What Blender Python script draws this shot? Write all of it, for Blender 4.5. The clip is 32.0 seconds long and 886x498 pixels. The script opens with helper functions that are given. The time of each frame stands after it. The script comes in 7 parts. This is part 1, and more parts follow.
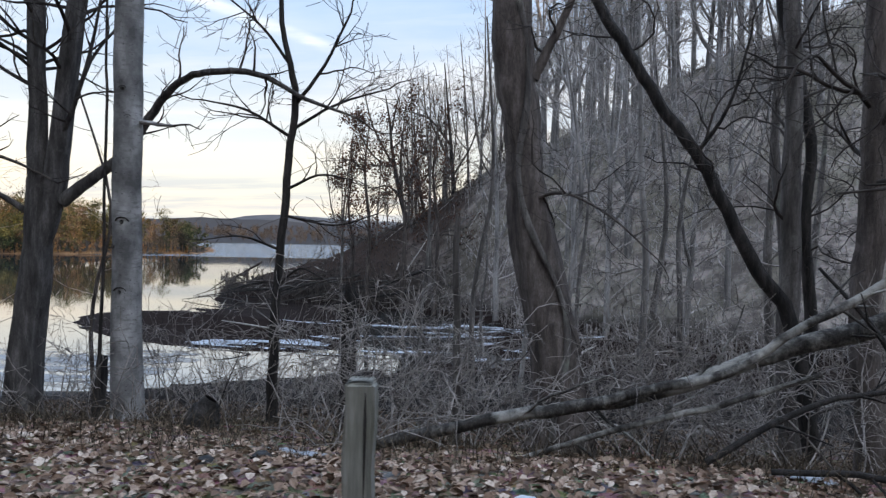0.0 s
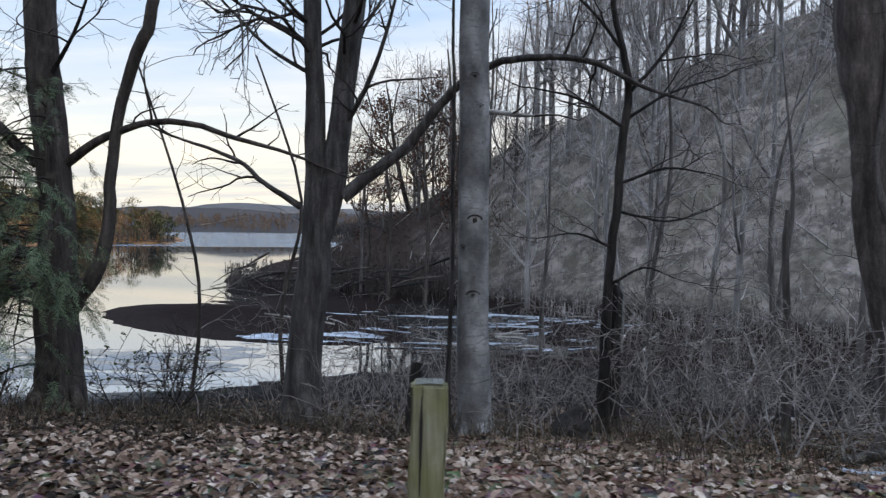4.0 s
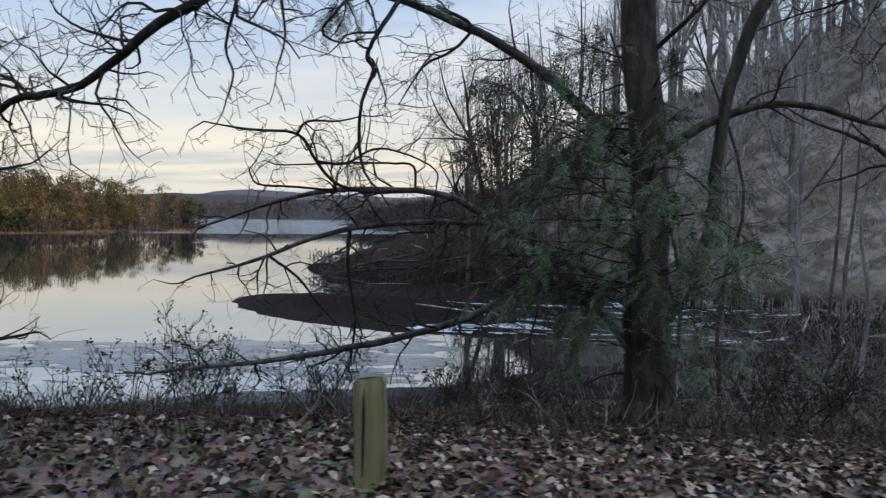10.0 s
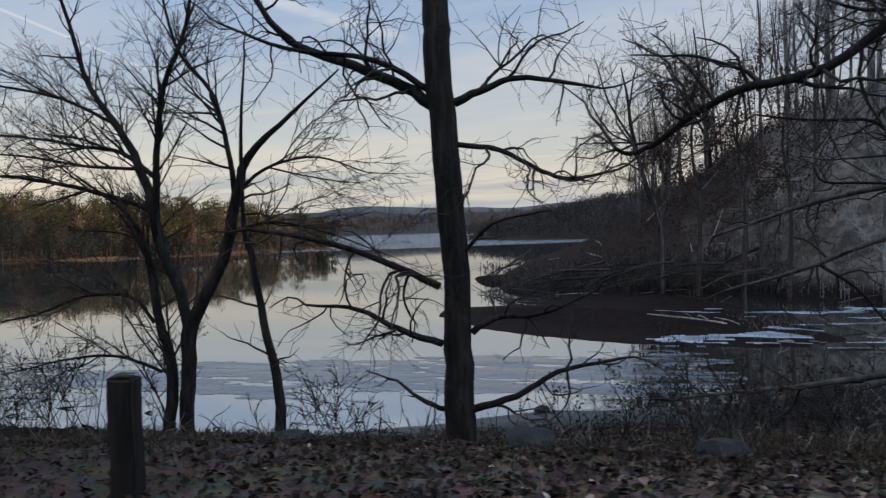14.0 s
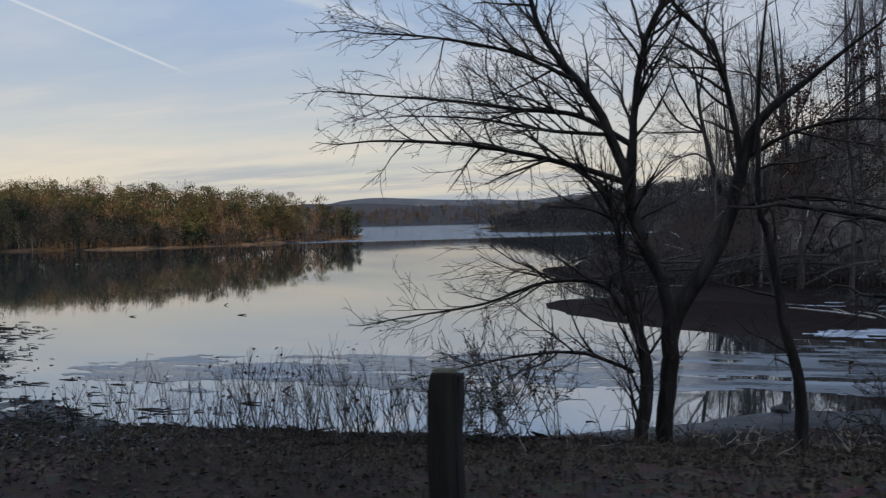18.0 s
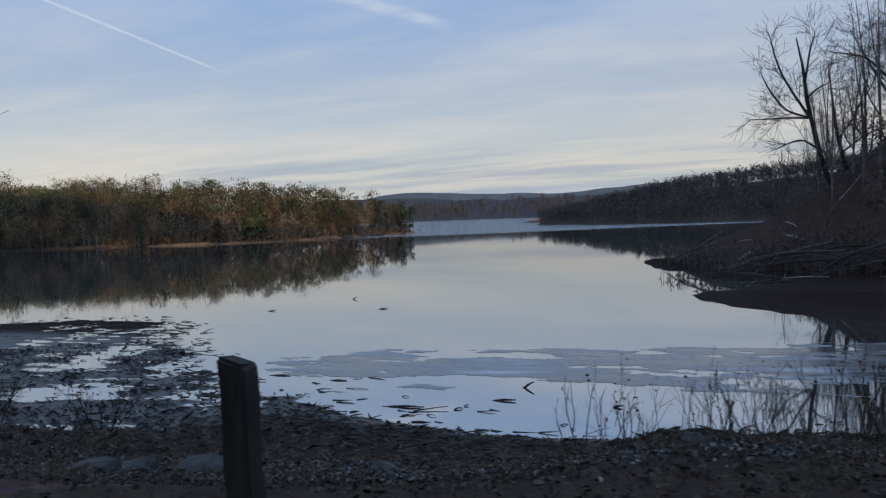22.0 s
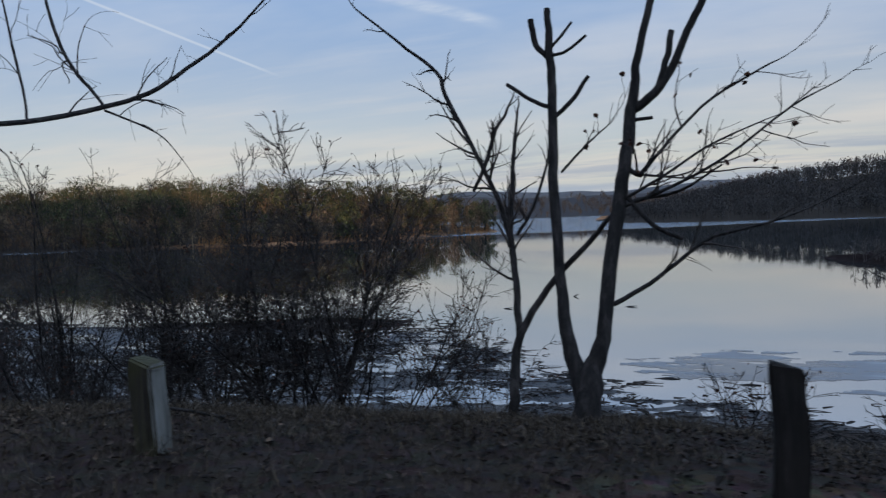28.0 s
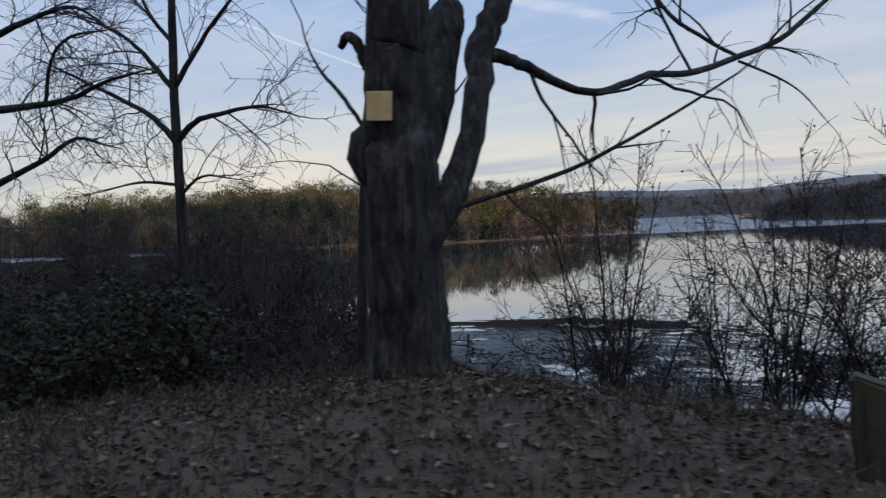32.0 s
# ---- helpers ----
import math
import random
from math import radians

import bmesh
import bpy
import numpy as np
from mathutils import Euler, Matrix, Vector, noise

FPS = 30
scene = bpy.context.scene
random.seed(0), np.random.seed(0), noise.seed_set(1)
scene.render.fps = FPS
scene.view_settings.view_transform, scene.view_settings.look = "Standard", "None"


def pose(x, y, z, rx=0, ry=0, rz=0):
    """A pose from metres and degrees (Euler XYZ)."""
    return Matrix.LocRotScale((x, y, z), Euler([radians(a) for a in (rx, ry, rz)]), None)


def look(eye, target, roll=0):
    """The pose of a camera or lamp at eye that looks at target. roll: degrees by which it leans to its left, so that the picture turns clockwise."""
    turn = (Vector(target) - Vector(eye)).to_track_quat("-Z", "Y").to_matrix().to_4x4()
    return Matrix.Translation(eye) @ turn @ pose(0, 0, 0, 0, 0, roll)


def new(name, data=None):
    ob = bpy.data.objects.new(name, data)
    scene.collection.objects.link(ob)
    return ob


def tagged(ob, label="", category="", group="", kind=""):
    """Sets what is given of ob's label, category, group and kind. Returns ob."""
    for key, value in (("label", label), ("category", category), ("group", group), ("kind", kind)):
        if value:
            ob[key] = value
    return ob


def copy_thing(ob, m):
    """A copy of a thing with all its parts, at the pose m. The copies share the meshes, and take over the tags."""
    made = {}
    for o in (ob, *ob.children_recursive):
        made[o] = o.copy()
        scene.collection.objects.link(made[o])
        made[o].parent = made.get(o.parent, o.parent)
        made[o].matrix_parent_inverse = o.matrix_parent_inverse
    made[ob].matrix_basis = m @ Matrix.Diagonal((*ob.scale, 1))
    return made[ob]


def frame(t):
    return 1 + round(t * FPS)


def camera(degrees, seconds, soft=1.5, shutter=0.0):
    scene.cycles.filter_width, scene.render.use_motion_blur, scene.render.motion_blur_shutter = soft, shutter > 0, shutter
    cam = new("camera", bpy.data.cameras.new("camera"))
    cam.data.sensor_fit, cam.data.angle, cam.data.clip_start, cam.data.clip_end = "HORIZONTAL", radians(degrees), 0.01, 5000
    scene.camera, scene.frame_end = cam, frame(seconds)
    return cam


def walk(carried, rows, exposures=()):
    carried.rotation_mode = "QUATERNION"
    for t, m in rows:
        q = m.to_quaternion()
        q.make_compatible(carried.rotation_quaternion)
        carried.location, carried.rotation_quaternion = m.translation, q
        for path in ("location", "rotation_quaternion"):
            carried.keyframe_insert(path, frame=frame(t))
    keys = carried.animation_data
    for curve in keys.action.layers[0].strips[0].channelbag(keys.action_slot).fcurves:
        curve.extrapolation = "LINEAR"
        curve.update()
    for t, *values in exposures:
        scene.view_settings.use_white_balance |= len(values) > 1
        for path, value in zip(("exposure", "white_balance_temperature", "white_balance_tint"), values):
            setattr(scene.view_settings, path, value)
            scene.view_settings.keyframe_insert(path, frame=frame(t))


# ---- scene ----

cam = camera(61.0, 32.0, soft=1.3, shutter=0.3)
PATH = [
    (0, (-1.077, 1.134, 1.421), (-1.345, 3.116, 1.406), 1.34),
    (0.5, (-1.499, 1.127, 1.425), (-1.766, 3.109, 1.406), 1.17),
    (1, (-1.967, 1.105, 1.437), (-2.223, 3.088, 1.412), 1.07),
    (1.5, (-2.469, 1.084, 1.450), (-2.713, 3.068, 1.416), 1.02),
    (2, (-3.004, 1.074, 1.458), (-3.232, 3.061, 1.420), 1.02),
    (2.5, (-3.568, 1.082, 1.462), (-3.777, 3.070, 1.418), 1.02),
    (3, (-4.086, 1.110, 1.459), (-4.292, 3.099, 1.413), 0.97),
    (3.5, (-4.659, 1.149, 1.456), (-4.849, 3.140, 1.410), 0.86),
    (5.5, (-7.027, 1.270, 1.464), (-7.145, 3.266, 1.409), 1.01),
    (6, (-7.583, 1.329, 1.433), (-7.700, 3.325, 1.385), 0.98),
    (6.5, (-8.158, 1.404, 1.387), (-8.270, 3.400, 1.348), 0.91),
    (7, (-8.711, 1.499, 1.354), (-8.825, 3.496, 1.322), 0.71),
    (7.5, (-9.312, 1.592, 1.342), (-9.431, 3.588, 1.299), 0.34),
    (8, (-9.760, 1.620, 1.370), (-9.920, 3.613, 1.309), -0.10),
    (9, (-10.969, 1.532, 1.431), (-11.131, 3.524, 1.341), -0.35),
    (10, (-12.193, 1.476, 1.463), (-12.380, 3.465, 1.378), 0.71),
    (10.5, (-12.897, 1.519, 1.460), (-13.076, 3.509, 1.374), 0.46),
    (11, (-13.570, 1.584, 1.459), (-13.784, 3.571, 1.372), -0.07),
    (11.5, (-14.186, 1.642, 1.467), (-14.469, 3.620, 1.389), -0.58),
    (12, (-14.847, 1.683, 1.482), (-15.179, 3.654, 1.402), -0.99),
    (12.5, (-15.484, 1.698, 1.495), (-15.861, 3.660, 1.409), -1.31),
    (13, (-16.105, 1.681, 1.493), (-16.535, 3.633, 1.416), -1.53),
    (13.5, (-16.778, 1.653, 1.480), (-17.241, 3.597, 1.426), -1.66),
    (15.5, (-19.468, 1.653, 1.440), (-19.964, 3.589, 1.373), -1.86),
    (16, (-20.068, 1.622, 1.449), (-20.586, 3.552, 1.375), -2.09),
    (16.5, (-20.783, 1.591, 1.459), (-21.295, 3.523, 1.379), -2.26),
    (17, (-21.572, 1.588, 1.457), (-22.069, 3.524, 1.384), -1.96),
    (17.5, (-22.279, 1.610, 1.450), (-22.778, 3.546, 1.378), -1.35),
    (18, (-22.981, 1.641, 1.448), (-23.477, 3.577, 1.373), -1.43),
    (18.5, (-23.668, 1.634, 1.452), (-24.167, 3.569, 1.369), -2.10),
    (19, (-24.444, 1.574, 1.455), (-24.937, 3.510, 1.374), -1.93),
    (19.5, (-25.132, 1.476, 1.455), (-25.628, 3.412, 1.375), -1.55),
    (20, (-25.812, 1.359, 1.454), (-26.317, 3.293, 1.375), -1.59),
    (20.5, (-26.558, 1.281, 1.447), (-27.077, 3.211, 1.368), -1.69),
    (21, (-27.354, 1.268, 1.432), (-27.892, 3.192, 1.353), -1.74),
    (21.5, (-28.129, 1.264, 1.418), (-28.688, 3.182, 1.335), -1.84),
    (22, (-28.864, 1.212, 1.411), (-29.447, 3.123, 1.324), -2.00),
    (22.5, (-29.633, 1.109, 1.413), (-30.231, 3.016, 1.324), -2.06),
    (23, (-30.440, 0.997, 1.418), (-31.045, 2.901, 1.328), -2.04),
    (23.5, (-31.221, 0.894, 1.421), (-31.834, 2.796, 1.332), -2.04),
    (24, (-32.035, 0.810, 1.423), (-32.650, 2.711, 1.335), -2.07),
    (24.5, (-32.884, 0.732, 1.426), (-33.498, 2.633, 1.338), -2.12),
    (26.5, (-36.215, 0.393, 1.467), (-36.823, 2.296, 1.377), -2.32),
    (27, (-36.996, 0.275, 1.468), (-37.641, 2.166, 1.375), -2.20),
    (27.5, (-37.857, 0.148, 1.461), (-38.537, 2.027, 1.372), -2.21),
    (28, (-38.772, 0.003, 1.448), (-39.482, 1.871, 1.364), -2.31),
    (29, (-40.518, -0.387, 1.418), (-41.305, 1.450, 1.339), -2.15),
    (30, (-42.415, -0.664, 1.400), (-43.261, 1.147, 1.329), -2.42),
    (30.5, (-43.511, -0.688, 1.408), (-44.366, 1.118, 1.340), -2.62),
    (31, (-44.273, -0.722, 1.426), (-45.175, 1.062, 1.356), -2.64),
    (31.5, (-44.981, -0.818, 1.440), (-45.929, 0.941, 1.372), -2.72),
    (32, (-45.703, -0.965, 1.448), (-46.692, 0.772, 1.379), -2.70),
]

EXPOSURES = [(0, 0.92, 7250, 7), (3.0, 0.88, 7250, 7), (6.0, 0.84, 7150, 7), (9.0, 0.66, 7150, 7), (11.0, 0.40, 7000, 7), (12.5, 0.16, 7000, 7), (19, 0.1, 6850, 7), (22, 0.03, 6200, 6.5), (29.5, 0.04, 6150, 6), (32, 0.24, 6450, 8)]
walk(cam, [(t, look(eye, target, roll)) for t, eye, target, roll in PATH], EXPOSURES)

# ---------------------------------------------------------------- world and sun
SUN_TO = Vector((0.62, -0.775, 0.0)).normalized()
SUN_UP = radians(7.5)
world = bpy.data.worlds.new("evening_sky")
scene.world = world
world.use_nodes = True
WN = world.node_tree.nodes
WL = world.node_tree.links
WN.clear()


def wnode(kind, **values):
    n = WN.new(kind)
    for key, value in values.items():
        setattr(n, key, value)
    return n


def wmath(op, a, b=None, clamp=False):
    n = WN.new("ShaderNodeMath")
    n.operation, n.use_clamp = op, clamp
    for i, v in enumerate((a, b)):
        if v is None:
            continue
        if isinstance(v, (int, float)):
            n.inputs[i].default_value = v
        else:
            WL.new(v, n.inputs[i])
    return n.outputs[0]


def wmix(fac, a, b):
    n = WN.new("ShaderNodeMix")
    n.data_type = "RGBA"
    for i, v in ((0, fac), (6, a), (7, b)):
        if isinstance(v, (int, float, tuple)):
            n.inputs[i].default_value = v
        else:
            WL.new(v, n.inputs[i])
    return n.outputs[2]


def wrange(v, a, b, c=0.0, d=1.0):
    n = WN.new("ShaderNodeMapRange")
    n.interpolation_type = "SMOOTHSTEP"
    WL.new(v, n.inputs[0])
    for i, x in enumerate((a, b, c, d)):
        n.inputs[1 + i].default_value = x
    return n.outputs[0]


SKY_STRENGTH = 0.11
sky = wnode("ShaderNodeTexSky", sky_type="NISHITA", sun_disc=False, sun_elevation=SUN_UP,
            sun_rotation=math.atan2(SUN_TO.x, SUN_TO.y), altitude=200.0, air_density=1.0, dust_density=0.6, ozone_density=2.0)
coord = wnode("ShaderNodeTexCoord")
sep = wnode("ShaderNodeSeparateXYZ")
WL.new(coord.outputs["Generated"], sep.inputs[0])
dx, dy, dz = sep.outputs
lift = wmath("ADD", wmath("MAXIMUM", dz, 0.0), 0.09)
flat = wnode("ShaderNodeCombineXYZ")
WL.new(wmath("DIVIDE", dx, lift), flat.inputs[0])
WL.new(wmath("DIVIDE", dy, lift), flat.inputs[1])


def wnoise(scale, stretch, detail, rough, offset=(0, 0, 0)):
    m = wnode("ShaderNodeMapping")
    m.inputs["Scale"].default_value = stretch
    m.inputs["Location"].default_value = offset
    WL.new(flat.outputs[0], m.inputs[0])
    n = wnode("ShaderNodeTexNoise")
    n.inputs["Scale"].default_value = scale
    n.inputs["Detail"].default_value = detail
    n.inputs["Roughness"].default_value = rough
    WL.new(m.outputs[0], n.inputs[0])
    return n.outputs[0]


high = wrange(wnoise(0.55, (0.55, 1.0, 1), 6, 0.55), 0.40, 0.66)
wisp = wrange(wnoise(1.3, (0.35, 1.3, 1), 7, 0.6, (3, 1, 0)), 0.46, 0.75)
veil = wmath("MAXIMUM", high, wmath("MULTIPLY", wisp, 0.7))
low = wmath("MULTIPLY", wrange(wnoise(0.8, (0.30, 1.0, 1), 7, 0.62, (7, 4, 0)), 0.44, 0.58), wrange(dz, 0.105, 0.06))
glow = wrange(dz, 0.34, 0.03)
clear_sky = wmix(wmath("MULTIPLY", glow, 0.80), (2.3, 3.6, 6.4, 1), (6.7, 5.9, 5.15, 1))
blend = wmix(0.72, sky.outputs[0], clear_sky)
cloud_col = wmix(glow, (5.1, 5.6, 6.6, 1), (7.1, 6.1, 5.2, 1))
with_veil = wmix(wmath("MULTIPLY", veil, 0.62), blend, cloud_col)
with_low = wmix(wmath("MULTIPLY", low, 0.6), with_veil, (2.85, 3.25, 4.2, 1))
horizon_haze = wmix(wrange(dz, 0.055, 0.005, 0.0, 0.7), with_low, (3.3, 3.9, 4.9, 1))


def streak(normal, along, start, stop, half_width):
    """A thin vapour trail: the great circle of a plane, between two angles."""
    def dot(v):
        d = wnode("ShaderNodeVectorMath", operation="DOT_PRODUCT")
        WL.new(coord.outputs["Generated"], d.inputs[0])
        d.inputs[1].default_value = v
        return d.outputs["Value"]
    off = wmath("ABSOLUTE", dot(normal))
    line = wrange(off, half_width, half_width * 0.2)
    a = dot(along)
    return wmath("MULTIPLY", line, wmath("MULTIPLY", wrange(a, start, start + 0.02), wrange(a, stop, stop - 0.05)))


trail = streak((-0.408, -0.054, -0.911), (0.678, 0.65, -0.342), -0.16, 0.125, 0.0024)
feather = streak((-0.346, 0.1415, -0.9275), (0.8727, 0.411, -0.263), -0.16, 0.10, 0.011)
trails = wmath("MAXIMUM", wmath("MULTIPLY", trail, 0.38), wmath("MULTIPLY", wmath("MULTIPLY", feather, wrange(wnoise(2.2, (0.6, 1.2, 1), 6, 0.6), 0.3, 0.6)), 0.6))
trailed = wmix(trails, horizon_haze, (7.0, 7.0, 7.2, 1))

to_sun = wnode("ShaderNodeVectorMath", operation="DOT_PRODUCT")
WL.new(coord.outputs["Generated"], to_sun.inputs[0])
to_sun.inputs[1].default_value = (SUN_TO.x * 0.97, SUN_TO.y * 0.97, 0.24)
aureole = wrange(to_sun.outputs["Value"], 0.15, 0.98, 0.0, 1.7)
overhead = wrange(dz, 0.36, 0.80, 0.0, 0.75)
bright = wmath("ADD", wmath("ADD", aureole, overhead), 1.0)
lifted = wnode("ShaderNodeVectorMath", operation="SCALE")
WL.new(trailed, lifted.inputs[0])
WL.new(bright, lifted.inputs["Scale"])
bg = wnode("ShaderNodeBackground")
bg.inputs["Strength"].default_value = SKY_STRENGTH
WL.new(lifted.outputs[0], bg.inputs[0])
out = wnode("ShaderNodeOutputWorld")
WL.new(bg.outputs[0], out.inputs[0])

sun_data = bpy.data.lights.new("sun", "SUN")
sun_data.energy, sun_data.angle, sun_data.color = 3.4, radians(0.6), (1.0, 0.66, 0.36)
sun = new("sun", sun_data)
sun_vec = Vector((SUN_TO.x * math.cos(SUN_UP), SUN_TO.y * math.cos(SUN_UP), math.sin(SUN_UP)))
sun.rotation_euler = (-sun_vec).to_track_quat("-Z", "Y").to_euler()
sun.location = sun_vec * 100

# ---------------------------------------------------------------- materials


class Mat:
    """A small builder for node materials with object-space texture."""

    def __init__(self, name, rough=0.85, spec=0.3):
        self.m = bpy.data.materials.new(name)
        self.m.use_nodes = True
        self.t = self.m.node_tree
        self.b = self.t.nodes["Principled BSDF"]
        self.b.inputs["Roughness"].default_value = rough
        self.b.inputs["Specular IOR Level"].default_value = spec
        self.geo = self.t.nodes.new("ShaderNodeNewGeometry")
        self.pos = self.geo.outputs["Position"]

    def link(self, a, b):
        self.t.links.new(a, b)

    def noise(self, scale, detail=4, rough=0.55, stretch=(1, 1, 1), at=None):
        m = self.t.nodes.new("ShaderNodeMapping")
        m.inputs["Scale"].default_value = stretch
        self.link(at or self.pos, m.inputs[0])
        n = self.t.nodes.new("ShaderNodeTexNoise")
        n.inputs["Scale"].default_value, n.inputs["Detail"].default_value = scale, detail
        n.inputs["Roughness"].default_value = rough
        self.link(m.outputs[0], n.inputs[0])
        return n.outputs[0]

    def voronoi(self, scale, stretch=(1, 1, 1), feature="F1", out="Distance"):
        m = self.t.nodes.new("ShaderNodeMapping")
        m.inputs["Scale"].default_value = stretch
        self.link(self.pos, m.inputs[0])
        n = self.t.nodes.new("ShaderNodeTexVoronoi")
        n.feature = feature
        n.inputs["Scale"].default_value = scale
        self.link(m.outputs[0], n.inputs[0])
        return n.outputs[out]

    def ramp(self, fac, *stops):
        n = self.t.nodes.new("ShaderNodeValToRGB")
        while len(n.color_ramp.elements) < len(stops):
            n.color_ramp.elements.new(0.5)
        for e, (p, c) in zip(n.color_ramp.elements, stops):
            e.position, e.color = p, (*c, 1)
        self.link(fac, n.inputs[0])
        return n.outputs[0]

    def span(self, v, a, b, c=0.0, d=1.0):
        n = self.t.nodes.new("ShaderNodeMapRange")
        n.interpolation_type = "SMOOTHSTEP"
        self.link(v, n.inputs[0])
        for i, x in enumerate((a, b, c, d)):
            n.inputs[1 + i].default_value = x
        return n.outputs[0]

    def math(self, op, a, b):
        n = self.t.nodes.new("ShaderNodeMath")
        n.operation = op
        for i, v in enumerate((a, b)):
            if isinstance(v, (int, float)):
                n.inputs[i].default_value = v
            else:
                self.link(v, n.inputs[i])
        return n.outputs[0]

    def mix(self, fac, a, b, how="MIX"):
        n = self.t.nodes.new("ShaderNodeMix")
        n.data_type, n.blend_type = "RGBA", how
        for i, v in ((0, fac), (6, a), (7, b)):
            if isinstance(v, (int, float)):
                n.inputs[i].default_value = v
            elif isinstance(v, tuple):
                n.inputs[i].default_value = (*v, 1)
            else:
                self.link(v, n.inputs[i])
        return n.outputs[2]

    def island(self):
        return self.geo.outputs["Random Per Island"]

    def who(self):
        return self.t.nodes.new("ShaderNodeObjectInfo").outputs["Random"]

    def axis(self, i):
        n = self.t.nodes.new("ShaderNodeSeparateXYZ")
        self.link(self.pos, n.inputs[0])
        return n.outputs[i]

    def colour(self, c):
        self.link(c, self.b.inputs["Base Color"])
        return self

    def bump(self, h, strength=0.5, distance=0.02):
        n = self.t.nodes.new("ShaderNodeBump")
        n.inputs["Strength"].default_value, n.inputs["Distance"].default_value = strength, distance
        self.link(h, n.inputs["Height"])
        self.link(n.outputs[0], self.b.inputs["Normal"])
        return self


def bark(name, dark, mid, light, scale=9.0, patch=None, stretch=0.16, cover=0.56):
    m = Mat(name, 0.9, 0.2)
    rid = m.noise(scale, 6, 0.65, (1, 1, stretch))
    fine = m.noise(scale * 7, 4, 0.6, (1, 1, 0.4))
    c = m.ramp(rid, (0.33, dark), (0.52, mid), (0.7, light))
    c = m.mix(m.span(fine, 0.35, 0.7, 0.0, 0.45), c, dark)
    lichen = m.noise(2.3, 5, 0.65)
    c = m.mix(m.span(lichen, cover, cover + 0.16, 0.0, 0.55), c, patch or light)
    m.colour(c).bump(m.math("ADD", rid, m.math("MULTIPLY", fine, 0.35)), 0.9, 0.03)
    return m.m


BARK_GREY = bark("bark_grey", (0.04, 0.035, 0.032), (0.11, 0.097, 0.09), (0.21, 0.19, 0.175), 8, (0.21, 0.22, 0.18))
BARK_DARK = bark("bark_dark", (0.010, 0.0085, 0.008), (0.028, 0.024, 0.022), (0.07, 0.06, 0.055), 12)
BARK_RED = bark("bark_reddish", (0.035, 0.028, 0.025), (0.10, 0.082, 0.073), (0.19, 0.16, 0.145), 8)
BARK_OLD = bark("bark_old_furrowed", (0.008, 0.007, 0.0065), (0.038, 0.032, 0.028), (0.105, 0.09, 0.08), 17, None, 0.27)
BARK_MID = bark("bark_mid_grey", (0.025, 0.022, 0.020), (0.075, 0.067, 0.063), (0.155, 0.14, 0.132), 11)
BARK_LOG = bark("bark_log", (0.014, 0.0125, 0.011), (0.055, 0.049, 0.044), (0.20, 0.183, 0.165), 14, (0.44, 0.415, 0.375), 0.6, 0.46)
BARK_BROWN = bark("bark_brown", (0.022, 0.018, 0.016), (0.07, 0.056, 0.049), (0.135, 0.112, 0.097), 8)
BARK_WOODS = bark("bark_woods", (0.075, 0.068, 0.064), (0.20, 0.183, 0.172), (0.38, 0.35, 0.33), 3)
BARK_PALE = bark("bark_dead_pale", (0.16, 0.14, 0.125), (0.34, 0.31, 0.28), (0.52, 0.48, 0.44), 12)


def birch_bark():
    m = Mat("bark_smooth_pale", 0.75, 0.3)
    base = m.noise(3.5, 5, 0.6, (1, 1, 0.7))
    band = m.noise(13, 4, 0.6, (0.7, 0.7, 2.6))
    fleck = m.noise(24, 3, 0.5, (1, 1, 1.8))
    c = m.ramp(base, (0.36, (0.07, 0.067, 0.065)), (0.5, (0.16, 0.153, 0.148)), (0.66, (0.30, 0.288, 0.277)))
    c = m.mix(m.span(band, 0.50, 0.66, 0, 0.65), c, (0.11, 0.10, 0.097))
    c = m.mix(m.span(fleck, 0.63, 0.72, 0, 0.8), c, (0.05, 0.045, 0.045))
    m.colour(c).bump(m.math("ADD", band, fleck), 0.35, 0.01)
    return m.m


BARK_BIRCH = birch_bark()


def twig_mat(name, a, b):
    m = Mat(name, 0.85, 0.2)
    m.colour(m.ramp(m.noise(5, 3, 0.6), (0.3, a), (0.7, b)))
    return m.m


TWIG = twig_mat("twigs_grey_brown", (0.02, 0.016, 0.014), (0.06, 0.049, 0.043))
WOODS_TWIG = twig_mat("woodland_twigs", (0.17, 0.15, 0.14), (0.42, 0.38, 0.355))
# darker copy of the woodland twigs, the point's dimness put into the colour
POINT_TWIG = twig_mat("dimmed_point_twigs", (0.032, 0.026, 0.023), (0.105, 0.087, 0.078))
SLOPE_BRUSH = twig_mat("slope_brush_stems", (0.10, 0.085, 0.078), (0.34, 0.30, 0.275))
BRUSH = twig_mat("brush_grey", (0.045, 0.037, 0.033), (0.33, 0.287, 0.26))


BRUSH_PALE = twig_mat("brush_pale_grey", (0.05, 0.042, 0.038), (0.36, 0.32, 0.293))


def leaf_mat(name, stops, rough=0.7):
    m = Mat(name, rough, 0.1)
    c = m.ramp(m.island(), *stops)
    m.colour(m.mix(m.span(m.noise(55, 3, 0.6), 0.4, 0.75, 0, 0.5), c, stops[0][1]))
    return m.m


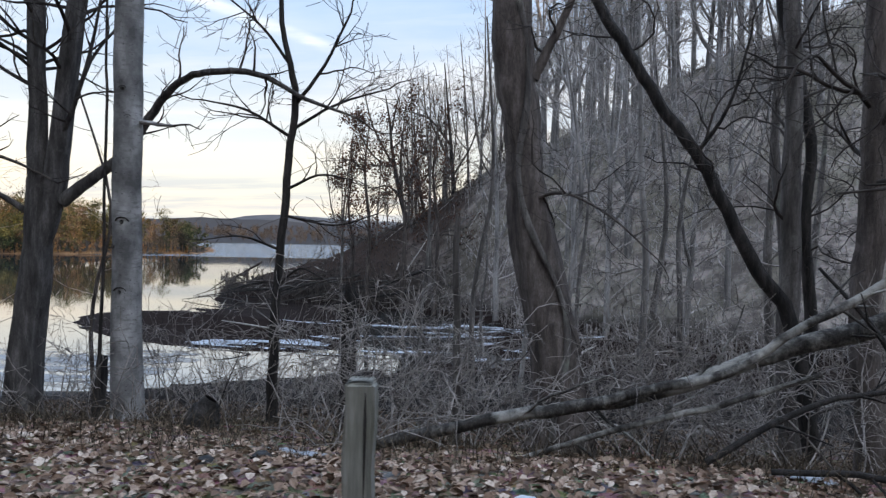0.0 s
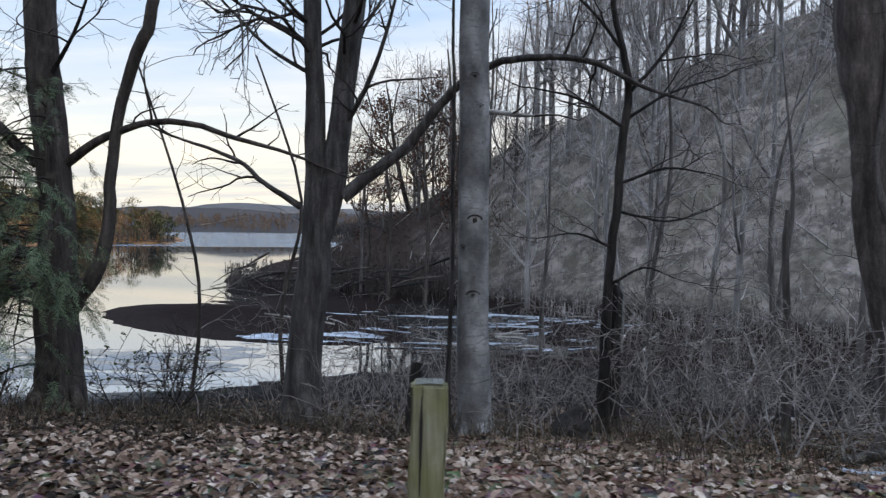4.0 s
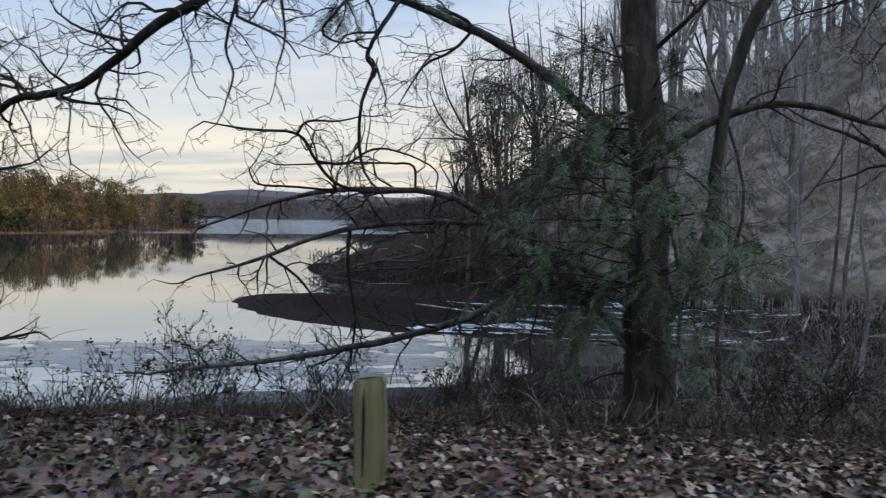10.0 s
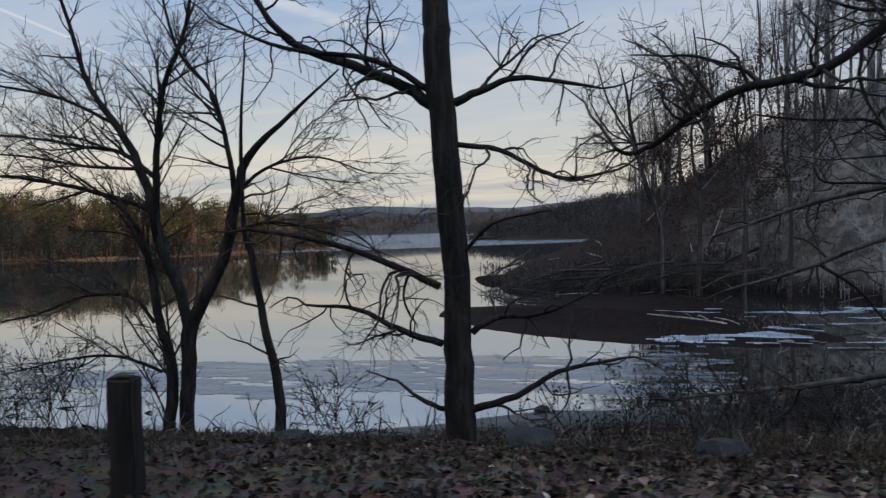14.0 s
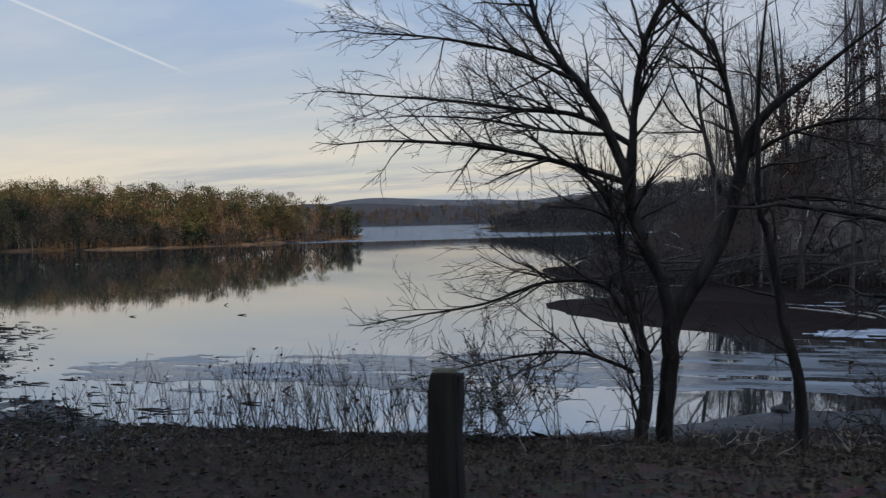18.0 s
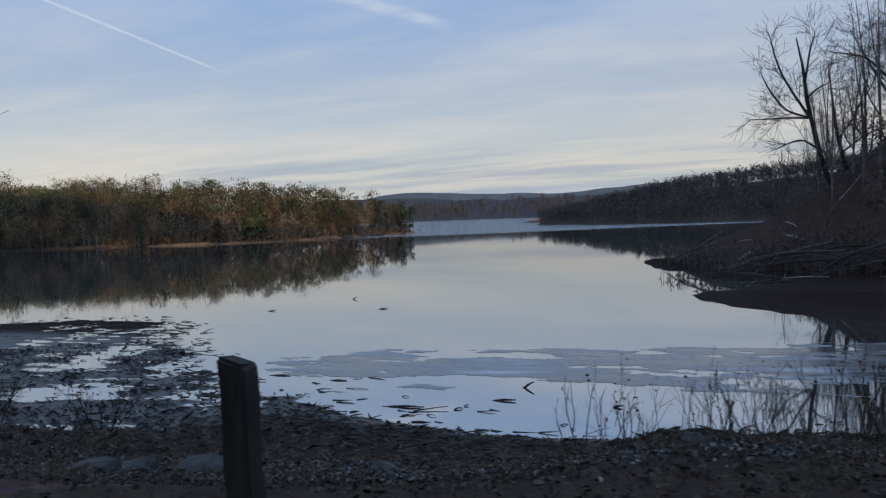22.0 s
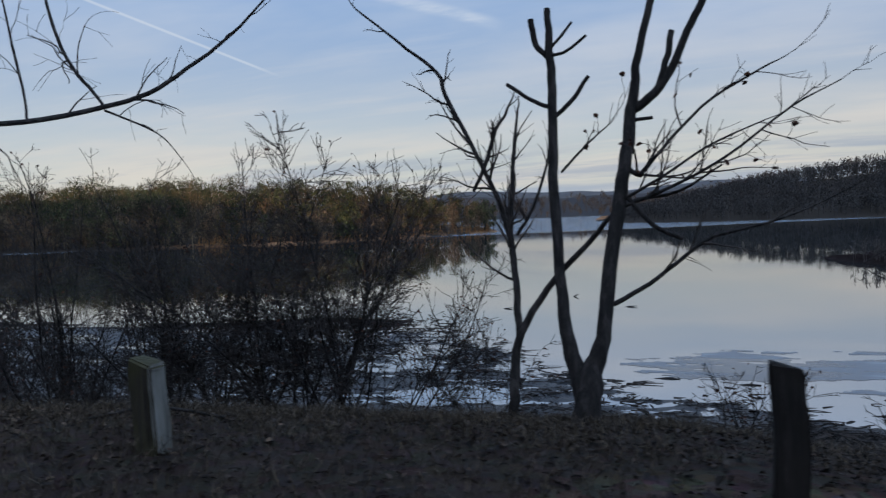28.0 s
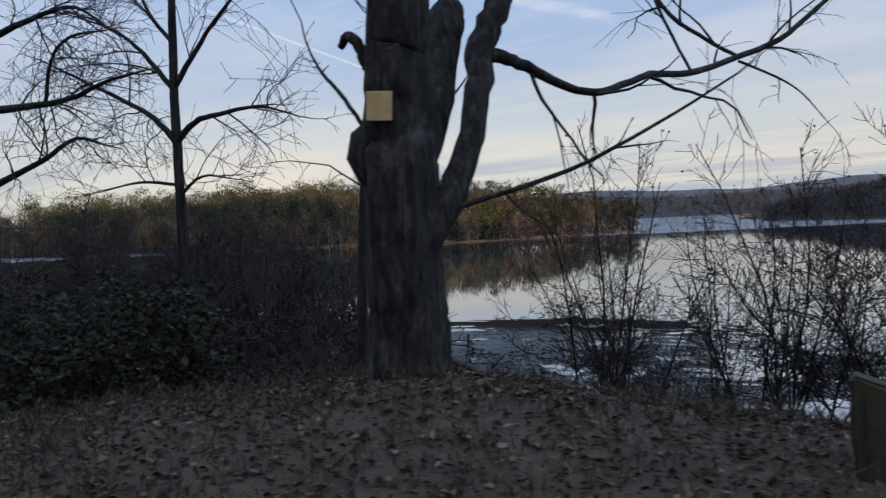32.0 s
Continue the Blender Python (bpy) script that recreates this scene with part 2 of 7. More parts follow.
LEAF_LITTER = leaf_mat("leaf_litter", ((0.0, (0.06, 0.040, 0.030)), (0.35, (0.20, 0.128, 0.09)), (0.7, (0.35, 0.245, 0.185)), (1.0, (0.56, 0.46, 0.38))))
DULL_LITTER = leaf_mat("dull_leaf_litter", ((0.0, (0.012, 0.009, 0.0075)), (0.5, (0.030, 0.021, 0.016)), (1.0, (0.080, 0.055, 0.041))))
DEAD_LEAF = leaf_mat("clinging_dead_leaf", ((0.0, (0.03, 0.016, 0.012)), (0.6, (0.07, 0.035, 0.025)), (1.0, (0.13, 0.06, 0.035))))
NEEDLES = leaf_mat("evergreen_needles", ((0.0, (0.045, 0.068, 0.042)), (0.6, (0.095, 0.128, 0.072)), (1.0, (0.155, 0.185, 0.10))))
GRASS = leaf_mat("dry_grass", ((0.0, (0.022, 0.017, 0.012)), (0.5, (0.055, 0.042, 0.029)), (1.0, (0.14, 0.105, 0.072))))
BROWN_LITTER = leaf_mat("brown_leaf_litter", ((0.0, (0.03, 0.02, 0.014)), (0.5, (0.095, 0.064, 0.043)), (1.0, (0.22, 0.155, 0.11))))
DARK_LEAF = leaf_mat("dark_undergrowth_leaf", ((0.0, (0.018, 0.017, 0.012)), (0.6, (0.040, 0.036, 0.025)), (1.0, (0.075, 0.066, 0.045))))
WET_DEBRIS = leaf_mat("wet_shore_debris", ((0.0, (0.008, 0.007, 0.006)), (0.6, (0.024, 0.019, 0.016)), (1.0, (0.075, 0.06, 0.05))))
GRAVEL = leaf_mat("grey_gravel", ((0.0, (0.03, 0.032, 0.035)), (0.6, (0.075, 0.079, 0.086)), (1.0, (0.20, 0.205, 0.215))))
GREEN_LEAF = leaf_mat("brier_leaves", ((0.0, (0.02, 0.03, 0.012)), (0.6, (0.04, 0.06, 0.02)), (1.0, (0.09, 0.09, 0.035))))


def far_mat(name, stops, other, deep):
    """Far crowns: every leaf and stand a little different, shadowed gaps painted dark."""
    m = Mat(name, 0.8, 0.1)
    c = m.ramp(m.island(), *stops)
    c = m.mix(m.span(m.noise(0.11, 3, 0.6), 0.48, 0.60, 0.0, 0.75), c, other)
    # dark noise patches stand in for the shadow between crowns
    m.colour(m.mix(m.span(m.noise(0.24, 3, 0.6, (1, 1, 0.5)), 0.44, 0.60, 0.0, 0.82), c, deep))
    return m.m


FAR_PINE = far_mat("far_pine_foliage", ((0.0, (0.022, 0.030, 0.013)), (0.6, (0.06, 0.066, 0.028)), (1.0, (0.125, 0.12, 0.052))), (0.085, 0.062, 0.03), (0.010, 0.014, 0.009))
FAR_WOOD = far_mat("far_hardwood_twigs", ((0.0, (0.03, 0.023, 0.017)), (0.6, (0.105, 0.078, 0.05)), (1.0, (0.25, 0.18, 0.11))), (0.17, 0.095, 0.05), (0.024, 0.019, 0.015))
FAR_RUST = leaf_mat("far_rusty_scrub", ((0.0, (0.14, 0.07, 0.03)), (0.6, (0.26, 0.13, 0.05)), (1.0, (0.36, 0.2, 0.09))))
FAR_DARK = leaf_mat("far_bare_woods", ((0.0, (0.025, 0.023, 0.022)), (0.6, (0.05, 0.045, 0.042)), (1.0, (0.085, 0.073, 0.065))))


def ground_mat():
    m = Mat("ground_earth", 0.93, 0.04)
    big = m.noise(0.35, 5, 0.6)
    mid = m.noise(2.6, 6, 0.65)
    leaf = m.voronoi(11, (1, 1, 1), "F1", "Color")
    grit = m.noise(38, 4, 0.6)
    litter = m.ramp(m.math("ADD", m.math("MULTIPLY", mid, 0.6), m.math("MULTIPLY", grit, 0.4)),
                    (0.34, (0.075, 0.058, 0.047)), (0.5, (0.19, 0.145, 0.117)), (0.66, (0.32, 0.255, 0.21)))
    litter = m.mix(0.35, litter, m.mix(1.0, leaf, (0.34, 0.235, 0.17), "MULTIPLY"))
    mud = m.ramp(mid, (0.3, (0.009, 0.008, 0.0075)), (0.55, (0.022, 0.019, 0.018)), (0.75, (0.055, 0.05, 0.048)))
    sand = m.ramp(mid, (0.3, (0.014, 0.010, 0.009)), (0.7, (0.028, 0.020, 0.018)))
    z = m.axis(2)
    x = m.axis(0)
    y = m.axis(1)
    c = m.mix(m.span(z, -1.2, -2.2), litter, mud)
    c = m.mix(m.math("MULTIPLY", m.span(z, -2.5, -2.9), m.span(y, 26, 29)), c, sand)
    patchy = m.noise(0.9, 6, 0.7)
    hillside = m.mix(m.span(patchy, 0.40, 0.62), (0.12, 0.103, 0.094), m.mix(0.6, litter, (0.46, 0.408, 0.37)))
    hillside = m.mix(m.span(m.noise(0.22, 5, 0.6), 0.42, 0.62, 0.0, 0.6), hillside, (0.13, 0.12, 0.085))
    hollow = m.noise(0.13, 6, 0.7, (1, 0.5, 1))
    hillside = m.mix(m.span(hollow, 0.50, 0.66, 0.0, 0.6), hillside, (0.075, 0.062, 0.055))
    # the slope's dim look near the lake point is painted into its colour
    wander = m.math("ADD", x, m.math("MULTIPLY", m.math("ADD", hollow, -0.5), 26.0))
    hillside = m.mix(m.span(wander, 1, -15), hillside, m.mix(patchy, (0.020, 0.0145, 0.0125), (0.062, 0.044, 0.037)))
    c = m.mix(m.math("MULTIPLY", m.span(y, 24, 28), m.span(z, -3.0, -1.6)), c, hillside)
    # verge grass and duff, with the bank's dimness also darkened into the colour
    grassy_dim = m.math("MULTIPLY", m.span(x, -12, -26), m.math("MULTIPLY", m.span(x, -240, -200), m.span(big, 0.2, 0.45)))
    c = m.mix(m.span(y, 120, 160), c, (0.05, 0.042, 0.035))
    strand = m.math("MULTIPLY", m.math("MULTIPLY", m.span(y, 120, 130), m.span(x, -99, -101)), m.span(z, -2.55, -2.85))
    strand = m.math("MULTIPLY", strand, m.math("MULTIPLY", m.span(x, -185, -140), m.span(m.noise(0.12, 4, 0.6), 0.40, 0.58)))
    c = m.mix(strand, c, m.mix(mid, (0.22, 0.10, 0.045), (0.40, 0.23, 0.12)))
    # head of the lake: dark woods tone with distance haze mixed in
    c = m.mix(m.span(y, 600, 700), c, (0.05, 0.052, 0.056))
    c = m.mix(m.math("MULTIPLY", m.math("MULTIPLY", grassy_dim, m.span(y, 14, 12)), 0.92), c, m.mix(m.span(x, -42, -47), m.mix(mid, (0.012, 0.0095, 0.008), (0.036, 0.028, 0.023)), m.mix(mid, (0.035, 0.026, 0.019), (0.12, 0.09, 0.066))))
    m.colour(c)
    wet = m.math("MAXIMUM", m.span(z, -3.0, -3.29, 0.93, 0.46), m.math("MAXIMUM", m.span(y, 26, 30), m.span(x, -19, -13)))
    m.link(wet, m.b.inputs["Roughness"])
    m.link(m.math("MULTIPLY", m.span(z, -3.0, -3.27, 0.04, 0.5), m.math("MULTIPLY", m.span(y, 30, 26, 0.08, 1.0), m.span(x, -13, -19, 0.08, 1.0))), m.b.inputs["Specular IOR Level"])
    m.bump(m.math("ADD", mid, m.math("MULTIPLY", grit, 0.5)), 0.8, 0.06)
    return m.m


GROUND = ground_mat()


def water_mat():
    m = Mat("lake_water", 0.03, 0.5)
    m.b.inputs["IOR"].default_value = 8.5
    m.colour(m.mix(m.noise(0.05, 3), (0.018, 0.021, 0.022), (0.028, 0.030, 0.029)))
    calm = m.span(m.noise(0.035, 3, 0.5, (0.3, 1, 1)), 0.42, 0.62)
    # the breeze ruffles the lake beyond a slanting line
    edge = m.math("ADD", m.axis(1), m.math("MULTIPLY", m.axis(0), -0.5))
    far = m.span(m.math("ADD", edge, m.math("MULTIPLY", m.noise(0.06, 3, 0.5, (0.4, 1, 1)), 14.0)), 231, 237)
    rip = m.noise(1.1, 4, 0.6, (0.6, 1.6, 1))
    amp = m.math("ADD", m.math("MULTIPLY", calm, 0.0012), m.math("MULTIPLY", far, 0.9))
    m.bump(m.math("MULTIPLY", rip, m.math("ADD", amp, 0.001)), 0.5, 1.0)
    return m.m


WATER = water_mat()


def ice_mat():
    m = Mat("thin_ice", 0.32, 0.4)
    tone = m.noise(0.55, 7, 0.68, (0.35, 1.7, 1))
    m.colour(m.ramp(tone, (0.32, (0.045, 0.05, 0.057)), (0.48, (0.085, 0.09, 0.10)), (0.58, (0.17, 0.178, 0.19)), (0.68, (0.33, 0.335, 0.345))))
    m.link(m.span(tone, 0.35, 0.62, 0.12, 0.42), m.b.inputs["Roughness"])
    m.bump(m.noise(6, 4, 0.6, (0.5, 1.5, 1)), 0.25, 0.01)
    return m.m


def frost_mat():
    m = Mat("frosted_ice", 0.45, 0.4)
    tone = m.noise(1.3, 6, 0.65, (0.4, 1.6, 1))
    m.colour(m.ramp(tone, (0.36, (0.09, 0.097, 0.11)), (0.5, (0.32, 0.345, 0.385)), (0.68, (0.60, 0.635, 0.69))))
    m.bump(m.noise(9, 4, 0.6), 0.3, 0.01)
    return m.m


FROST = frost_mat()
ICE = ice_mat()


def post_mat(name, dark, mid, light, stain):
    m = Mat(name, 0.85, 0.25)
    grain = m.noise(22, 6, 0.65, (1, 1, 0.06))
    c = m.ramp(grain, (0.3, dark), (0.5, mid), (0.72, light))
    c = m.mix(m.span(m.noise(3.2, 5, 0.6), 0.40, 0.60, 0, 0.7), c, stain)
    crack = m.noise(15, 3, 0.5, (1, 1, 0.03))
    c = m.mix(m.span(crack, 0.60, 0.68, 0, 0.85), c, (0.03, 0.027, 0.022))
    m.colour(c).bump(m.math("SUBTRACT", grain, m.span(crack, 0.60, 0.68)), 0.8, 0.012)
    return m.m


POST = post_mat("weathered_post_wood", (0.10, 0.092, 0.058), (0.215, 0.20, 0.125), (0.35, 0.33, 0.235), (0.18, 0.172, 0.07))
# dark brown wood, with the posts' silhouette darkness put into its colour
POST_DARK = post_mat("silhouetted_post_wood", (0.008, 0.007, 0.006), (0.018, 0.0155, 0.014), (0.04, 0.034, 0.03), (0.022, 0.018, 0.015))
POST_OLIVE = post_mat("olive_post_wood", (0.02, 0.017, 0.012), (0.043, 0.036, 0.023), (0.085, 0.074, 0.05), (0.055, 0.05, 0.02))

POST_GREY = post_mat("grey_post_wood", (0.08, 0.077, 0.066), (0.165, 0.158, 0.136), (0.27, 0.258, 0.228), (0.13, 0.126, 0.10))


def plain(name, a, b, scale=8, rough=0.8):
    m = Mat(name, rough, 0.3)
    n = m.noise(scale, 5, 0.6)
    m.colour(m.ramp(n, (0.3, a), (0.7, b))).bump(n, 0.4, 0.01)
    return m.m


STONE = plain("grey_stone", (0.012, 0.0115, 0.012), (0.042, 0.041, 0.042), 7)
OLD_SNOW = plain("dirty_old_snow", (0.09, 0.095, 0.105), (0.33, 0.35, 0.38), 22)
STONE_PALE = plain("pale_blue_grey_stone", (0.30, 0.33, 0.36), (0.58, 0.61, 0.64), 9)
SIGN = plain("faded_sign_board", (0.44, 0.28, 0.11), (0.55, 0.38, 0.18), 14, 0.7)
METAL = plain("dull_nail_metal", (0.2, 0.2, 0.2), (0.35, 0.35, 0.35), 60, 0.4)
# the haze of distance is put into these two base colours
HILL_NEAR = plain("hazed_hill_woods", (0.040, 0.047, 0.055), (0.075, 0.08, 0.085), 0.03, 0.95)
HILL_FAR = plain("hazed_ridge", (0.17, 0.23, 0.32), (0.21, 0.26, 0.34), 0.004, 0.95)

# ---------------------------------------------------------------- mesh helpers


def cross(a, b):
    """The cross product of two vectors, or of rows with rows or a vector."""
    a0, a1, a2 = a[..., 0], a[..., 1], a[..., 2]
    b0, b1, b2 = b[..., 0], b[..., 1], b[..., 2]
    return np.stack([a1 * b2 - a2 * b1, a2 * b0 - a0 * b2, a0 * b1 - a1 * b0], -1)


def lengths(a):
    return np.sqrt(np.maximum((a * a).sum(1), 1e-18))[:, None]


class Mesh:
    """Collects tubes and quads as arrays and turns them into one mesh."""

    def __init__(self):
        self.v, self.f, self.n = [], [], 0
        self.waiting = {}

    def any(self):
        return bool(self.v or self.waiting)

    def add(self, verts, quads):
        self.v.append(np.asarray(verts, float))
        self.f.append(np.asarray(quads, np.int64) + self.n)
        self.n += len(verts)

    def tube(self, pts, radii, sides=6, flute=None):
        """Tubes of one kind wait and are made together."""
        p = np.asarray(pts, float)
        if flute is None:
            self.waiting.setdefault((len(p), sides), []).append((p, radii))
            return
        self.rings(p[None], np.asarray(radii, float)[None], sides, flute(p, np.arange(sides) * (2 * math.pi / sides))[None])

    def flush(self):
        for (n, sides), rows in self.waiting.items():
            self.rings(np.array([r[0] for r in rows]), np.array([r[1] for r in rows], float), sides, 1.0)
        self.waiting = {}

    def rings(self, p, r, sides, k):
        m, n = p.shape[:2]
        t = np.empty_like(p)
        t[:, 1:-1] = p[:, 2:] - p[:, :-2]
        t[:, 0], t[:, -1] = p[:, 1] - p[:, 0], p[:, -1] - p[:, -2]
        t /= np.sqrt((t * t).sum(2) + 1e-18)[..., None]
        ref = np.eye(3)[np.argmin(np.abs(t.mean(1)), 1)][:, None]
        u = cross(t, ref)
        u /= np.sqrt((u * u).sum(2) + 1e-18)[..., None]
        w = cross(t, u)
        a = np.arange(sides) * (2 * math.pi / sides)
        ring = p[:, :, None] + (r[:, :, None] * k)[..., None] * (np.cos(a)[:, None] * u[:, :, None] + np.sin(a)[:, None] * w[:, :, None]) if np.ndim(k) else \
            p[:, :, None] + r[:, :, None, None] * (np.cos(a)[:, None] * u[:, :, None] + np.sin(a)[:, None] * w[:, :, None])
        i = np.arange(n - 1)[:, None] * sides
        j = np.arange(sides)[None]
        j2 = (j + 1) % sides
        q = np.stack([i + j, i + j2, i + sides + j2, i + sides + j], -1).reshape(-1, 4)
        q = (q[None] + (np.arange(m) * n * sides)[:, None, None]).reshape(-1, 4)
        self.add(ring.reshape(-1, 3), q)

    def quad(self, a, b, c, d):
        self.add([a, b, c, d], [[0, 1, 2, 3]])

    def quads(self, corners):
        """corners: (k, 4, 3)"""
        c = np.asarray(corners, float)
        self.add(c.reshape(-1, 3), np.arange(len(c) * 4).reshape(-1, 4))

    def mesh(self, name, origin=(0, 0, 0), smooth=True):
        self.flush()
        me = bpy.data.meshes.new(name)
        v = np.concatenate(self.v) - np.asarray(origin, float)
        f = np.concatenate(self.f)
        me.vertices.add(len(v))
        me.vertices.foreach_set("co", v.ravel())
        me.loops.add(f.size)
        me.loops.foreach_set("vertex_index", f.ravel().astype(np.int32))
        me.polygons.add(len(f))
        me.polygons.foreach_set("loop_start", np.arange(0, f.size, 4, dtype=np.int32))
        me.polygons.foreach_set("use_smooth", np.full(len(f), smooth))
        me.update(calc_edges=True)
        return me


def thing(name, at, label, category, group="", kind=""):
    ob = new(name)
    ob.location = at
    ob.empty_display_size = 0.2
    return tagged(ob, label, category, group, kind)


def part(name, m, material, parent, label="", smooth=True, kind=""):
    """One mesh object under a thing or a part; m holds world coordinates."""
    o = parent
    origin = Vector((0, 0, 0))
    while o is not None:
        origin += o.location
        o = o.parent
    ob = new(name, m.mesh(name, origin, smooth))
    ob.data.materials.append(material)
    ob.parent = parent
    return tagged(ob, label, kind=kind)


def single(name, m, material, label, category, group="", kind="", smooth=True, at=(0, 0, 0)):
    ob = new(name, m.mesh(name, at, smooth))
    ob.location = at
    ob.data.materials.append(material)
    return tagged(ob, label, category, group, kind)


def curve(pts, steps=4):
    """A smooth line through control points (x, y, z[, r]) by Catmull-Rom."""
    p = np.asarray(pts, float)
    q = np.vstack([2 * p[0] - p[1], p, 2 * p[-1] - p[-2]])
    out = []
    for i in range(1, len(q) - 2):
        for s in np.arange(steps) / steps:
            a, b, c, d = q[i - 1], q[i], q[i + 1], q[i + 2]
            out.append(0.5 * (2 * b + (c - a) * s + (2 * a - 5 * b + 4 * c - d) * s * s + (3 * b - a - 3 * c + d) * s ** 3))
    out.append(p[-1])
    return np.array(out)


def flutes(seed, depth=0.10, lobes=5):
    """Uneven, ridged cross-sections for old trunks."""
    r = random.Random(seed)
    ph = [r.uniform(0, 6.28) for _ in range(4)]

    def f(p, a):
        z = p[:, 2:3]
        return (1 + depth * 0.5 * np.sin(lobes * a + ph[0] + 0.6 * z) + depth * 0.35 * np.sin(3 * a + ph[1] - 0.9 * z)
                + depth * 0.25 * np.sin(11 * a + ph[2] + 2.1 * z) + depth * 0.25 * np.sin(2 * a + ph[3] + 3.3 * z))
    return f


class Twigs:
    """Settings for side growth."""

    def __init__(self, levels=2, density=(3.0, 5.0, 6.0), ratio=0.5, spread=50, wiggle=0.16, rise=0.04, taper=0.3, reach=1.0, droop=0.0, thin=0.0022):
        self.levels, self.density, self.ratio, self.spread = levels, density, ratio, spread
        self.wiggle, self.rise, self.taper, self.reach, self.droop = wiggle, rise, taper, reach, droop
        self.thin = thin


def unit(v):
    return v / max(math.sqrt(float(v @ v)), 1e-9)


def grow(m, rng, p, d, length, r, level, k, tips=None):
    n = max(3, min(9, int(length / 0.13) + 2))
    pts, rad = [np.array(p, float)], [r]
    d = unit(np.array(d, float))
    step = length / (n - 1)
    for i in range(1, n):
        d = unit(d + np.array([rng.gauss(0, k.wiggle), rng.gauss(0, k.wiggle), rng.gauss(0, k.wiggle) + k.rise - k.droop * i / n]))
        pts.append(pts[-1] + d * step)
        rad.append(max(k.thin, r * (1 - (1 - k.taper) * i / (n - 1))))
    m.tube(pts, rad, 5 if r > 0.02 else 4 if r > 0.008 else 3)
    if tips is not None:
        tips.append((pts[-1], d))
    side(m, rng, np.array(pts), np.array(rad), length, level, k, 0.2, tips)


def side(m, rng, pts, rad, length, level, k, first=0.2, tips=None):
    """Children along a line."""
    if level >= k.levels:
        return
    want = length * k.density[min(level, len(k.density) - 1)]
    count = int(want) + (rng.random() < want % 1)
    for _ in range(count):
        f = rng.uniform(first, 1.0)
        i = min(int(f * (len(pts) - 1)), len(pts) - 2)
        s = f * (len(pts) - 1) - i
        p = pts[i] * (1 - s) + pts[i + 1] * s
        r0 = rad[i] * (1 - s) + rad[i + 1] * s
        t = unit(pts[i + 1] - pts[i])
        x = unit(cross(t, np.array([rng.gauss(0, 1), rng.gauss(0, 1), rng.gauss(0, 1)])))
        a = radians(rng.gauss(k.spread, 14))
        d = math.cos(a) * t + math.sin(a) * x
        ln = min(length, 1.6) * k.ratio * rng.uniform(0.55, 1.25) * (1.15 - 0.55 * f) * k.reach
        grow(m, rng, p, d, max(ln, 0.07), max(k.thin * 1.5, min(r0 * 0.6, 0.012 + ln * 0.006)), level + 1, k, tips)


def leaf_card(rng, p, size, flat=0.5):
    """A curled leaf of two quads."""
    a = rng.uniform(0, 6.28)
    u = np.array([math.cos(a), math.sin(a), rng.uniform(-0.4, 0.4)])
    nrm = unit(np.array([rng.gauss(0, flat), rng.gauss(0, flat), 1.0]))
    u = unit(u - nrm * (u @ nrm))
    w = cross(nrm, u)
    ln, wd = size * rng.uniform(0.8, 1.3), size * rng.uniform(0.28, 0.5)
    up = nrm * size * rng.uniform(0.05, 0.3)
    a0, a1 = p - u * ln * 0.5, p + u * ln * 0.5
    b = p + w * wd + up
    c = p - w * wd + up * rng.uniform(0.2, 1.0)
    mid0, mid1 = p - u * ln * 0.18, p + u * ln * 0.2
    return [[a0, mid0 + w * wd * 0.9 + up, mid1 + w * wd * 0.8 + up, a1], [a1, mid1 - w * wd * 0.8 + up, mid0 - w * wd * 0.9 + up, a0]]


# ---------------------------------------------------------------- the lie of the land
WATER_Z = -3.3


def ip(x, xs, ys):
    return np.interp(x, xs, ys)


def smooth(t):
    t = np.clip(t, 0, 1)
    return t * t * (3 - 2 * t)


def post_line(x):
    return ip(x, [-110, -75, -55, -49.3, -45.7, -38.5, -31.2, -27.6, -20.3, -12.9, -5.6, -1.9, 10, 60],
              [-26, -9, -0.4, 1.6, 2.8, 4.02, 4.96, 5.27, 5.35, 5.45, 5.1, 4.93, 4.2, 0])


def shore_line(x):
    return ip(x, [-300, -140, -95, -75, -66, -57, -51.5, -47.5, -44, -40.5, -37, -33, -27.5, -23, -19.4, -14, -12.7, -8, -4, 0, 6, 60],
              [-40, 4, 24, 28.8, 29.7, 32.5, 31.8, 26.5, 22.6, 19.4, 18.1, 16.9, 16.5, 18.6, 20.8, 22.2, 23.6, 27.5, 31, 35, 45, 45])


def waves(x, y, seed, size, octaves=4):
    """Cheap smooth noise, about -1 to 1, as a sum of turned sines."""
    r = random.Random(seed)
    out, amp, tot = 0, 1.0, 0.0
    for o in range(octaves):
        for _ in range(3):
            a = r.uniform(0, math.pi)
            q = 2 * math.pi / (size * r.uniform(0.7, 1.4)) * (2 ** o)
            out = out + amp / 3 * np.sin(q * (x * math.cos(a) + y * math.sin(a)) + r.uniform(0, 6.28) + 1.3 * np.sin(q * 0.6 * (y * math.cos(a) - x * math.sin(a)) + r.uniform(0, 6)))
        tot += amp / 3 * 1.8
        amp *= 0.5
    return out / tot


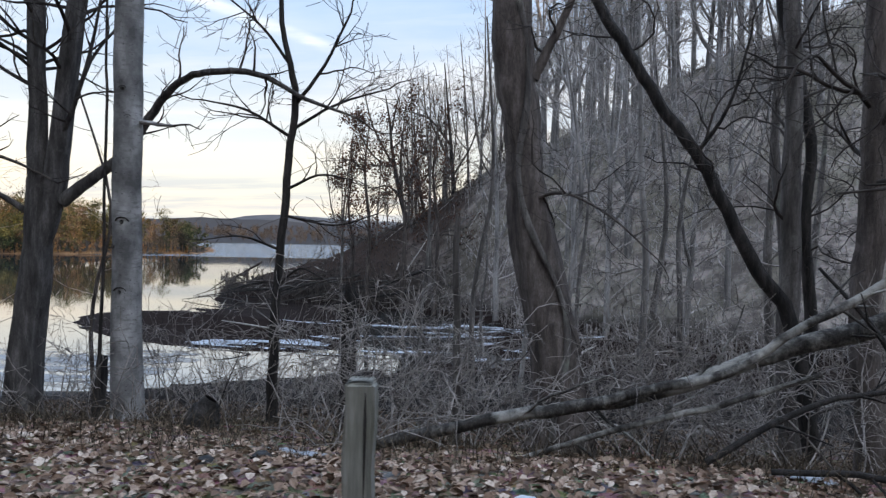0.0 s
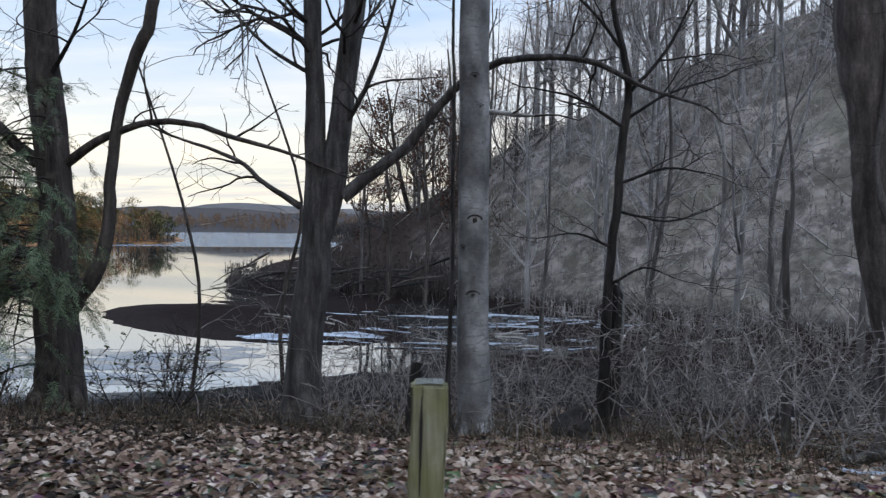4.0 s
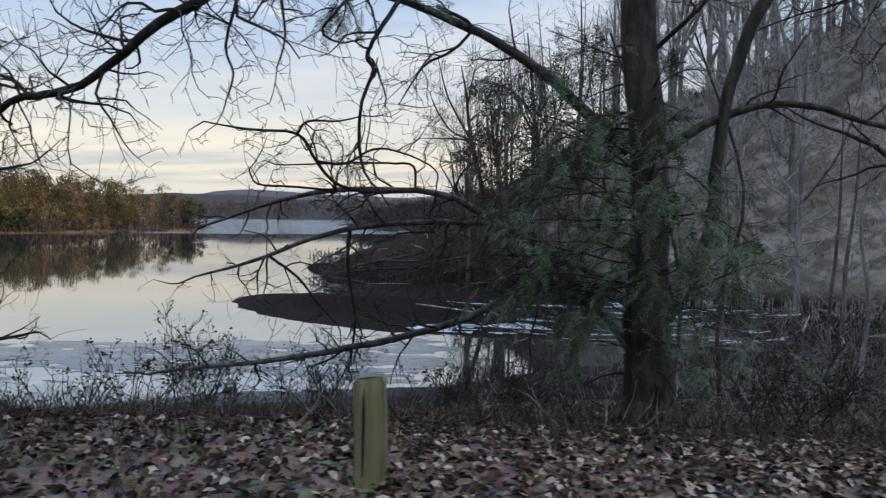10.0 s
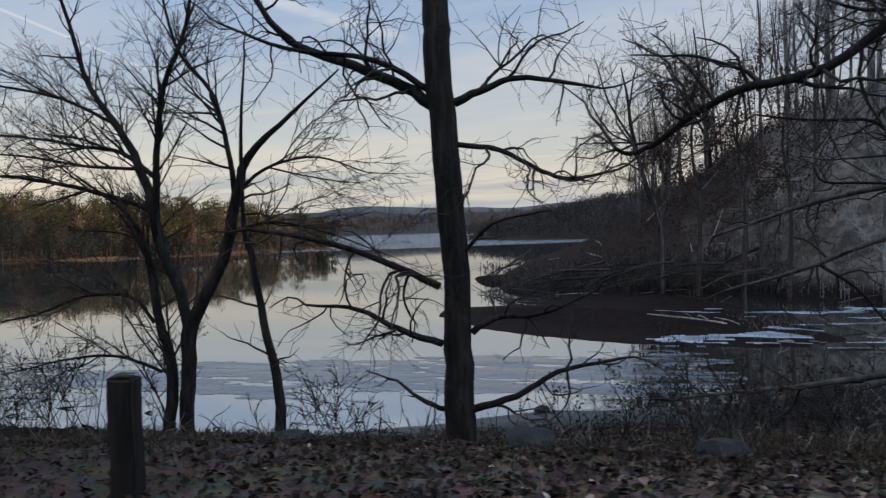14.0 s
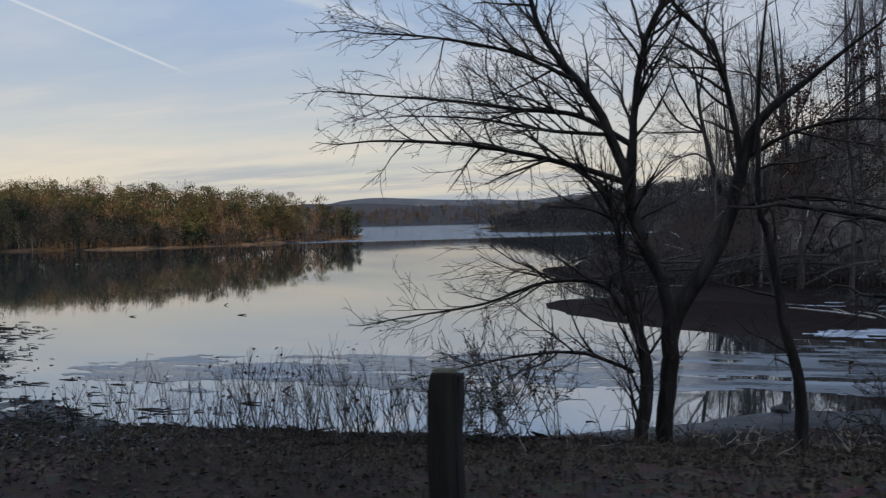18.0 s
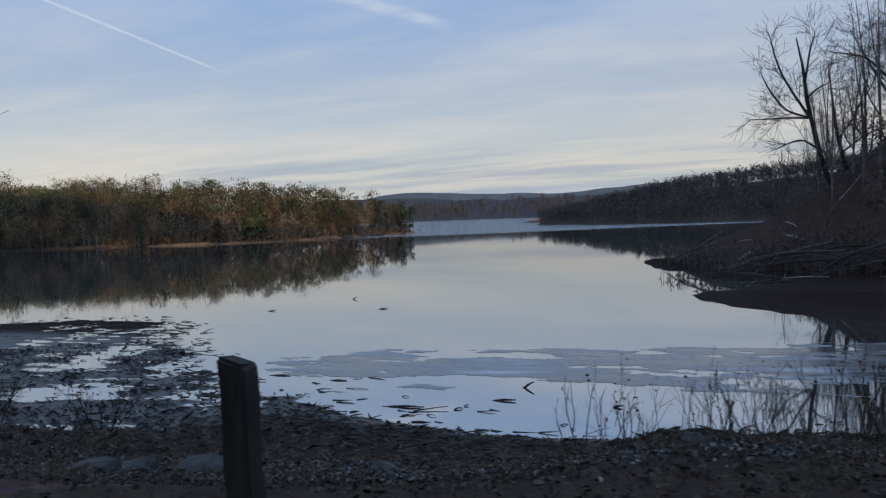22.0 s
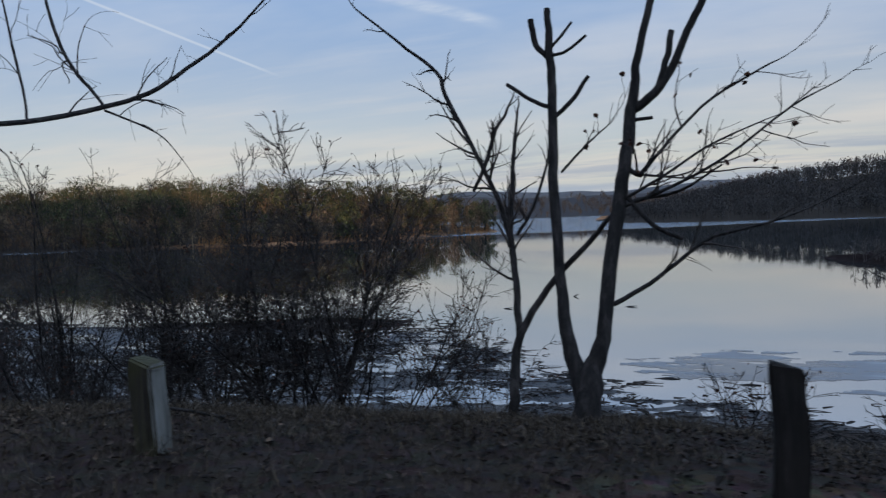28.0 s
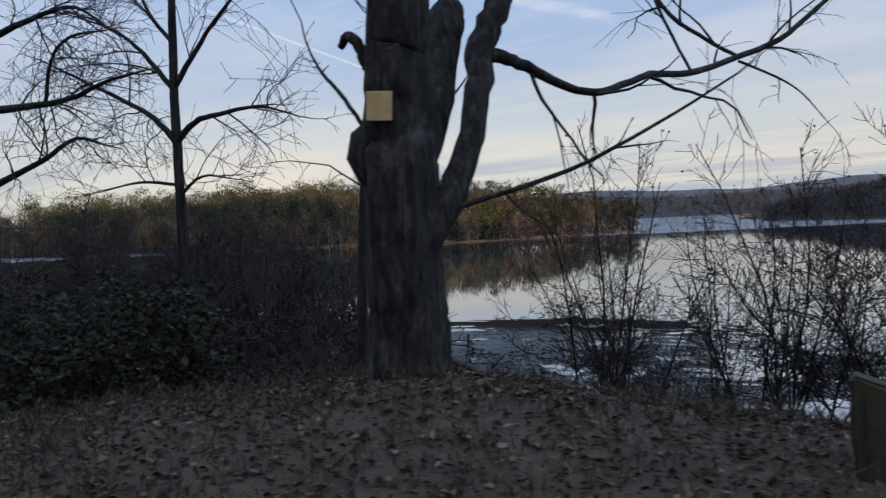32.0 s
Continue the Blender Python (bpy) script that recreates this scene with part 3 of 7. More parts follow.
def land(x, y):
    x, y = np.asarray(x, float), np.asarray(y, float)
    yp, ys = post_line(x), shore_line(x)
    s = y - yp
    ssh = np.maximum(ys - yp, 6.0)
    # verge, bank and mud down to the lake
    drop = ip(x, [-44, -39, -31, -18, -13], [0.9, 1.0, 1.06, 1.06, 0.9])
    bank = -drop * smooth((s - 0.3) / 5.2)
    run = np.minimum(ssh - 4.6, ip(x, [-60, -46, -36, -20, -5], [5.0, 5.5, 8.0, 11.0, 17.0]))
    u = np.clip((s - 4.6) / run, 0, 1)
    bank = bank - (3.28 - drop) * (1 - (1 - u) ** 1.5) * (s > 4.6)
    beach = np.clip((s - 4.6 - run) / np.maximum(ssh - 4.6 - run, 0.5), 0, 1)
    bank = bank - 0.03 * beach
    past = np.maximum(y - ys, 0)
    bank = bank - np.minimum(past * 0.06, 1.6)
    even = smooth((x + 39.5) / 3) * smooth((-28.5 - x) / 3)
    straight = -3.32 * (1 - (1 - np.clip((s - 0.2) / (ssh - 0.2), 0, 1)) ** 1.25) - np.minimum(past * 0.06, 1.6)
    bank = bank * (1 - even) + straight * even
    sag = smooth((x + 39) / 3) * smooth((-21 - x) / 4)
    bank = bank - 0.2 * sag * smooth((s + 1.4) / 1.4) * (1 - smooth((s - 1) / 5))
    mound = 0.42 * np.exp(-(((x + 48.5) / 2.4) ** 2 + ((y - 3.2) / 1.7) ** 2))
    bank = bank + mound + 0.12 * smooth((-x - 38) / 8) * (s < 4.6) * smooth((4.6 - s) / 4)
    bump = np.where(s > 0.2, 1.0, 0.35) * np.where(y < ys + 3, 1, 0.3)
    bank = bank + bump * (0.035 * waves(x, y, 3, 1.9) + 0.06 * waves(x, y, 4, 6.0) * (s > 1)) * np.where(u > 0.9, 0.35, 1.0)
    flats = smooth((-x - 36) / 5) * (u > 0.55) * (y < ys + 1.5)
    bank = bank + flats * (0.024 * waves(x * 0.28, y * 1.9, 9, 1.5, 6) + 0.018 * waves(x * 0.6, y * 1.1, 10, 4.3, 3) + 0.014 * waves(x * 0.7, y * 1.5, 11, 1.0, 2) + 0.004 + 0.02 * smooth((-x - 50) / 6))
    # wooded hill behind the cove
    yb = ip(x, [-34, -30, -26, -18.6, -10.4, -4, 2, 10, 20, 35, 60, 120], [75, 63, 53.5, 52, 49, 43, 38, 32.5, 27, 20, 8, -20])
    # past x 60 the unseen crest stays high to shade the right shore
    crest = ip(x, [-34, -29, -22, -12, -4, 5, 12, 20, 30, 60, 110, 200], [-3.6, -1.8, 0.5, 5.3, 9.7, 13, 16, 19, 23, 32, 40, 42])
    width = ip(x, [-34, -15, 10, 60], [8, 24, 26, 34])
    back = ip(x, [-34, -15, 0, 30, 80, 200], [78, 100, 125, 170, 190, 190])
    t = (y - yb) * 0.85
    hill = -4.2 + (crest + 4.2) * smooth(t / width) ** 0.85 * smooth((back - y) / 28)
    toe = np.where(t > 0, np.minimum(t * 0.35, 1.15) * smooth((back - y) / 14), 0)
    hill = np.maximum(hill, -4.2 + toe) + (t > 0) * smooth((back - y) / 20) * (0.12 * waves(x, y, 6, 5) + 0.35 * waves(x, y, 7, 19))
    # sand bar
    bx, by = (x + 18.6), (y - 39.0 + (x + 18.6) * 0.45)
    bar = WATER_Z + 0.55 * (1 - np.sqrt((bx / 9.2) ** 2 + (by / 6.4) ** 2) ** 1.0) + 0.02 * waves(x, y, 12, 3)
    bar = np.minimum(bar, WATER_Z + 0.30)
    # low mud shelf between the bar and the point
    shelf = WATER_Z + 0.05 * smooth((x + 25) / 5) * smooth((-10 - x) / 5) - 0.02 + 0.03 * waves(x * 0.5, y * 1.5, 14, 3.0)
    bar = np.where((x > -25) & (x < -8) & (y > 40.5 - (x + 18.6) * 0.45) & (y < 56), np.maximum(bar, shelf), bar)
    # marsh at the head of the cove
    marsh = WATER_Z + 0.34 * smooth((x + 7) / 9) * smooth((y - 24) / 6) * smooth((52 - y) / 6) - 0.10 + 0.06 * waves(x * 0.5, y * 1.4, 15, 2.6) + 0.12 * waves(x * 0.7, y, 16, 8)
    marsh = np.where((x > -14) & (y > 22) & (y < 54), marsh, -9)
    # far left headland
    yf = ip(x, [-700, -400, -240, -175, -160, -127, -112, -103], [60, 118, 146, 141, 146, 153, 171, 205])
    xr = ip(y, [120, 200, 214, 260, 340, 600], [-101, -101.5, -103, -120, -160, -300])
    d = np.minimum(y - yf, (xr - x) * 1.0)
    head = WATER_Z + np.where(d > 0, 0.5 * smooth(d / 3) + 5.0 * smooth(d / 60) + 7 * smooth((d - 40) / 160) + 0.4 * waves(x, y, 21, 30), np.maximum(d * 0.1, -2))
    # far right shore
    yd = ip(x, [-90, -82, -79, -49, -15, 3.6, 60, 200, 600], [360, 320, 288, 252, 242, 236, 222, 190, 120])
    d2 = np.minimum(y - yd, (x + 86 + 0.15 * (y - 285)))
    top = ip(x, [-86, -60, -15, 40, 120, 300], [2.5, 7, 11.5, 16, 24, 34])
    right = WATER_Z + np.where(d2 > 0, 0.4 * smooth(d2 / 3) + top * smooth(d2 / 70) + 0.5 * waves(x, y, 22, 35), np.maximum(d2 * 0.1, -2))
    # head of the lake
    far = WATER_Z + np.where(y > 760, 34 * smooth((y - 760) / 260) * (0.75 + 0.3 * waves(x, y, 30, 420)), -2)
    # unseen slope added behind the road to shade the bank and headland
    rise = smooth((-s - 9.5) / 48)
    behind = rise * (15 + ip(x, [-220, -130, -60, 0, 40, 70, 140], [30, 33, 33, 29.5, 22, 23, 34])) + 0.4 * rise * waves(x, y, 40, 8)
    h = np.where(y < ys + 30, bank, -5.2)
    h = np.where((x > -3) & (y > 30), np.minimum(h, -3.2), h)
    for other in (hill, bar, marsh, head, right, far):
        h = np.maximum(h, other)
    return np.where(s < -9.5, np.maximum(h, 0) + behind, h)


def graded(spans):
    out = []
    for a, b, step in spans:
        out += list(np.arange(a, b, step))
    return np.array(out + [spans[-1][1]])


gx = graded([(-720, -260, 20), (-260, -110, 6), (-110, -66, 2.2), (-66, -58, 0.7), (-58, 6, 0.28), (6, 14, 0.8), (14, 60, 2.0), (60, 120, 6), (120, 620, 25)])
gy = graded([(-110, -40, 7), (-40, -9, 1.5), (-9, -1, 0.6), (-1, 13, 0.22), (13, 34, 0.2), (34, 66, 0.8), (66, 130, 2.0), (130, 330, 4.5), (330, 760, 25), (760, 1300, 22)])
GX, GY = np.meshgrid(gx, gy)
GZ = land(GX, GY)


def zland(x, y):
    """The height of the ground mesh under a point."""
    a = min(max(int(np.searchsorted(gx, x)) - 1, 0), len(gx) - 2)
    b = min(max(int(np.searchsorted(gy, y)) - 1, 0), len(gy) - 2)
    u = min(max((x - gx[a]) / (gx[a + 1] - gx[a]), 0.0), 1.0)
    v = min(max((y - gy[b]) / (gy[b + 1] - gy[b]), 0.0), 1.0)
    return float((GZ[b, a] * (1 - u) + GZ[b, a + 1] * u) * (1 - v) + (GZ[b + 1, a] * (1 - u) + GZ[b + 1, a + 1] * u) * v)


g = Mesh()
nx, ny = len(gx), len(gy)
i, j = np.meshgrid(np.arange(ny - 1), np.arange(nx - 1), indexing="ij")
g.add(np.stack([GX, GY, GZ], -1).reshape(-1, 3), np.stack([i * nx + j, i * nx + j + 1, (i + 1) * nx + j + 1, (i + 1) * nx + j], -1).reshape(-1, 4))
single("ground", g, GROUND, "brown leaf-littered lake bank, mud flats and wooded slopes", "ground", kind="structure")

w = Mesh()
w.quad((-720, -60, WATER_Z), (620, -60, WATER_Z), (620, 900, WATER_Z), (-720, 900, WATER_Z))
single("water", w, WATER, "calm lake water reflecting the evening sky", "lake", kind="structure")


def ridge(name, y, x0, x1, base, height, seed, mat, label, size):
    m = Mesh()
    xs = np.linspace(x0, x1, 160)
    top = base + height * (0.62 + 0.38 * waves(xs, xs * 0, seed, size, 4))
    rows = [np.stack([xs, xs * 0 + y, xs * 0 - 30], -1), np.stack([xs, xs * 0 + y + 60, top * 0.6], -1), np.stack([xs, xs * 0 + y + 160, top], -1), np.stack([xs, xs * 0 + y + 420, xs * 0 - 30], -1)]
    v = np.concatenate(rows)
    n = len(xs)
    q = [[k * n + a, k * n + a + 1, (k + 1) * n + a + 1, (k + 1) * n + a] for k in range(3) for a in range(n - 1)]
    m.add(v, q)
    single(name, m, mat, label, "hills", kind="structure")


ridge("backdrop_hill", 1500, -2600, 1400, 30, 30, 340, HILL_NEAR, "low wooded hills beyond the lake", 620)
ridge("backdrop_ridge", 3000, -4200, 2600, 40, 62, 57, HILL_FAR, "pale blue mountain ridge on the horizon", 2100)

# thin ice with open holes near the shore
ice = Mesh()
ix = np.arange(-47, -14, 0.12)
iy = np.arange(18.5, 32, 0.08)
IX, IY = np.meshgrid(ix, iy)
centre = 24.3 + 0.12 * (IX + 33)
field = 1.0 - ((IY - centre) / (2.6 + 0.07 * (IX + 42))) ** 2 + 0.75 * waves(IX * 0.4, IY * 1.3, 61, 3.2, 5) - smooth((-IX - 39) / 5) * 1.3 - smooth((-IX + -16) / -3)
field -= 2.2 * np.exp(-(((IX + 36.0) / 0.9) ** 2 + ((IY - 25.6) / 0.45) ** 2)) + 2.2 * np.exp(-(((IX + 33.6) / 0.8) ** 2 + ((IY - 25.8) / 0.4) ** 2))
field -= 0.55 * np.maximum(0, waves(IX * 0.45, IY * 1.6, 64, 1.1, 3))
keep = field > 0.30
iv = np.stack([IX + 0.05 * waves(IX, IY, 62, 0.9), IY + 0.04 * waves(IX, IY, 63, 0.8), IX * 0 + WATER_Z + 0.006], -1).reshape(-1, 3)
n = len(ix)
cells = [[a * n + b, a * n + b + 1, (a + 1) * n + b + 1, (a + 1) * n + b] for a in range(len(iy) - 1) for b in range(n - 1) if keep[a, b] and keep[a + 1, b + 1] and keep[a, b + 1] and keep[a + 1, b]]
ice.add(iv, cells)
single("ice_sheet", ice, ICE, "thin grey skin of melting ice on the lake", "ice")

# frosted ice in broken streaks over the head of the cove
cove = Mesh()
cx, cy = np.arange(-21, 7, 0.30), np.arange(29.5, 47.5, 0.16)
CX, CY = np.meshgrid(cx, cy)
streaks = waves(CX * 0.30, CY * 1.25, 65, 2.6, 5) + 0.5 * waves(CX * 0.5, CY, 66, 9, 2) - 1.6 * smooth((CX + 1) / 7) - 1.4 * smooth((33 - CY) / 4) - 1.4 * smooth((CY - 43) / 4) - 1.5 * smooth((-15 - CX) / 4)
keep = (streaks > -0.12 + 0.5 * np.abs(waves(CX, CY * 1.6, 69, 0.9, 3))) & (land(CX, CY) < WATER_Z + 0.16)
cv = np.stack([CX + 0.06 * waves(CX, CY, 67, 0.9), CY + 0.04 * waves(CX, CY, 68, 0.8), np.maximum(land(CX, CY), WATER_Z) + 0.02], -1).reshape(-1, 3)
n = len(cx)
cells = [[a * n + b, a * n + b + 1, (a + 1) * n + b + 1, (a + 1) * n + b] for a in range(len(cy) - 1) for b in range(n - 1) if keep[a, b] and keep[a + 1, b + 1] and keep[a, b + 1] and keep[a + 1, b]]
cove.add(cv, cells)
single("cove_ice", cove, FROST, "white frosted ice streaks over the shallow cove", "ice")

# ---------------------------------------------------------------- far woods


def far_pine(m, t, rng, x, y, z, h):
    """A pine with a rounded crown of foliage clumps and dark gaps between them."""
    t.tube([(x, y, z - 0.5), (x, y, z + h * 0.9)], [0.15, 0.04], 4)
    r = np.random.default_rng(rng.randrange(1 << 30))
    n, per = 26, 15
    low = r.uniform(0.02, 0.20)
    f = r.uniform(0, 1, n) ** 0.85
    f[:3] = (1.0, 0.93, 0.88)
    wide = h * r.uniform(0.20, 0.30)
    reach = wide * np.sqrt(np.clip(1 - ((f - 0.38) / 0.66) ** 2, 0.03, 1)) * r.uniform(0.35, 1.05, n)
    a = r.uniform(0, 6.28, n)
    c = np.stack([x + reach * np.cos(a), y + reach * np.sin(a), z + h * (low + (0.97 - low) * f)], -1)
    s = h / 10 * r.uniform(0.55, 1.0, n)
    c = np.repeat(c, per, 0) + r.normal(0, 1, (n * per, 3)) * np.repeat(s, per)[:, None] * np.array([0.62, 0.62, 0.34])
    k = len(c)
    o = r.normal(0, 1, (k, 3))
    o = o / lengths(o) * r.uniform(0.12, 0.29, (k, 1))
    b = cross(o, r.normal(0, 1, (k, 3)))
    b = b / lengths(b) * r.uniform(0.08, 0.20, (k, 1))
    m.quads(np.stack([c - o - b * 0.4, c - o * 0.2 + b, c + o + b * 0.3, c + o * 0.3 - b], 1))


def far_hardwood(m, rng, x, y, z, h, limbs=9, twigs=150, width=0.05, stem=0.11):
    """A bare tree with a domed crown of fine twigs."""
    r = np.random.default_rng(rng.randrange(1 << 30))
    lean = r.uniform(-0.05, 0.05) * h
    m.tube([(x, y, z - 0.5), (x + lean * 0.4, y, z + h * 0.45), (x + lean, y, z + h * 0.85)], [stem * 1.3, stem * 0.9, 0.03], 4)
    rx, rz = h * r.uniform(0.17, 0.27), h * r.uniform(0.38, 0.48)
    mid = np.array([x + lean * 0.6, y, z + h - rz])

    def inside(k, lo):
        v = r.normal(0, 1, (k, 3))
        return v / lengths(v) * r.uniform(lo, 1.0, (k, 1)) ** 0.6 * np.array([rx, rx, rz])

    tip = mid + inside(limbs, 0.3)
    base = np.stack([np.full(limbs, x + lean * 0.4), np.full(limbs, y), z + h * r.uniform(0.25, 0.6, limbs)], -1)
    base[:, 2] = np.minimum(base[:, 2], tip[:, 2] - 0.04 * h)
    wv = np.array([0.05, 0.02, 0.02]) * stem / 0.11
    m.quads(np.stack([base - wv, base + wv, tip + wv * 0.4, tip - wv * 0.4], 1))
    v = inside(twigs, 0.1)
    p = mid + v
    d = v / lengths(v) + r.normal(0, 0.55, (twigs, 3)) + np.array([0, 0, 0.35])
    e = p + d / lengths(d) * h * r.uniform(0.04, 0.09, (twigs, 1))
    wv = r.uniform(-1, 1, (twigs, 3)) * width
    m.quads(np.stack([p - wv, p + wv, e + wv * 0.5, e - wv * 0.5], 1))


def far_bare(m, rng, x, y, z, h, n=60, thick=0.10, width=0.05):
    lean = rng.uniform(-0.04, 0.04) * h
    m.tube([(x, y, z - 0.5), (x + lean * 0.4, y, z + h * 0.5), (x + lean, y, z + h * 0.8)], [thick * 1.3, thick * 0.8, 0.03], 4)
    r = np.random.default_rng(rng.randrange(1 << 30))
    f = r.uniform(0.10, 1.0, n)
    a = r.uniform(0, 6.28, n)
    base = np.stack([x + lean * f, np.full(n, y), z + h * f * 0.9], -1)
    ln = (h * r.uniform(0.12, 0.30, n) * (1.25 - f * 0.75))[:, None]
    d = np.stack([np.cos(a), np.sin(a), r.uniform(0.3, 1.3, n)], -1)
    tip = base + d / lengths(d) * ln
    wv = r.uniform(-1, 1, (n, 3)) * np.array([1, 1, 0.5]) * width
    m.quads(np.stack([base - wv, base + wv, tip + wv * 0.5, tip - wv * 0.5], 1))
    base, tip, wv, ln = (np.repeat(v, 5, 0) for v in (base, tip, wv, ln))
    q = base + (tip - base) * r.uniform(0.4, 1.0, (5 * n, 1))
    g_ = r.normal(0, 1, (5 * n, 3))
    g_[:, 2] = np.abs(0.6 + 0.6 * g_[:, 2])
    e = q + g_ * ln * 0.34
    v2 = wv * 1.3
    m.quads(np.stack([q - v2, q + v2, e + v2 * 0.6, e - v2 * 0.6], 1))


def far_woods():
    rng = random.Random(11)
    pines, trunks, wood, rust, dark = Mesh(), Mesh(), Mesh(), Mesh(), Mesh()
    k = 0
    while k < 1350:
        x = rng.uniform(-330, -102.5)
        depth = rng.random() ** 1.5 * 75 + 0.8
        yf = float(ip(x, [-700, -400, -240, -175, -160, -127, -112, -103], [60, 118, 146, 141, 146, 153, 171, 205]))
        y = yf + depth
        if x > float(ip(y, [120, 200, 214, 260, 340, 600], [-101, -101.5, -103, -120, -160, -300])) - 0.5:
            continue
        k += 1
        z = zland(x, y)
        stand = float(waves(x, y, 33, 26, 2))
        piny = 0.52 + 0.35 * stand if depth > 4 else 0.15
        grown = rng.uniform(7.5, 11.5) * (0.7 if depth < 4 else 1) * (0.8 if x > -112 else 1) * (1 + 0.2 * float(waves(x, y, 34, 38, 3))) * float(ip(x, [-330, -220, -150, -115], [1.5, 1.42, 1.15, 1.0]))
        if rng.random() < piny:
            far_pine(pines, trunks, rng, x, y, z, grown)
        else:
            far_hardwood(wood, rng, x, y, z, grown * 0.97, 10, 230, 0.06, rng.choice([0.03, 0.04, 0.06, 0.12]))
    for _ in range(420):
        x = rng.uniform(-330, -103)
        yf = float(ip(x, [-700, -400, -240, -175, -160, -127, -112, -103], [60, 118, 146, 141, 146, 153, 171, 205]))
        y = yf + rng.uniform(0.6, 12)
        far_hardwood(wood, rng, x, y, zland(x, y), rng.uniform(2.0, 5.0), 5, 110, 0.05, 0.04)
    for _ in range(260):
        x = -103 - rng.random() ** 1.5 * 55
        yf = float(ip(x, [-700, -400, -240, -175, -160, -127, -112, -103], [60, 118, 146, 141, 146, 153, 171, 205]))
        y = yf + rng.uniform(0.3, 4)
        far_bare(rust, rng, x, y, zland(x, y), rng.uniform(0.8, 2.8), 9, 0.03, 0.06)
    for _ in range(1900):
        x = rng.uniform(-82, 120)
        yd = float(ip(x, [-90, -82, -79, -49, -15, 3.6, 60, 200, 600], [360, 320, 288, 252, 242, 236, 222, 190, 120]))
        y = yd + 0.5 + rng.random() ** 1.05 * 95
        far_hardwood(dark, rng, x, y, zland(x, y), rng.uniform(5.5, 7.6), 5, 66, 0.18, 0.05)
    for _ in range(500):
        x = rng.uniform(-420, 120)
        y = rng.uniform(765, 900)
        far_hardwood(dark, rng, x, y, zland(x, y), rng.uniform(8, 12), 3, 60, 0.55, 0.10)
    for m, mat, name, label in ((pines, FAR_PINE, "far_pines", "dense green pines on the far shore"), (wood, FAR_WOOD, "far_hardwoods", "bare brown hardwoods on the far shore"),
                                (rust, FAR_RUST, "far_scrub", "rust-coloured scrub along the far waterline"), (dark, FAR_DARK, "far_bare_woods", "dark leafless woods on the opposite slope"),
                                (trunks, BARK_DARK, "far_pine_trunks", "straight pine trunks on the far shore")):
        single(name, m, mat, label, "woods", kind="stuff", smooth=False)


far_woods()

# ---------------------------------------------------------------- guard posts


def guard_post(x, y, top, seed, lean, width):
    rng = random.Random(seed)
    z0 = zland(x, y) - 0.25
    ob = thing("guard_post", (x, y, z0 + 0.25), "weathered grey-green square timber guard post in leaf litter" if seed in (0, 1, 2, 3, 10, 11) else "dark weathered square timber guard post", "post", "guard posts along the road")
    bm = bmesh.new()
    bmesh.ops.create_cube(bm, size=1.0)
    h = top - z0
    for v in bm.verts:
        v.co.x *= width
        v.co.y *= width * 0.85
        v.co.z = (v.co.z + 0.5) * h
    bmesh.ops.bevel(bm, geom=list(bm.edges), offset=0.014, segments=2, affect="EDGES")
    bmesh.ops.subdivide_edges(bm, edges=[e for e in bm.edges if abs(e.verts[0].co.z - e.verts[1].co.z) > 0.2], cuts=9)
    for v in bm.verts:
        f = v.co.z / h
        v.co.x += lean[0] * f + 0.006 * math.sin(9 * f + seed) + rng.gauss(0, 0.0018)
        v.co.y += lean[1] * f + rng.gauss(0, 0.0018)
        if f > 0.9:
            v.co.z += -0.02 * abs(v.co.x - lean[0]) / width + rng.gauss(0, 0.006) - 0.10 * max(0, (v.co.x - lean[0]) / width) * (seed >= 7)
        v.co.z -= 0.25
    me = bpy.data.meshes.new("timber")
    bm.to_mesh(me)
    bm.free()
    o = new("timber", me)
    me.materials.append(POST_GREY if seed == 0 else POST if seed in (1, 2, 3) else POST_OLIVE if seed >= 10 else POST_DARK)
    # the olive posts take paler grey wood on their +x faces
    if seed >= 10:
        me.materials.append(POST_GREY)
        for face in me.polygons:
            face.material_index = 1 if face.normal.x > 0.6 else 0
    o.parent = ob
    z_top = top - (z0 + 0.25)
    grain = Mesh()
    w2, d2 = width * 0.40, width * 0.34
    for q in range(5):
        a = -w2 + q * w2 * 0.4
        grain.quad((x + lean[0] + a, y + lean[1] - d2, top + 0.003 - 0.02 * abs(a) / width), (x + lean[0] + a + w2 * 0.36, y + lean[1] - d2, top + 0.003 - 0.02 * abs(a) / width),
                   (x + lean[0] + a + w2 * 0.36, y + lean[1] + d2, top + 0.003), (x + lean[0] + a, y + lean[1] + d2, top + 0.003))
    if seed < 7:
        part("end_grain", grain, POST_GREY if seed < 4 else POST_OLIVE, o, "weathered end grain")
    split = Mesh()
    sx = x + width * (0.24 if seed % 2 == 0 else -0.18)
    ys_ = y - width * 0.425 - 0.004
    zs = [top - 0.06, top - 0.2, top - 0.38, top - min(0.62, z_top * 0.9)]
    for za, zb, wa, wb in zip(zs, zs[1:], (0.002, 0.009, 0.007), (0.009, 0.007, 0.003)):
        fa, fb = (za - z0) / h, (zb - z0) / h
        split.quad((sx + lean[0] * fb - wb, ys_, zb), (sx + lean[0] * fb + wb, ys_, zb), (sx + lean[0] * fa + wa, ys_, za), (sx + lean[0] * fa - wa, ys_, za))
    part("split", split, BARK_DARK, o, "dark drying split")
    ob.rotation_euler = (0, 0, radians(rng.uniform(-5, 5)))
    return ob


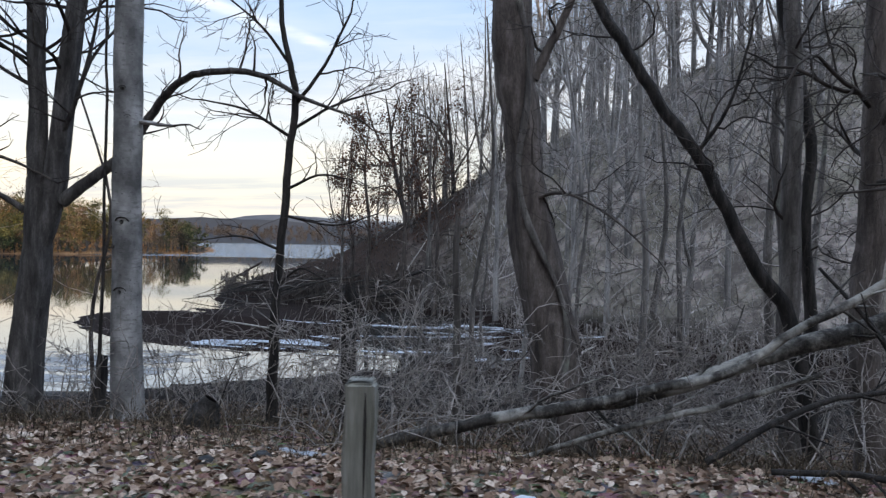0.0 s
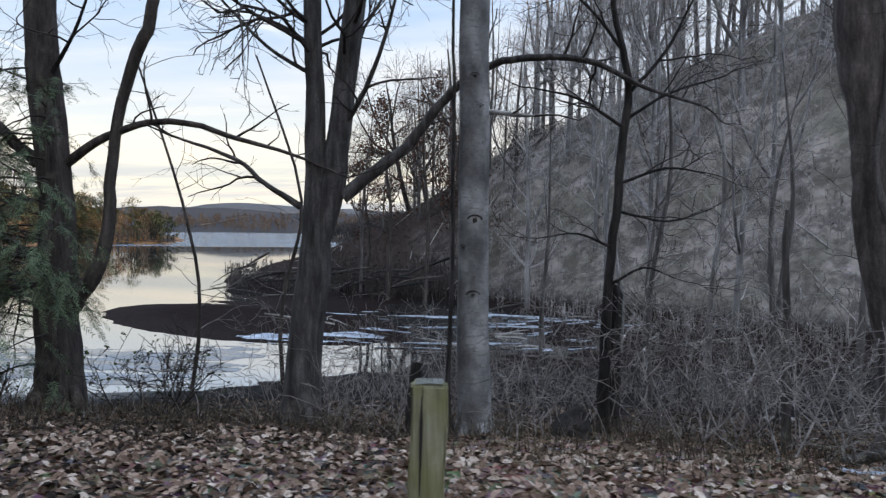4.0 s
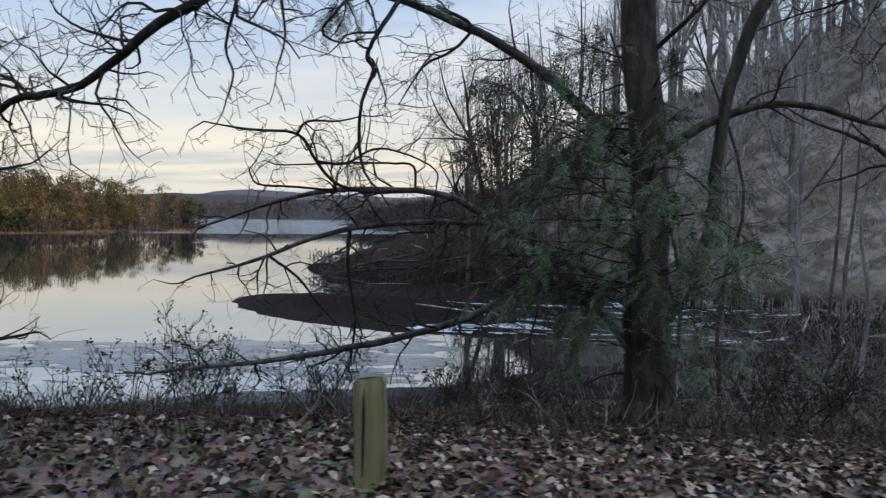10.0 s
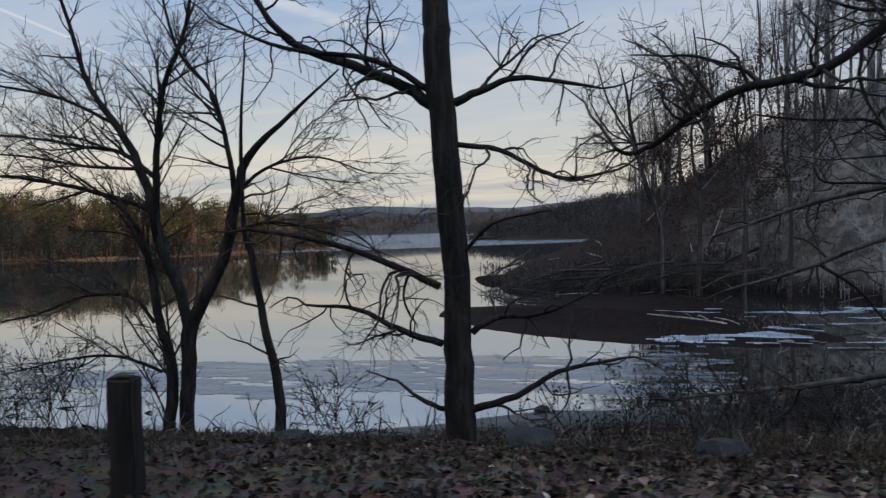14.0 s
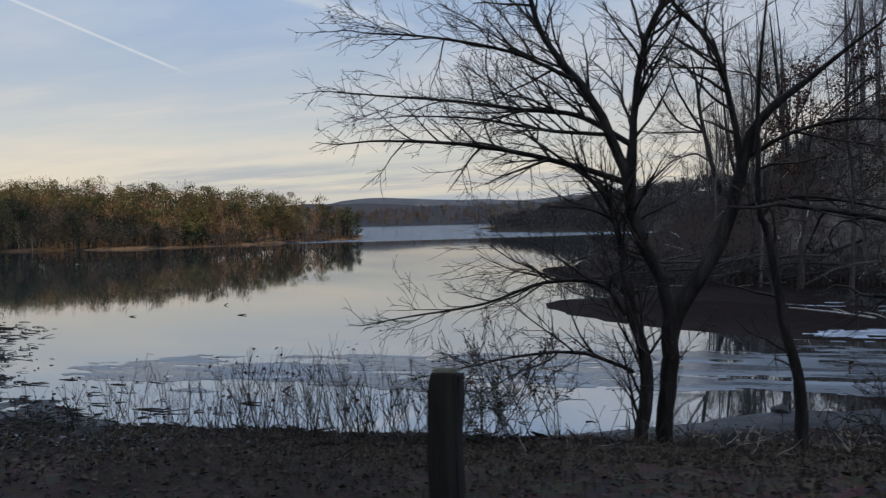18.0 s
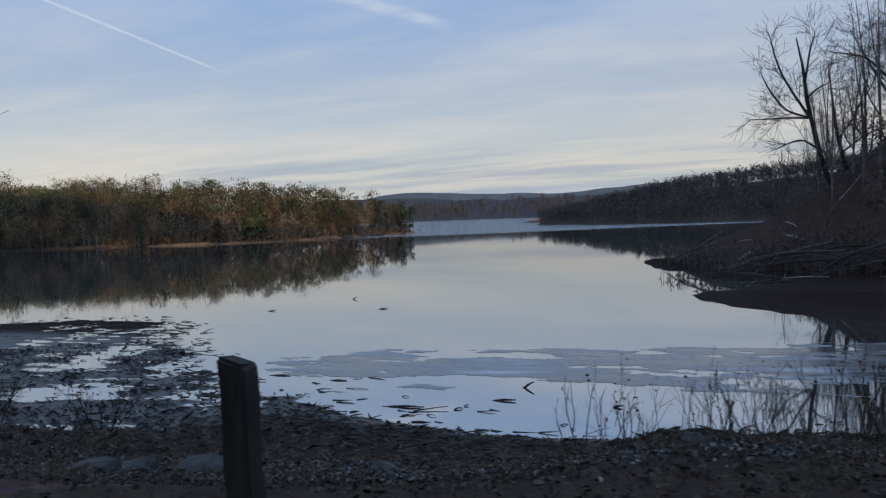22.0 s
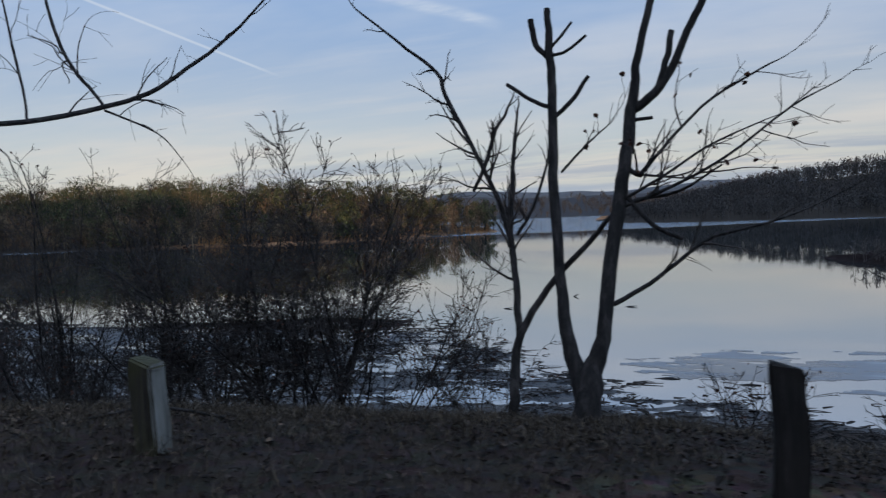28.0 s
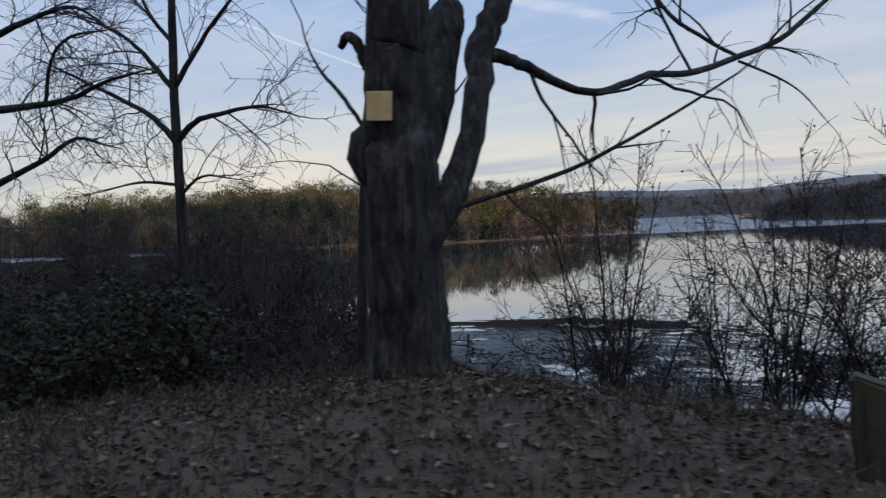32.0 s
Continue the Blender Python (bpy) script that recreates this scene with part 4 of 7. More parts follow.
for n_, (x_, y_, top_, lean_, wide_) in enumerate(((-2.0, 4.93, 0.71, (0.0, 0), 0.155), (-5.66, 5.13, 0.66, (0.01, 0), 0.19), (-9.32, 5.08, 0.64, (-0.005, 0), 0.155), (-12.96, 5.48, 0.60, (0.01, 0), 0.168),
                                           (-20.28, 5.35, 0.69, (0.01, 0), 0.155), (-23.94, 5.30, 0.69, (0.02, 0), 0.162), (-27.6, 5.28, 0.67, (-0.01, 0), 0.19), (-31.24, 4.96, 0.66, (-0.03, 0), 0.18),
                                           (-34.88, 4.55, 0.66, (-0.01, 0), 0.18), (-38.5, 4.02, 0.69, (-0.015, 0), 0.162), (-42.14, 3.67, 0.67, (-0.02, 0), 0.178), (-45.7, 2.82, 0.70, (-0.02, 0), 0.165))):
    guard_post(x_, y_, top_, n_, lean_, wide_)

# ---------------------------------------------------------------- trees along the bank
LOOSE = Twigs(3, (2.2, 4.6, 5.0), 0.52, 50, 0.2, 0.02)
GNARL = Twigs(3, (4.2, 5.6, 5.0), 0.68, 56, 0.30, 0.0, droop=0.03)
SPRAY = Twigs(3, (5.5, 8.0, 8.0), 0.62, 36, 0.10, 0.012)


def limb_part(tree, name, pts, mat, seed, sides=9, depth=0.07, steps=4, label=""):
    m = Mesh()
    c = curve(pts, steps)
    rng = random.Random(seed)
    c[1:-1, :3] += np.array([[rng.gauss(0, 0.25) for _ in range(3)] for _ in range(len(c) - 2)]) * np.minimum(c[1:-1, 3:4], 0.06) * 0.5
    m.tube(c[:, :3], c[:, 3], sides, flutes(seed, depth) if sides > 7 else None)
    part(name, m, mat, tree, label)
    return c


def branches(tree, lines, mat, seed, k, twig_mat=None, name="limb", grown=None):
    """Limbs as parts of their own, and all their side growth as one part."""
    tw = grown or Mesh()
    rng = random.Random(seed)
    for n, pts in enumerate(lines):
        c = limb_part(tree, name, pts, mat, seed * 31 + n, 7 if pts[0][3] > 0.03 else 5, 0.05)
        ln = float(np.linalg.norm(np.diff(c[:, :3], axis=0), axis=1).sum())
        side(tw, rng, c[:, :3], c[:, 3], ln, 0, k, 0.12)
        grow(tw, rng, c[-1, :3], c[-1, :3] - c[-2, :3], 0.6, c[-1, 3], 1, k)
    if grown is None:
        part("crown", tw, twig_mat or TWIG, tree, kind="stuff")
    return tw


def upward(c, z_top, drift=(0.0, 0.0), r_end=0.03):
    """Carry a trunk line on to z_top."""
    x, y, z, r = c[-1]
    return list(map(tuple, c)) + [(x + drift[0] * 0.4, y + drift[1] * 0.4, z + (z_top - z) * 0.45, r * 0.75), (x + drift[0], y + drift[1], z_top, r_end)]


def crown(tw, rng, line, z0, k, n, reach=1.6):
    """Side limbs on the upper part of a trunk."""
    c = np.asarray(line)
    for _ in range(n):
        i = rng.choice([q for q in range(len(c) - 1) if c[q][2] >= z0] or [len(c) - 2])
        s = rng.random()
        p = c[i] * (1 - s) + c[i + 1] * s
        a = rng.uniform(0, 6.28)
        grow(tw, rng, p[:3], (math.cos(a), math.sin(a), rng.uniform(0.25, 0.9)), reach * rng.uniform(0.5, 1.2), max(0.008, p[3] * 0.22), 0, k)


def foot(tree, base, r, seed, mat, name="root_flare"):
    """Root flare round the foot."""
    m = Mesh()
    rng = random.Random(seed)
    for n in range(6):
        a = n * 1.047 + rng.uniform(-0.3, 0.3)
        d = np.array([math.cos(a), math.sin(a)])
        p0 = np.array([base[0], base[1]]) + d * r * 0.45
        p1 = p0 + d * r * 0.5
        p2 = p0 + d * r * rng.uniform(0.9, 1.3)
        m.tube([(*p0, base[2] + r * 1.2), (*p1, zland(*p1) + r * 0.35), (*p2, zland(*p2) - 0.04)], [r * 0.45, r * 0.35, r * 0.15], 7)
    part(name, m, mat, tree)


# two-stemmed grey tree
def twin_tree():
    rng = random.Random(101)
    t = thing("forked_tree", (-7.7, 10, zland(-7.7, 10)), "bare grey two-stemmed tree with a long arching limb", "tree", "bank trees")
    a = [(-7.74, 10, -1.25, 0.30), (-7.71, 10, -0.9, 0.25), (-7.65, 10, 0.13, 0.205), (-7.55, 10, 0.95, 0.195), (-7.53, 10, 1.57, 0.16), (-7.55, 10, 2.86, 0.115), (-7.59, 10, 4.21, 0.105)]
    a = upward(a, 10, (-0.5, 0.3))
    b = upward([(-7.5, 10, 1.3, 0.14), (-7.32, 10, 1.98, 0.15), (-7.22, 10, 2.86, 0.133), (-7.07, 10, 4.2, 0.122)], 10.5, (0.8, 0.4))
    limb_part(t, "trunk", a, BARK_MID, 1, 14, 0.12)
    limb_part(t, "trunk", b, BARK_MID, 2, 12, 0.10)
    foot(t, (-7.71, 10, zland(-7.71, 10)), 0.24, 5, BARK_MID)
    tw = Mesh()
    branches(t, [[(-7.21, 10, 1.84, 0.09), (-6.77, 10.1, 2.22, 0.075), (-6.43, 10.15, 2.49, 0.068), (-6.09, 10.1, 2.93, 0.058), (-5.78, 9.95, 3.2, 0.05), (-5.5, 9.8, 3.34, 0.045), (-5.15, 9.65, 3.39, 0.042), (-4.68, 9.55, 3.38, 0.038), (-4.3, 9.45, 3.28, 0.033), (-3.8, 9.4, 3.02, 0.024), (-3.2, 9.3, 2.8, 0.012)],
                 [(-7.71, 10, 1.72, 0.046), (-8.11, 9.9, 1.98, 0.03), (-8.45, 9.8, 2.27, 0.026), (-9.1, 9.7, 2.5, 0.015)],
                 [(-7.25, 10, 2.6, 0.04), (-6.9, 9.8, 3.1, 0.03), (-6.6, 9.7, 3.9, 0.02), (-6.4, 9.6, 4.8, 0.01)],
                 [(-7.6, 10, 3.3, 0.03), (-8.1, 9.9, 3.6, 0.022), (-8.7, 9.8, 4.2, 0.014)]], BARK_MID, 7, LOOSE, grown=tw)
    airy = Twigs(3, (2.6, 3.6, 3.0), 0.6, 48, 0.2, 0.02, thin=0.0035)
    crown(tw, rng, a, 2.2, airy, 20, 2.6)
    crown(tw, rng, b, 2.2, airy, 16, 2.4)
    part("crown", tw, TWIG, t, kind="stuff")


twin_tree()


def pale_tree():
    rng = random.Random(102)
    t = thing("pale_tree", (-5.56, 8.8, zland(-5.56, 8.8)), "straight pale-barked tree with dark eye-shaped knots", "tree", "bank trees")
    c = upward([(-5.54, 8.8, -0.95, 0.21), (-5.55, 8.8, -0.6, 0.18), (-5.58, 8.8, 0.94, 0.157), (-5.60, 8.8, 2.38, 0.152), (-5.61, 8.8, 3.81, 0.15)], 12, (0.2, 0.1))
    limb_part(t, "trunk", c, BARK_BIRCH, 3, 16, 0.03)
    foot(t, (-5.55, 8.8, zland(-5.55, 8.8)), 0.17, 6, BARK_BIRCH)
    for z, a, s in ((1.57, -1.45, 0.06), (0.82, -1.5, 0.055), (1.3, -2.2, 0.03), (2.35, -1.0, 0.03), (2.1, -1.9, 0.028), (2.7, -1.2, 0.025), (0.2, -1.8, 0.03), (3.0, -1.6, 0.035), (0.55, -1.0, 0.02)):
        m = Mesh()
        q = np.linspace(0.05 * math.pi, 0.95 * math.pi, 13)
        ring = []
        for b in q:
            ang = a + s / 0.155 * 1.25 * math.cos(b)
            ring.append((-5.59 + 0.158 * math.cos(ang), 8.8 + 0.158 * math.sin(ang), z + s * 0.85 * math.sin(b)))
        m.tube(ring, [s * 0.13] * 13, 5)
        ang = a
        m.tube([(-5.59 + 0.14 * math.cos(ang), 8.8 + 0.14 * math.sin(ang), z), (-5.59 + 0.172 * math.cos(ang), 8.8 + 0.172 * math.sin(ang), z - 0.005)], [s * 0.5, s * 0.25], 7)
        part("knot", m, BARK_DARK, t, "dark eye-shaped branch scar")
    limb_part(t, "vine", [(-5.74, 8.68, -0.8, 0.034), (-5.82, 8.68, -0.15, 0.026), (-5.79, 8.68, 0.96, 0.02), (-5.80, 8.69, 2.07, 0.018), (-5.80, 8.7, 2.89, 0.017), (-5.82, 8.7, 3.7, 0.015), (-5.78, 8.7, 5.5, 0.012)], BARK_DARK, 8, 6, label="thin dark climbing vine")
    tw = Mesh()
    branches(t, [[(-5.5, 8.8, 2.67, 0.03), (-5.2, 8.7, 2.62, 0.022), (-5.0, 8.65, 2.6, 0.012)]], BARK_BIRCH, 9, LOOSE, grown=tw)
    crown(tw, rng, c, 3.4, LOOSE, 16, 2.2)
    part("crown", tw, TWIG, t, kind="stuff")


pale_tree()


def needle_spray(m, rng, p, d, length):
    """A flat hanging spray of needles."""
    d = unit(np.array(d, float) + np.array([0, 0, -0.35]))
    s = unit(cross(d, np.array([rng.gauss(0, 0.35), rng.gauss(0, 0.35), 1.0])))
    n = max(4, int(length / 0.028))
    cs = []
    for q in range(n):
        f = q / n
        c = np.asarray(p) + d * length * f + np.array([0, 0, -0.10 * f * f * length])
        ln = 0.06 * (1.1 - 0.7 * f) * rng.uniform(0.7, 1.3)
        for sg in (-1, 1):
            tip = c + (s * sg * 0.85 + d * 0.7) * ln + np.array([0, 0, rng.gauss(-0.012, 0.012)])
            wv = d * 0.006
            cs.append([c - wv, c + wv, tip + wv * 0.7, tip - wv * 0.7])
    m.quads(cs)


def evergreen():
    rng = random.Random(103)
    t = thing("evergreen_tree", (-10.67, 9.9, zland(-10.67, 9.9)), "dark two-stemmed evergreen with sparse drooping green sprays", "tree", "bank trees")
    a = upward([(-10.66, 9.9, -1.3, 0.36), (-10.67, 9.9, -0.87, 0.30), (-10.68, 9.9, -0.16, 0.255), (-10.72, 9.9, 0.51, 0.24), (-10.70, 9.9, 1.44, 0.205), (-10.77, 9.9, 2.43, 0.2), (-10.88, 9.9, 3.41, 0.188), (-10.91, 9.9, 4.07, 0.184)], 11, (-0.3, 0.2))
    b = upward([(-10.6, 9.9, 0.35, 0.13), (-10.45, 9.9, 0.6, 0.13), (-10.21, 9.9, 0.92, 0.097), (-10.05, 9.9, 1.45, 0.076), (-10.02, 9.9, 2.11, 0.067), (-9.9, 9.9, 2.96, 0.068), (-9.64, 9.9, 3.68, 0.072), (-9.51, 9.9, 4.07, 0.07)], 9, (0.8, 0.3))
    limb_part(t, "trunk", a, BARK_BROWN, 11, 16, 0.12)
    limb_part(t, "trunk", b, BARK_BROWN, 12, 10, 0.08)
    foot(t, (-10.67, 9.9, zland(-10.67, 9.9)), 0.29, 14, BARK_BROWN)
    tw = Mesh()
    arch = [(-10.95, 9.9, 2.2, 0.075), (-11.46, 9.9, 2.66, 0.064), (-11.84, 9.9, 3.01, 0.059), (-12.35, 9.9, 3.36, 0.053), (-12.86, 9.9, 3.62, 0.048), (-13.45, 9.9, 3.86, 0.042), (-14.4, 9.9, 4.1, 0.025)]
    branches(t, [arch,
                 [(-10.6, 9.9, 2.2, 0.063), (-10.09, 9.9, 2.53, 0.052), (-9.56, 9.9, 2.70, 0.041), (-9.03, 9.9, 2.69, 0.037), (-8.5, 9.9, 2.53, 0.03), (-7.81, 9.9, 2.34, 0.02), (-7.2, 9.8, 2.1, 0.012)]], BARK_BROWN, 17, LOOSE, grown=tw)
    branches(t, [[(-10.8, 10.0, 0.7, 0.05), (-11.3, 10.5, 0.85, 0.046), (-11.84, 11, 1.09, 0.043), (-12.56, 11, 1.48, 0.044), (-13.07, 11, 1.74, 0.041), (-13.82, 11, 1.80, 0.038), (-14.57, 11.1, 1.79, 0.034), (-15.34, 11.2, 1.64, 0.028), (-16.35, 11.3, 1.31, 0.018)],
                 [(-11.9, 11, 1.15, 0.04), (-12.42, 11, 1.38, 0.037), (-13.30, 11, 1.39, 0.038), (-14.05, 11, 1.34, 0.035), (-14.81, 11, 1.16, 0.032), (-15.58, 11, 0.86, 0.025), (-16.36, 11, 0.64, 0.014)],
                 [(-10.8, 10.1, -0.1, 0.06), (-11.2, 10.6, 0.4, 0.055), (-11.82, 11, 0.66, 0.05), (-12.74, 11, 0.20, 0.05), (-13.69, 11, -0.10, 0.046), (-14.72, 11, -0.33, 0.04), (-15.63, 11, -0.48, 0.032), (-16.87, 11, -0.64, 0.018)]], BARK_GREY, 18, GNARL, grown=tw)
    branches(t, [[(-10.9, 9.8, 5.6, 0.08), (-12.2, 8.9, 4.9, 0.07), (-13.6, 8.3, 4.1, 0.06), (-14.6, 7.9, 3.5, 0.052), (-15.26, 7.8, 3.11, 0.047), (-15.89, 7.8, 2.64, 0.038), (-16.24, 7.8, 2.51, 0.036), (-16.6, 7.8, 2.46, 0.033), (-16.95, 7.95, 2.3, 0.028), (-17.25, 8.1, 2.1, 0.024), (-17.5, 8.2, 2.06, 0.018), (-17.68, 8.2, 2.3, 0.012)],
                 [(-16.24, 7.8, 2.51, 0.022), (-16.1, 7.8, 2.45, 0.018), (-15.8, 7.9, 2.42, 0.01)],
                 [(-10.7, 9.8, 3.3, 0.03), (-10.2, 9.5, 3.8, 0.02), (-9.9, 9.4, 4.5, 0.01)]], BARK_DARK, 20, GNARL, grown=tw)
    hanging = Twigs(3, (3.6, 4.5, 4.0), 0.6, 58, 0.34, 0.0, droop=0.05, thin=0.003)
    branches(t, [[(-13.5, 9.9, 3.9, 0.03), (-13.68, 9.5, 3.41, 0.026), (-13.79, 9.5, 3.17, 0.024), (-13.72, 9.5, 3.02, 0.024), (-13.84, 9.5, 2.69, 0.02), (-13.87, 9.5, 2.33, 0.02), (-13.84, 9.5, 2.03, 0.017), (-13.74, 9.5, 1.83, 0.013)],
                 [(-13.07, 9.75, 3.76, 0.024), (-12.68, 9.6, 3.51, 0.02), (-12.88, 9.6, 3.25, 0.017), (-13.13, 9.6, 3.13, 0.014), (-13.25, 9.6, 3.01, 0.012), (-13.4, 9.6, 2.77, 0.009)],
                 [(-13.95, 9.8, 4.0, 0.02), (-14.1, 9.4, 3.63, 0.017), (-14.26, 9.4, 3.42, 0.014), (-14.07, 9.4, 3.3, 0.012), (-13.83, 9.4, 3.33, 0.008)],
                 [(-14.4, 8.3, 3.7, 0.018), (-14.41, 8.6, 3.2, 0.013), (-14.49, 8.6, 2.88, 0.008)],
                 [(-14.6, 8.0, 3.56, 0.018), (-14.84, 8.2, 3.01, 0.014), (-14.77, 8.2, 2.75, 0.011), (-14.84, 8.2, 2.5, 0.008)],
                 [(-13.64, 10.95, 1.78, 0.024), (-13.99, 10.6, 1.76, 0.022), (-14.38, 10.6, 1.86, 0.022), (-14.63, 10.6, 2.13, 0.022), (-14.88, 10.6, 2.47, 0.02), (-15.49, 10.6, 2.52, 0.016), (-16.07, 10.6, 2.62, 0.010)],
                 [(-14.88, 10.6, 2.47, 0.02), (-14.74, 10.6, 2.62, 0.016), (-14.35, 10.6, 2.62, 0.013), (-14.07, 10.6, 2.69, 0.009)],
                 [(-14.63, 10.6, 2.13, 0.02), (-14.28, 10.6, 2.1, 0.017), (-13.92, 10.6, 2.28, 0.016), (-13.57, 10.6, 2.24, 0.013), (-13.16, 10.6, 2.04, 0.012), (-13.14, 10.6, 1.82, 0.009)],
                 [(-14.41, 10.7, 1.78, 0.018), (-14.98, 10.6, 1.82, 0.016), (-15.38, 10.6, 1.85, 0.014), (-15.49, 10.6, 2.02, 0.010)],
                 [(-14.29, 11, 1.33, 0.028), (-14.32, 11, 0.82, 0.024), (-14.22, 11, 0.17, 0.02), (-14.27, 11, -0.42, 0.013)],
                 [(-13.45, 11, 1.77, 0.018), (-13.48, 11, 2.1, 0.018), (-13.81, 11, 2.14, 0.015), (-14.34, 11, 2.14, 0.014), (-15.18, 11, 2.11, 0.010)],
                 [(-15.35, 11, 0.92, 0.02), (-14.97, 11, 0.65, 0.018), (-14.71, 11, 0.32, 0.015), (-14.45, 11, 0.06, 0.010)]], BARK_DARK, 19, hanging, name="hanging_branch", grown=tw)
    over = curve([(-12.2, 8.9, 4.9), (-13.6, 8.3, 4.1), (-14.6, 7.9, 3.5), (-15.26, 7.8, 3.11), (-15.89, 7.8, 2.64), (-16.6, 7.8, 2.46)], 5)
    for _ in range(26):
        p = over[rng.randrange(len(over))]
        grow(tw, rng, p, (rng.gauss(-0.4, 0.8), rng.gauss(0, 0.6), rng.gauss(-0.2, 0.7)), rng.uniform(0.5, 1.3), 0.011, 0, Twigs(3, (4.0, 5.0, 4.0), 0.6, 52, 0.30, 0.0, thin=0.003))
    crown(tw, rng, a, 4.5, LOOSE, 10)
    part("crown", tw, TWIG, t, kind="stuff")
    nd, tips = Mesh(), []
    stems = Mesh()
    for _ in range(58):
        z = rng.choice([rng.uniform(1.4, 3.0), rng.uniform(-0.5, 1.7), rng.uniform(0.3, 1.9), rng.uniform(0.5, 1.7), rng.uniform(1.6, 3.2), rng.uniform(2.2, 5.5)])
        a_ = rng.uniform(1.9, 5.25)
        ln = rng.uniform(0.8, 1.9) if z < 2 else rng.uniform(0.5, 1.6)
        tips = []
        grow(stems, rng, (-10.72 + 0.15 * math.cos(a_), 9.9 + 0.15 * math.sin(a_), z), (math.cos(a_), math.sin(a_), rng.uniform(-0.1, 0.35)), ln, 0.014, 0, Twigs(2, (4.5, 5.0), 0.5, 48, 0.12, 0.0, droop=0.12), tips)
        for p, d in tips:
            needle_spray(nd, rng, p - d * 0.25, d, rng.uniform(0.25, 0.5))
    for _ in range(20):
        f = rng.uniform(0.3, 1)
        c = curve(arch, 4)
        p = c[int(f * (len(c) - 1))][:3]
        tips = []
        grow(stems, rng, p, (rng.gauss(0, 1), rng.gauss(0, 1), -0.3), rng.uniform(0.4, 0.9), 0.008, 1, Twigs(2, (4, 5.0), 0.5, 48, 0.14, 0.0, droop=0.15), tips)
        for p, d in tips:
            needle_spray(nd, rng, p - d * 0.15, d, rng.uniform(0.2, 0.4))
    part("side_growth", stems, TWIG, t, kind="stuff")
    part("needles", nd, NEEDLES, t, "sparse dark green needle sprays", smooth=False, kind="stuff")


evergreen()


def vine_tree():
    rng = random.Random(104)
    t = thing("vine_clad_tree", (-0.9, 9.7, zland(-0.9, 9.7)), "thick reddish-brown trunk wrapped by a woody vine", "tree", "bank trees")
    c = upward([(-0.8, 9.7, -1.2, 0.38), (-0.86, 9.7, -0.3, 0.31), (-1.0, 9.7, 0.6, 0.28), (-1.21, 9.7, 1.48, 0.245), (-1.31, 9.7, 2.23, 0.208), (-1.36, 9.7, 2.86, 0.215), (-1.47, 9.7, 3.48, 0.225), (-1.51, 9.7, 4.11, 0.23)], 12, (-0.2, 0.3))
    limb_part(t, "trunk", c, BARK_RED, 21, 16, 0.14)
    foot(t, (-0.85, 9.7, zland(-0.85, 9.7)), 0.3, 22, BARK_RED)
    m = Mesh()
    cc = curve(c[:8], 5)
    v = [(p[0] + (p[3] + 0.02) * math.cos(-1.4 + 0.5 * math.sin(2.2 * p[2])), p[1] + (p[3] + 0.02) * math.sin(-1.4 + 0.5 * math.sin(2.2 * p[2])), p[2]) for p in cc]
    m.tube(v, [0.035 + 0.008 * math.sin(5 * q[2]) for q in v], 7)
    part("vine", m, BARK_GREY, t, "woody vine climbing the trunk")
    tw = Mesh()
    branches(t, [[(-1.25, 9.7, 3.3, 0.068), (-1.05, 9.7, 3.73, 0.051), (-0.88, 9.7, 4.1, 0.042), (-0.5, 9.7, 5.2, 0.02)],
                 [(-1.3, 9.6, 1.9, 0.03), (-0.9, 9.4, 2.0, 0.02), (-0.4, 9.3, 1.75, 0.014), (0.1, 9.2, 1.3, 0.008)]], BARK_RED, 24, GNARL, grown=tw)
    crown(tw, rng, c, 5, LOOSE, 10)
    part("crown", tw, TWIG, t, kind="stuff")


vine_tree()


